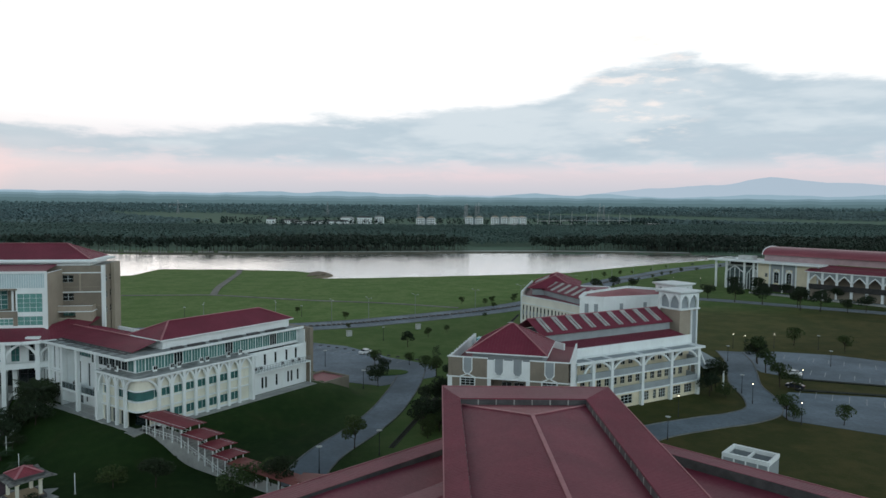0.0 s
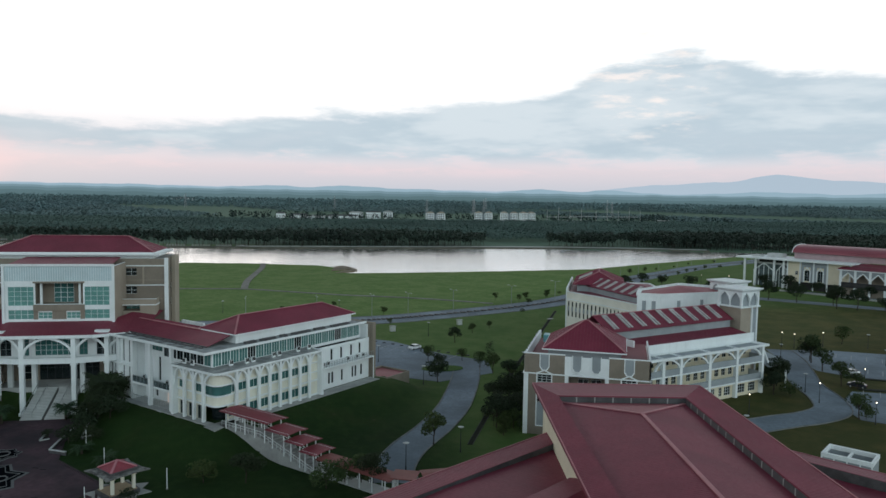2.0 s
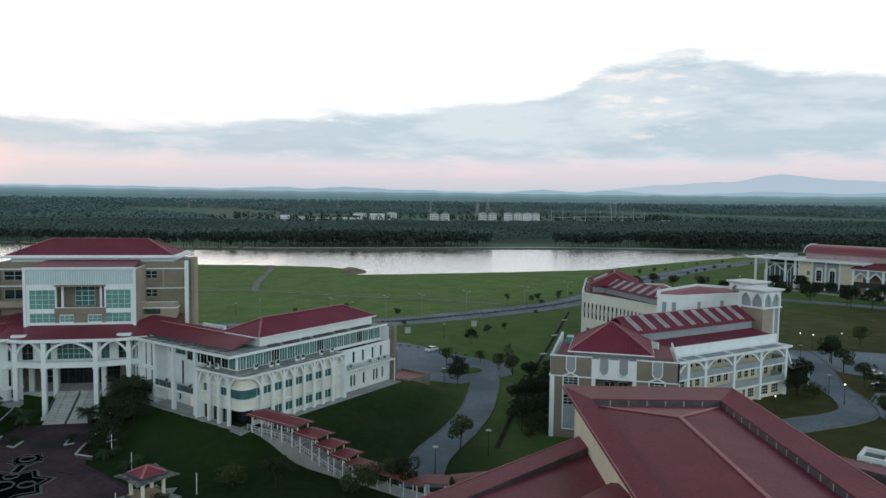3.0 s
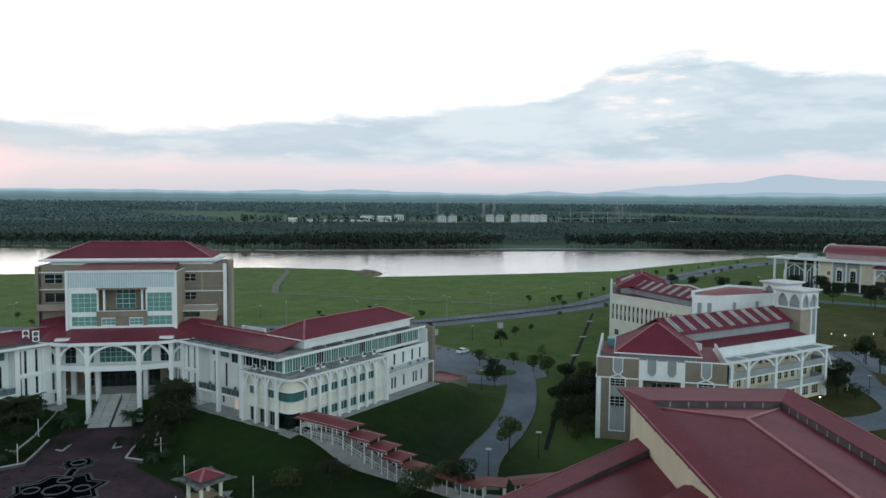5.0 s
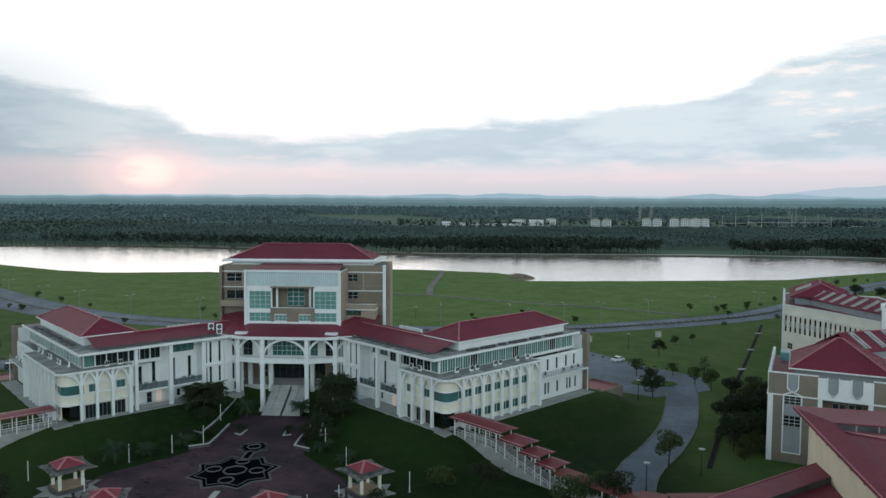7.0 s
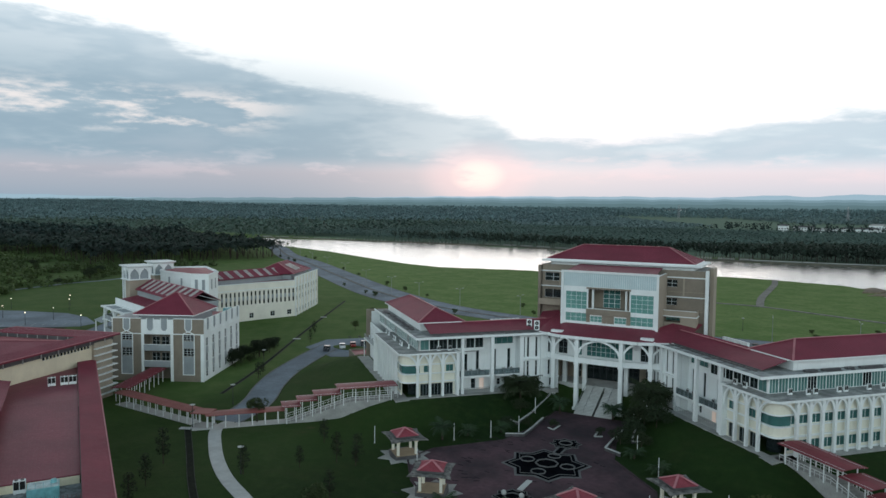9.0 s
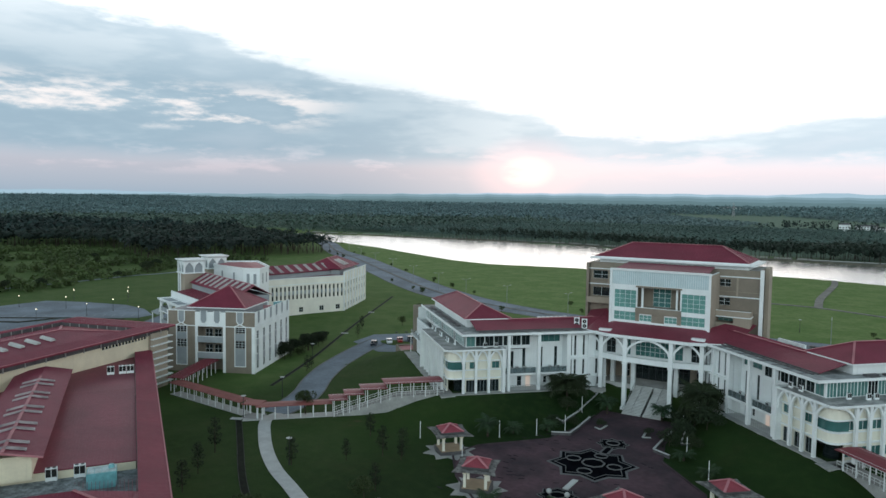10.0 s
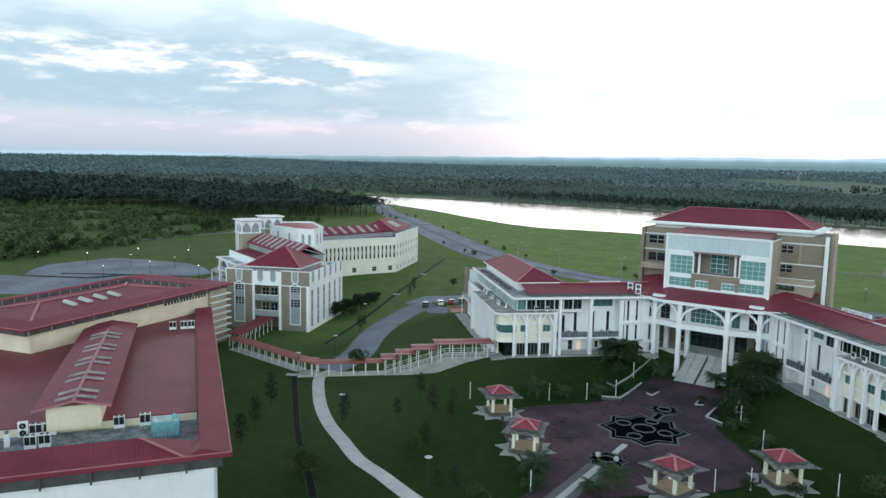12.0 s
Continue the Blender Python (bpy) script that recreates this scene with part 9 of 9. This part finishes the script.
# oil palms in rows
scatter("palm_plantation", spread(-900, 1300, 590, 1250, 11.5, lambda a, b: in_view(a, b) & north(a, b), 0.12), 5.4, 6.5, P2, FOREST, "oil palm plantation in even rows", "plantation")
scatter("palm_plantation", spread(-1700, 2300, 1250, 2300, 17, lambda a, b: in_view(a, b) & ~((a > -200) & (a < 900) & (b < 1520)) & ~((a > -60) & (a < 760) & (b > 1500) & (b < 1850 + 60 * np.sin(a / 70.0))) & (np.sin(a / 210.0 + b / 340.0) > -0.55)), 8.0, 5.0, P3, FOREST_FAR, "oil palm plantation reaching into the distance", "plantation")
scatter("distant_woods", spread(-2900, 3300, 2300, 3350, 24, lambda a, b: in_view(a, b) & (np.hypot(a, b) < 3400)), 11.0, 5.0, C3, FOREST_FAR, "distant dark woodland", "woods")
scatter("park_trees", spread(-140, 1000, 1180, 1620, 30, lambda a, b: in_view(a, b) & (np.sin(a / 37.0) * np.cos(b / 51.0) > -0.05) & ~((a > 240) & (a < 560) & (b < 1350))), 7.5, 9.0, C2, WOODS, "trees among the far houses", "woods", 0.3)
# rough bushes of the uncut field
edge = lambda a, b: b > np.interp(a, [-900, -619, -579, -520, -398, -382, -365, -354, -340], [40, 108, 163, 207, 154, 194, 238, 300, 420])
field = lambda a, b: in_view(a, b) & ~edge(a, b) & (a < np.interp(b, [-60, -32, -14, 9, 44, 101, 150], [-264, -270, -277, -282, -298, -318, -332])) & (np.sin(a / 13.0) + np.sin(b / 10.0 + a / 19.0) > -0.7)
scatter("bushes", spread(-640, -262, -110, 210, 6.4, field, 0.7), 2.7, 1.2, C1, BUSH, "rough bushes on the uncut field", "bushes", 0.0, 0.55)
# tall palm grove left of the campus
grove = lambda a, b: in_view(a, b) & edge(a, b) & (a < -341) & (b < 300 + np.maximum(0, -338 - a) * 0.45)
scatter("palm_grove", spread(-640, -300, 60, 470, 9.0, grove), 5.6, 11.5, [*P1, *C1[:1]], WOODS, "tall palm grove behind the shrub field", "grove", 0.3)
scatter("palm_grove", spread(-1500, -600, -100, 1500, 17, lambda a, b: in_view(a, b) & edge(a, b) & (b < 430)), 9.0, 11.0, [*P2, *C1], WOODS, "deep palm grove on the left", "grove")
west = spread(-3400, -560, 400, 2400, 18, lambda a, b: in_view(a, b) & ((b > 560) | (a < -720)))
# the deeper part takes the leaf colour with more haze painted in
deep = np.hypot(west[:, 0], west[:, 1]) > 1500
scatter("western_woods", west[~deep], 8.8, 8.5, [*P3, *C3], FOREST, "unbroken plantation on the western side", "plantation")
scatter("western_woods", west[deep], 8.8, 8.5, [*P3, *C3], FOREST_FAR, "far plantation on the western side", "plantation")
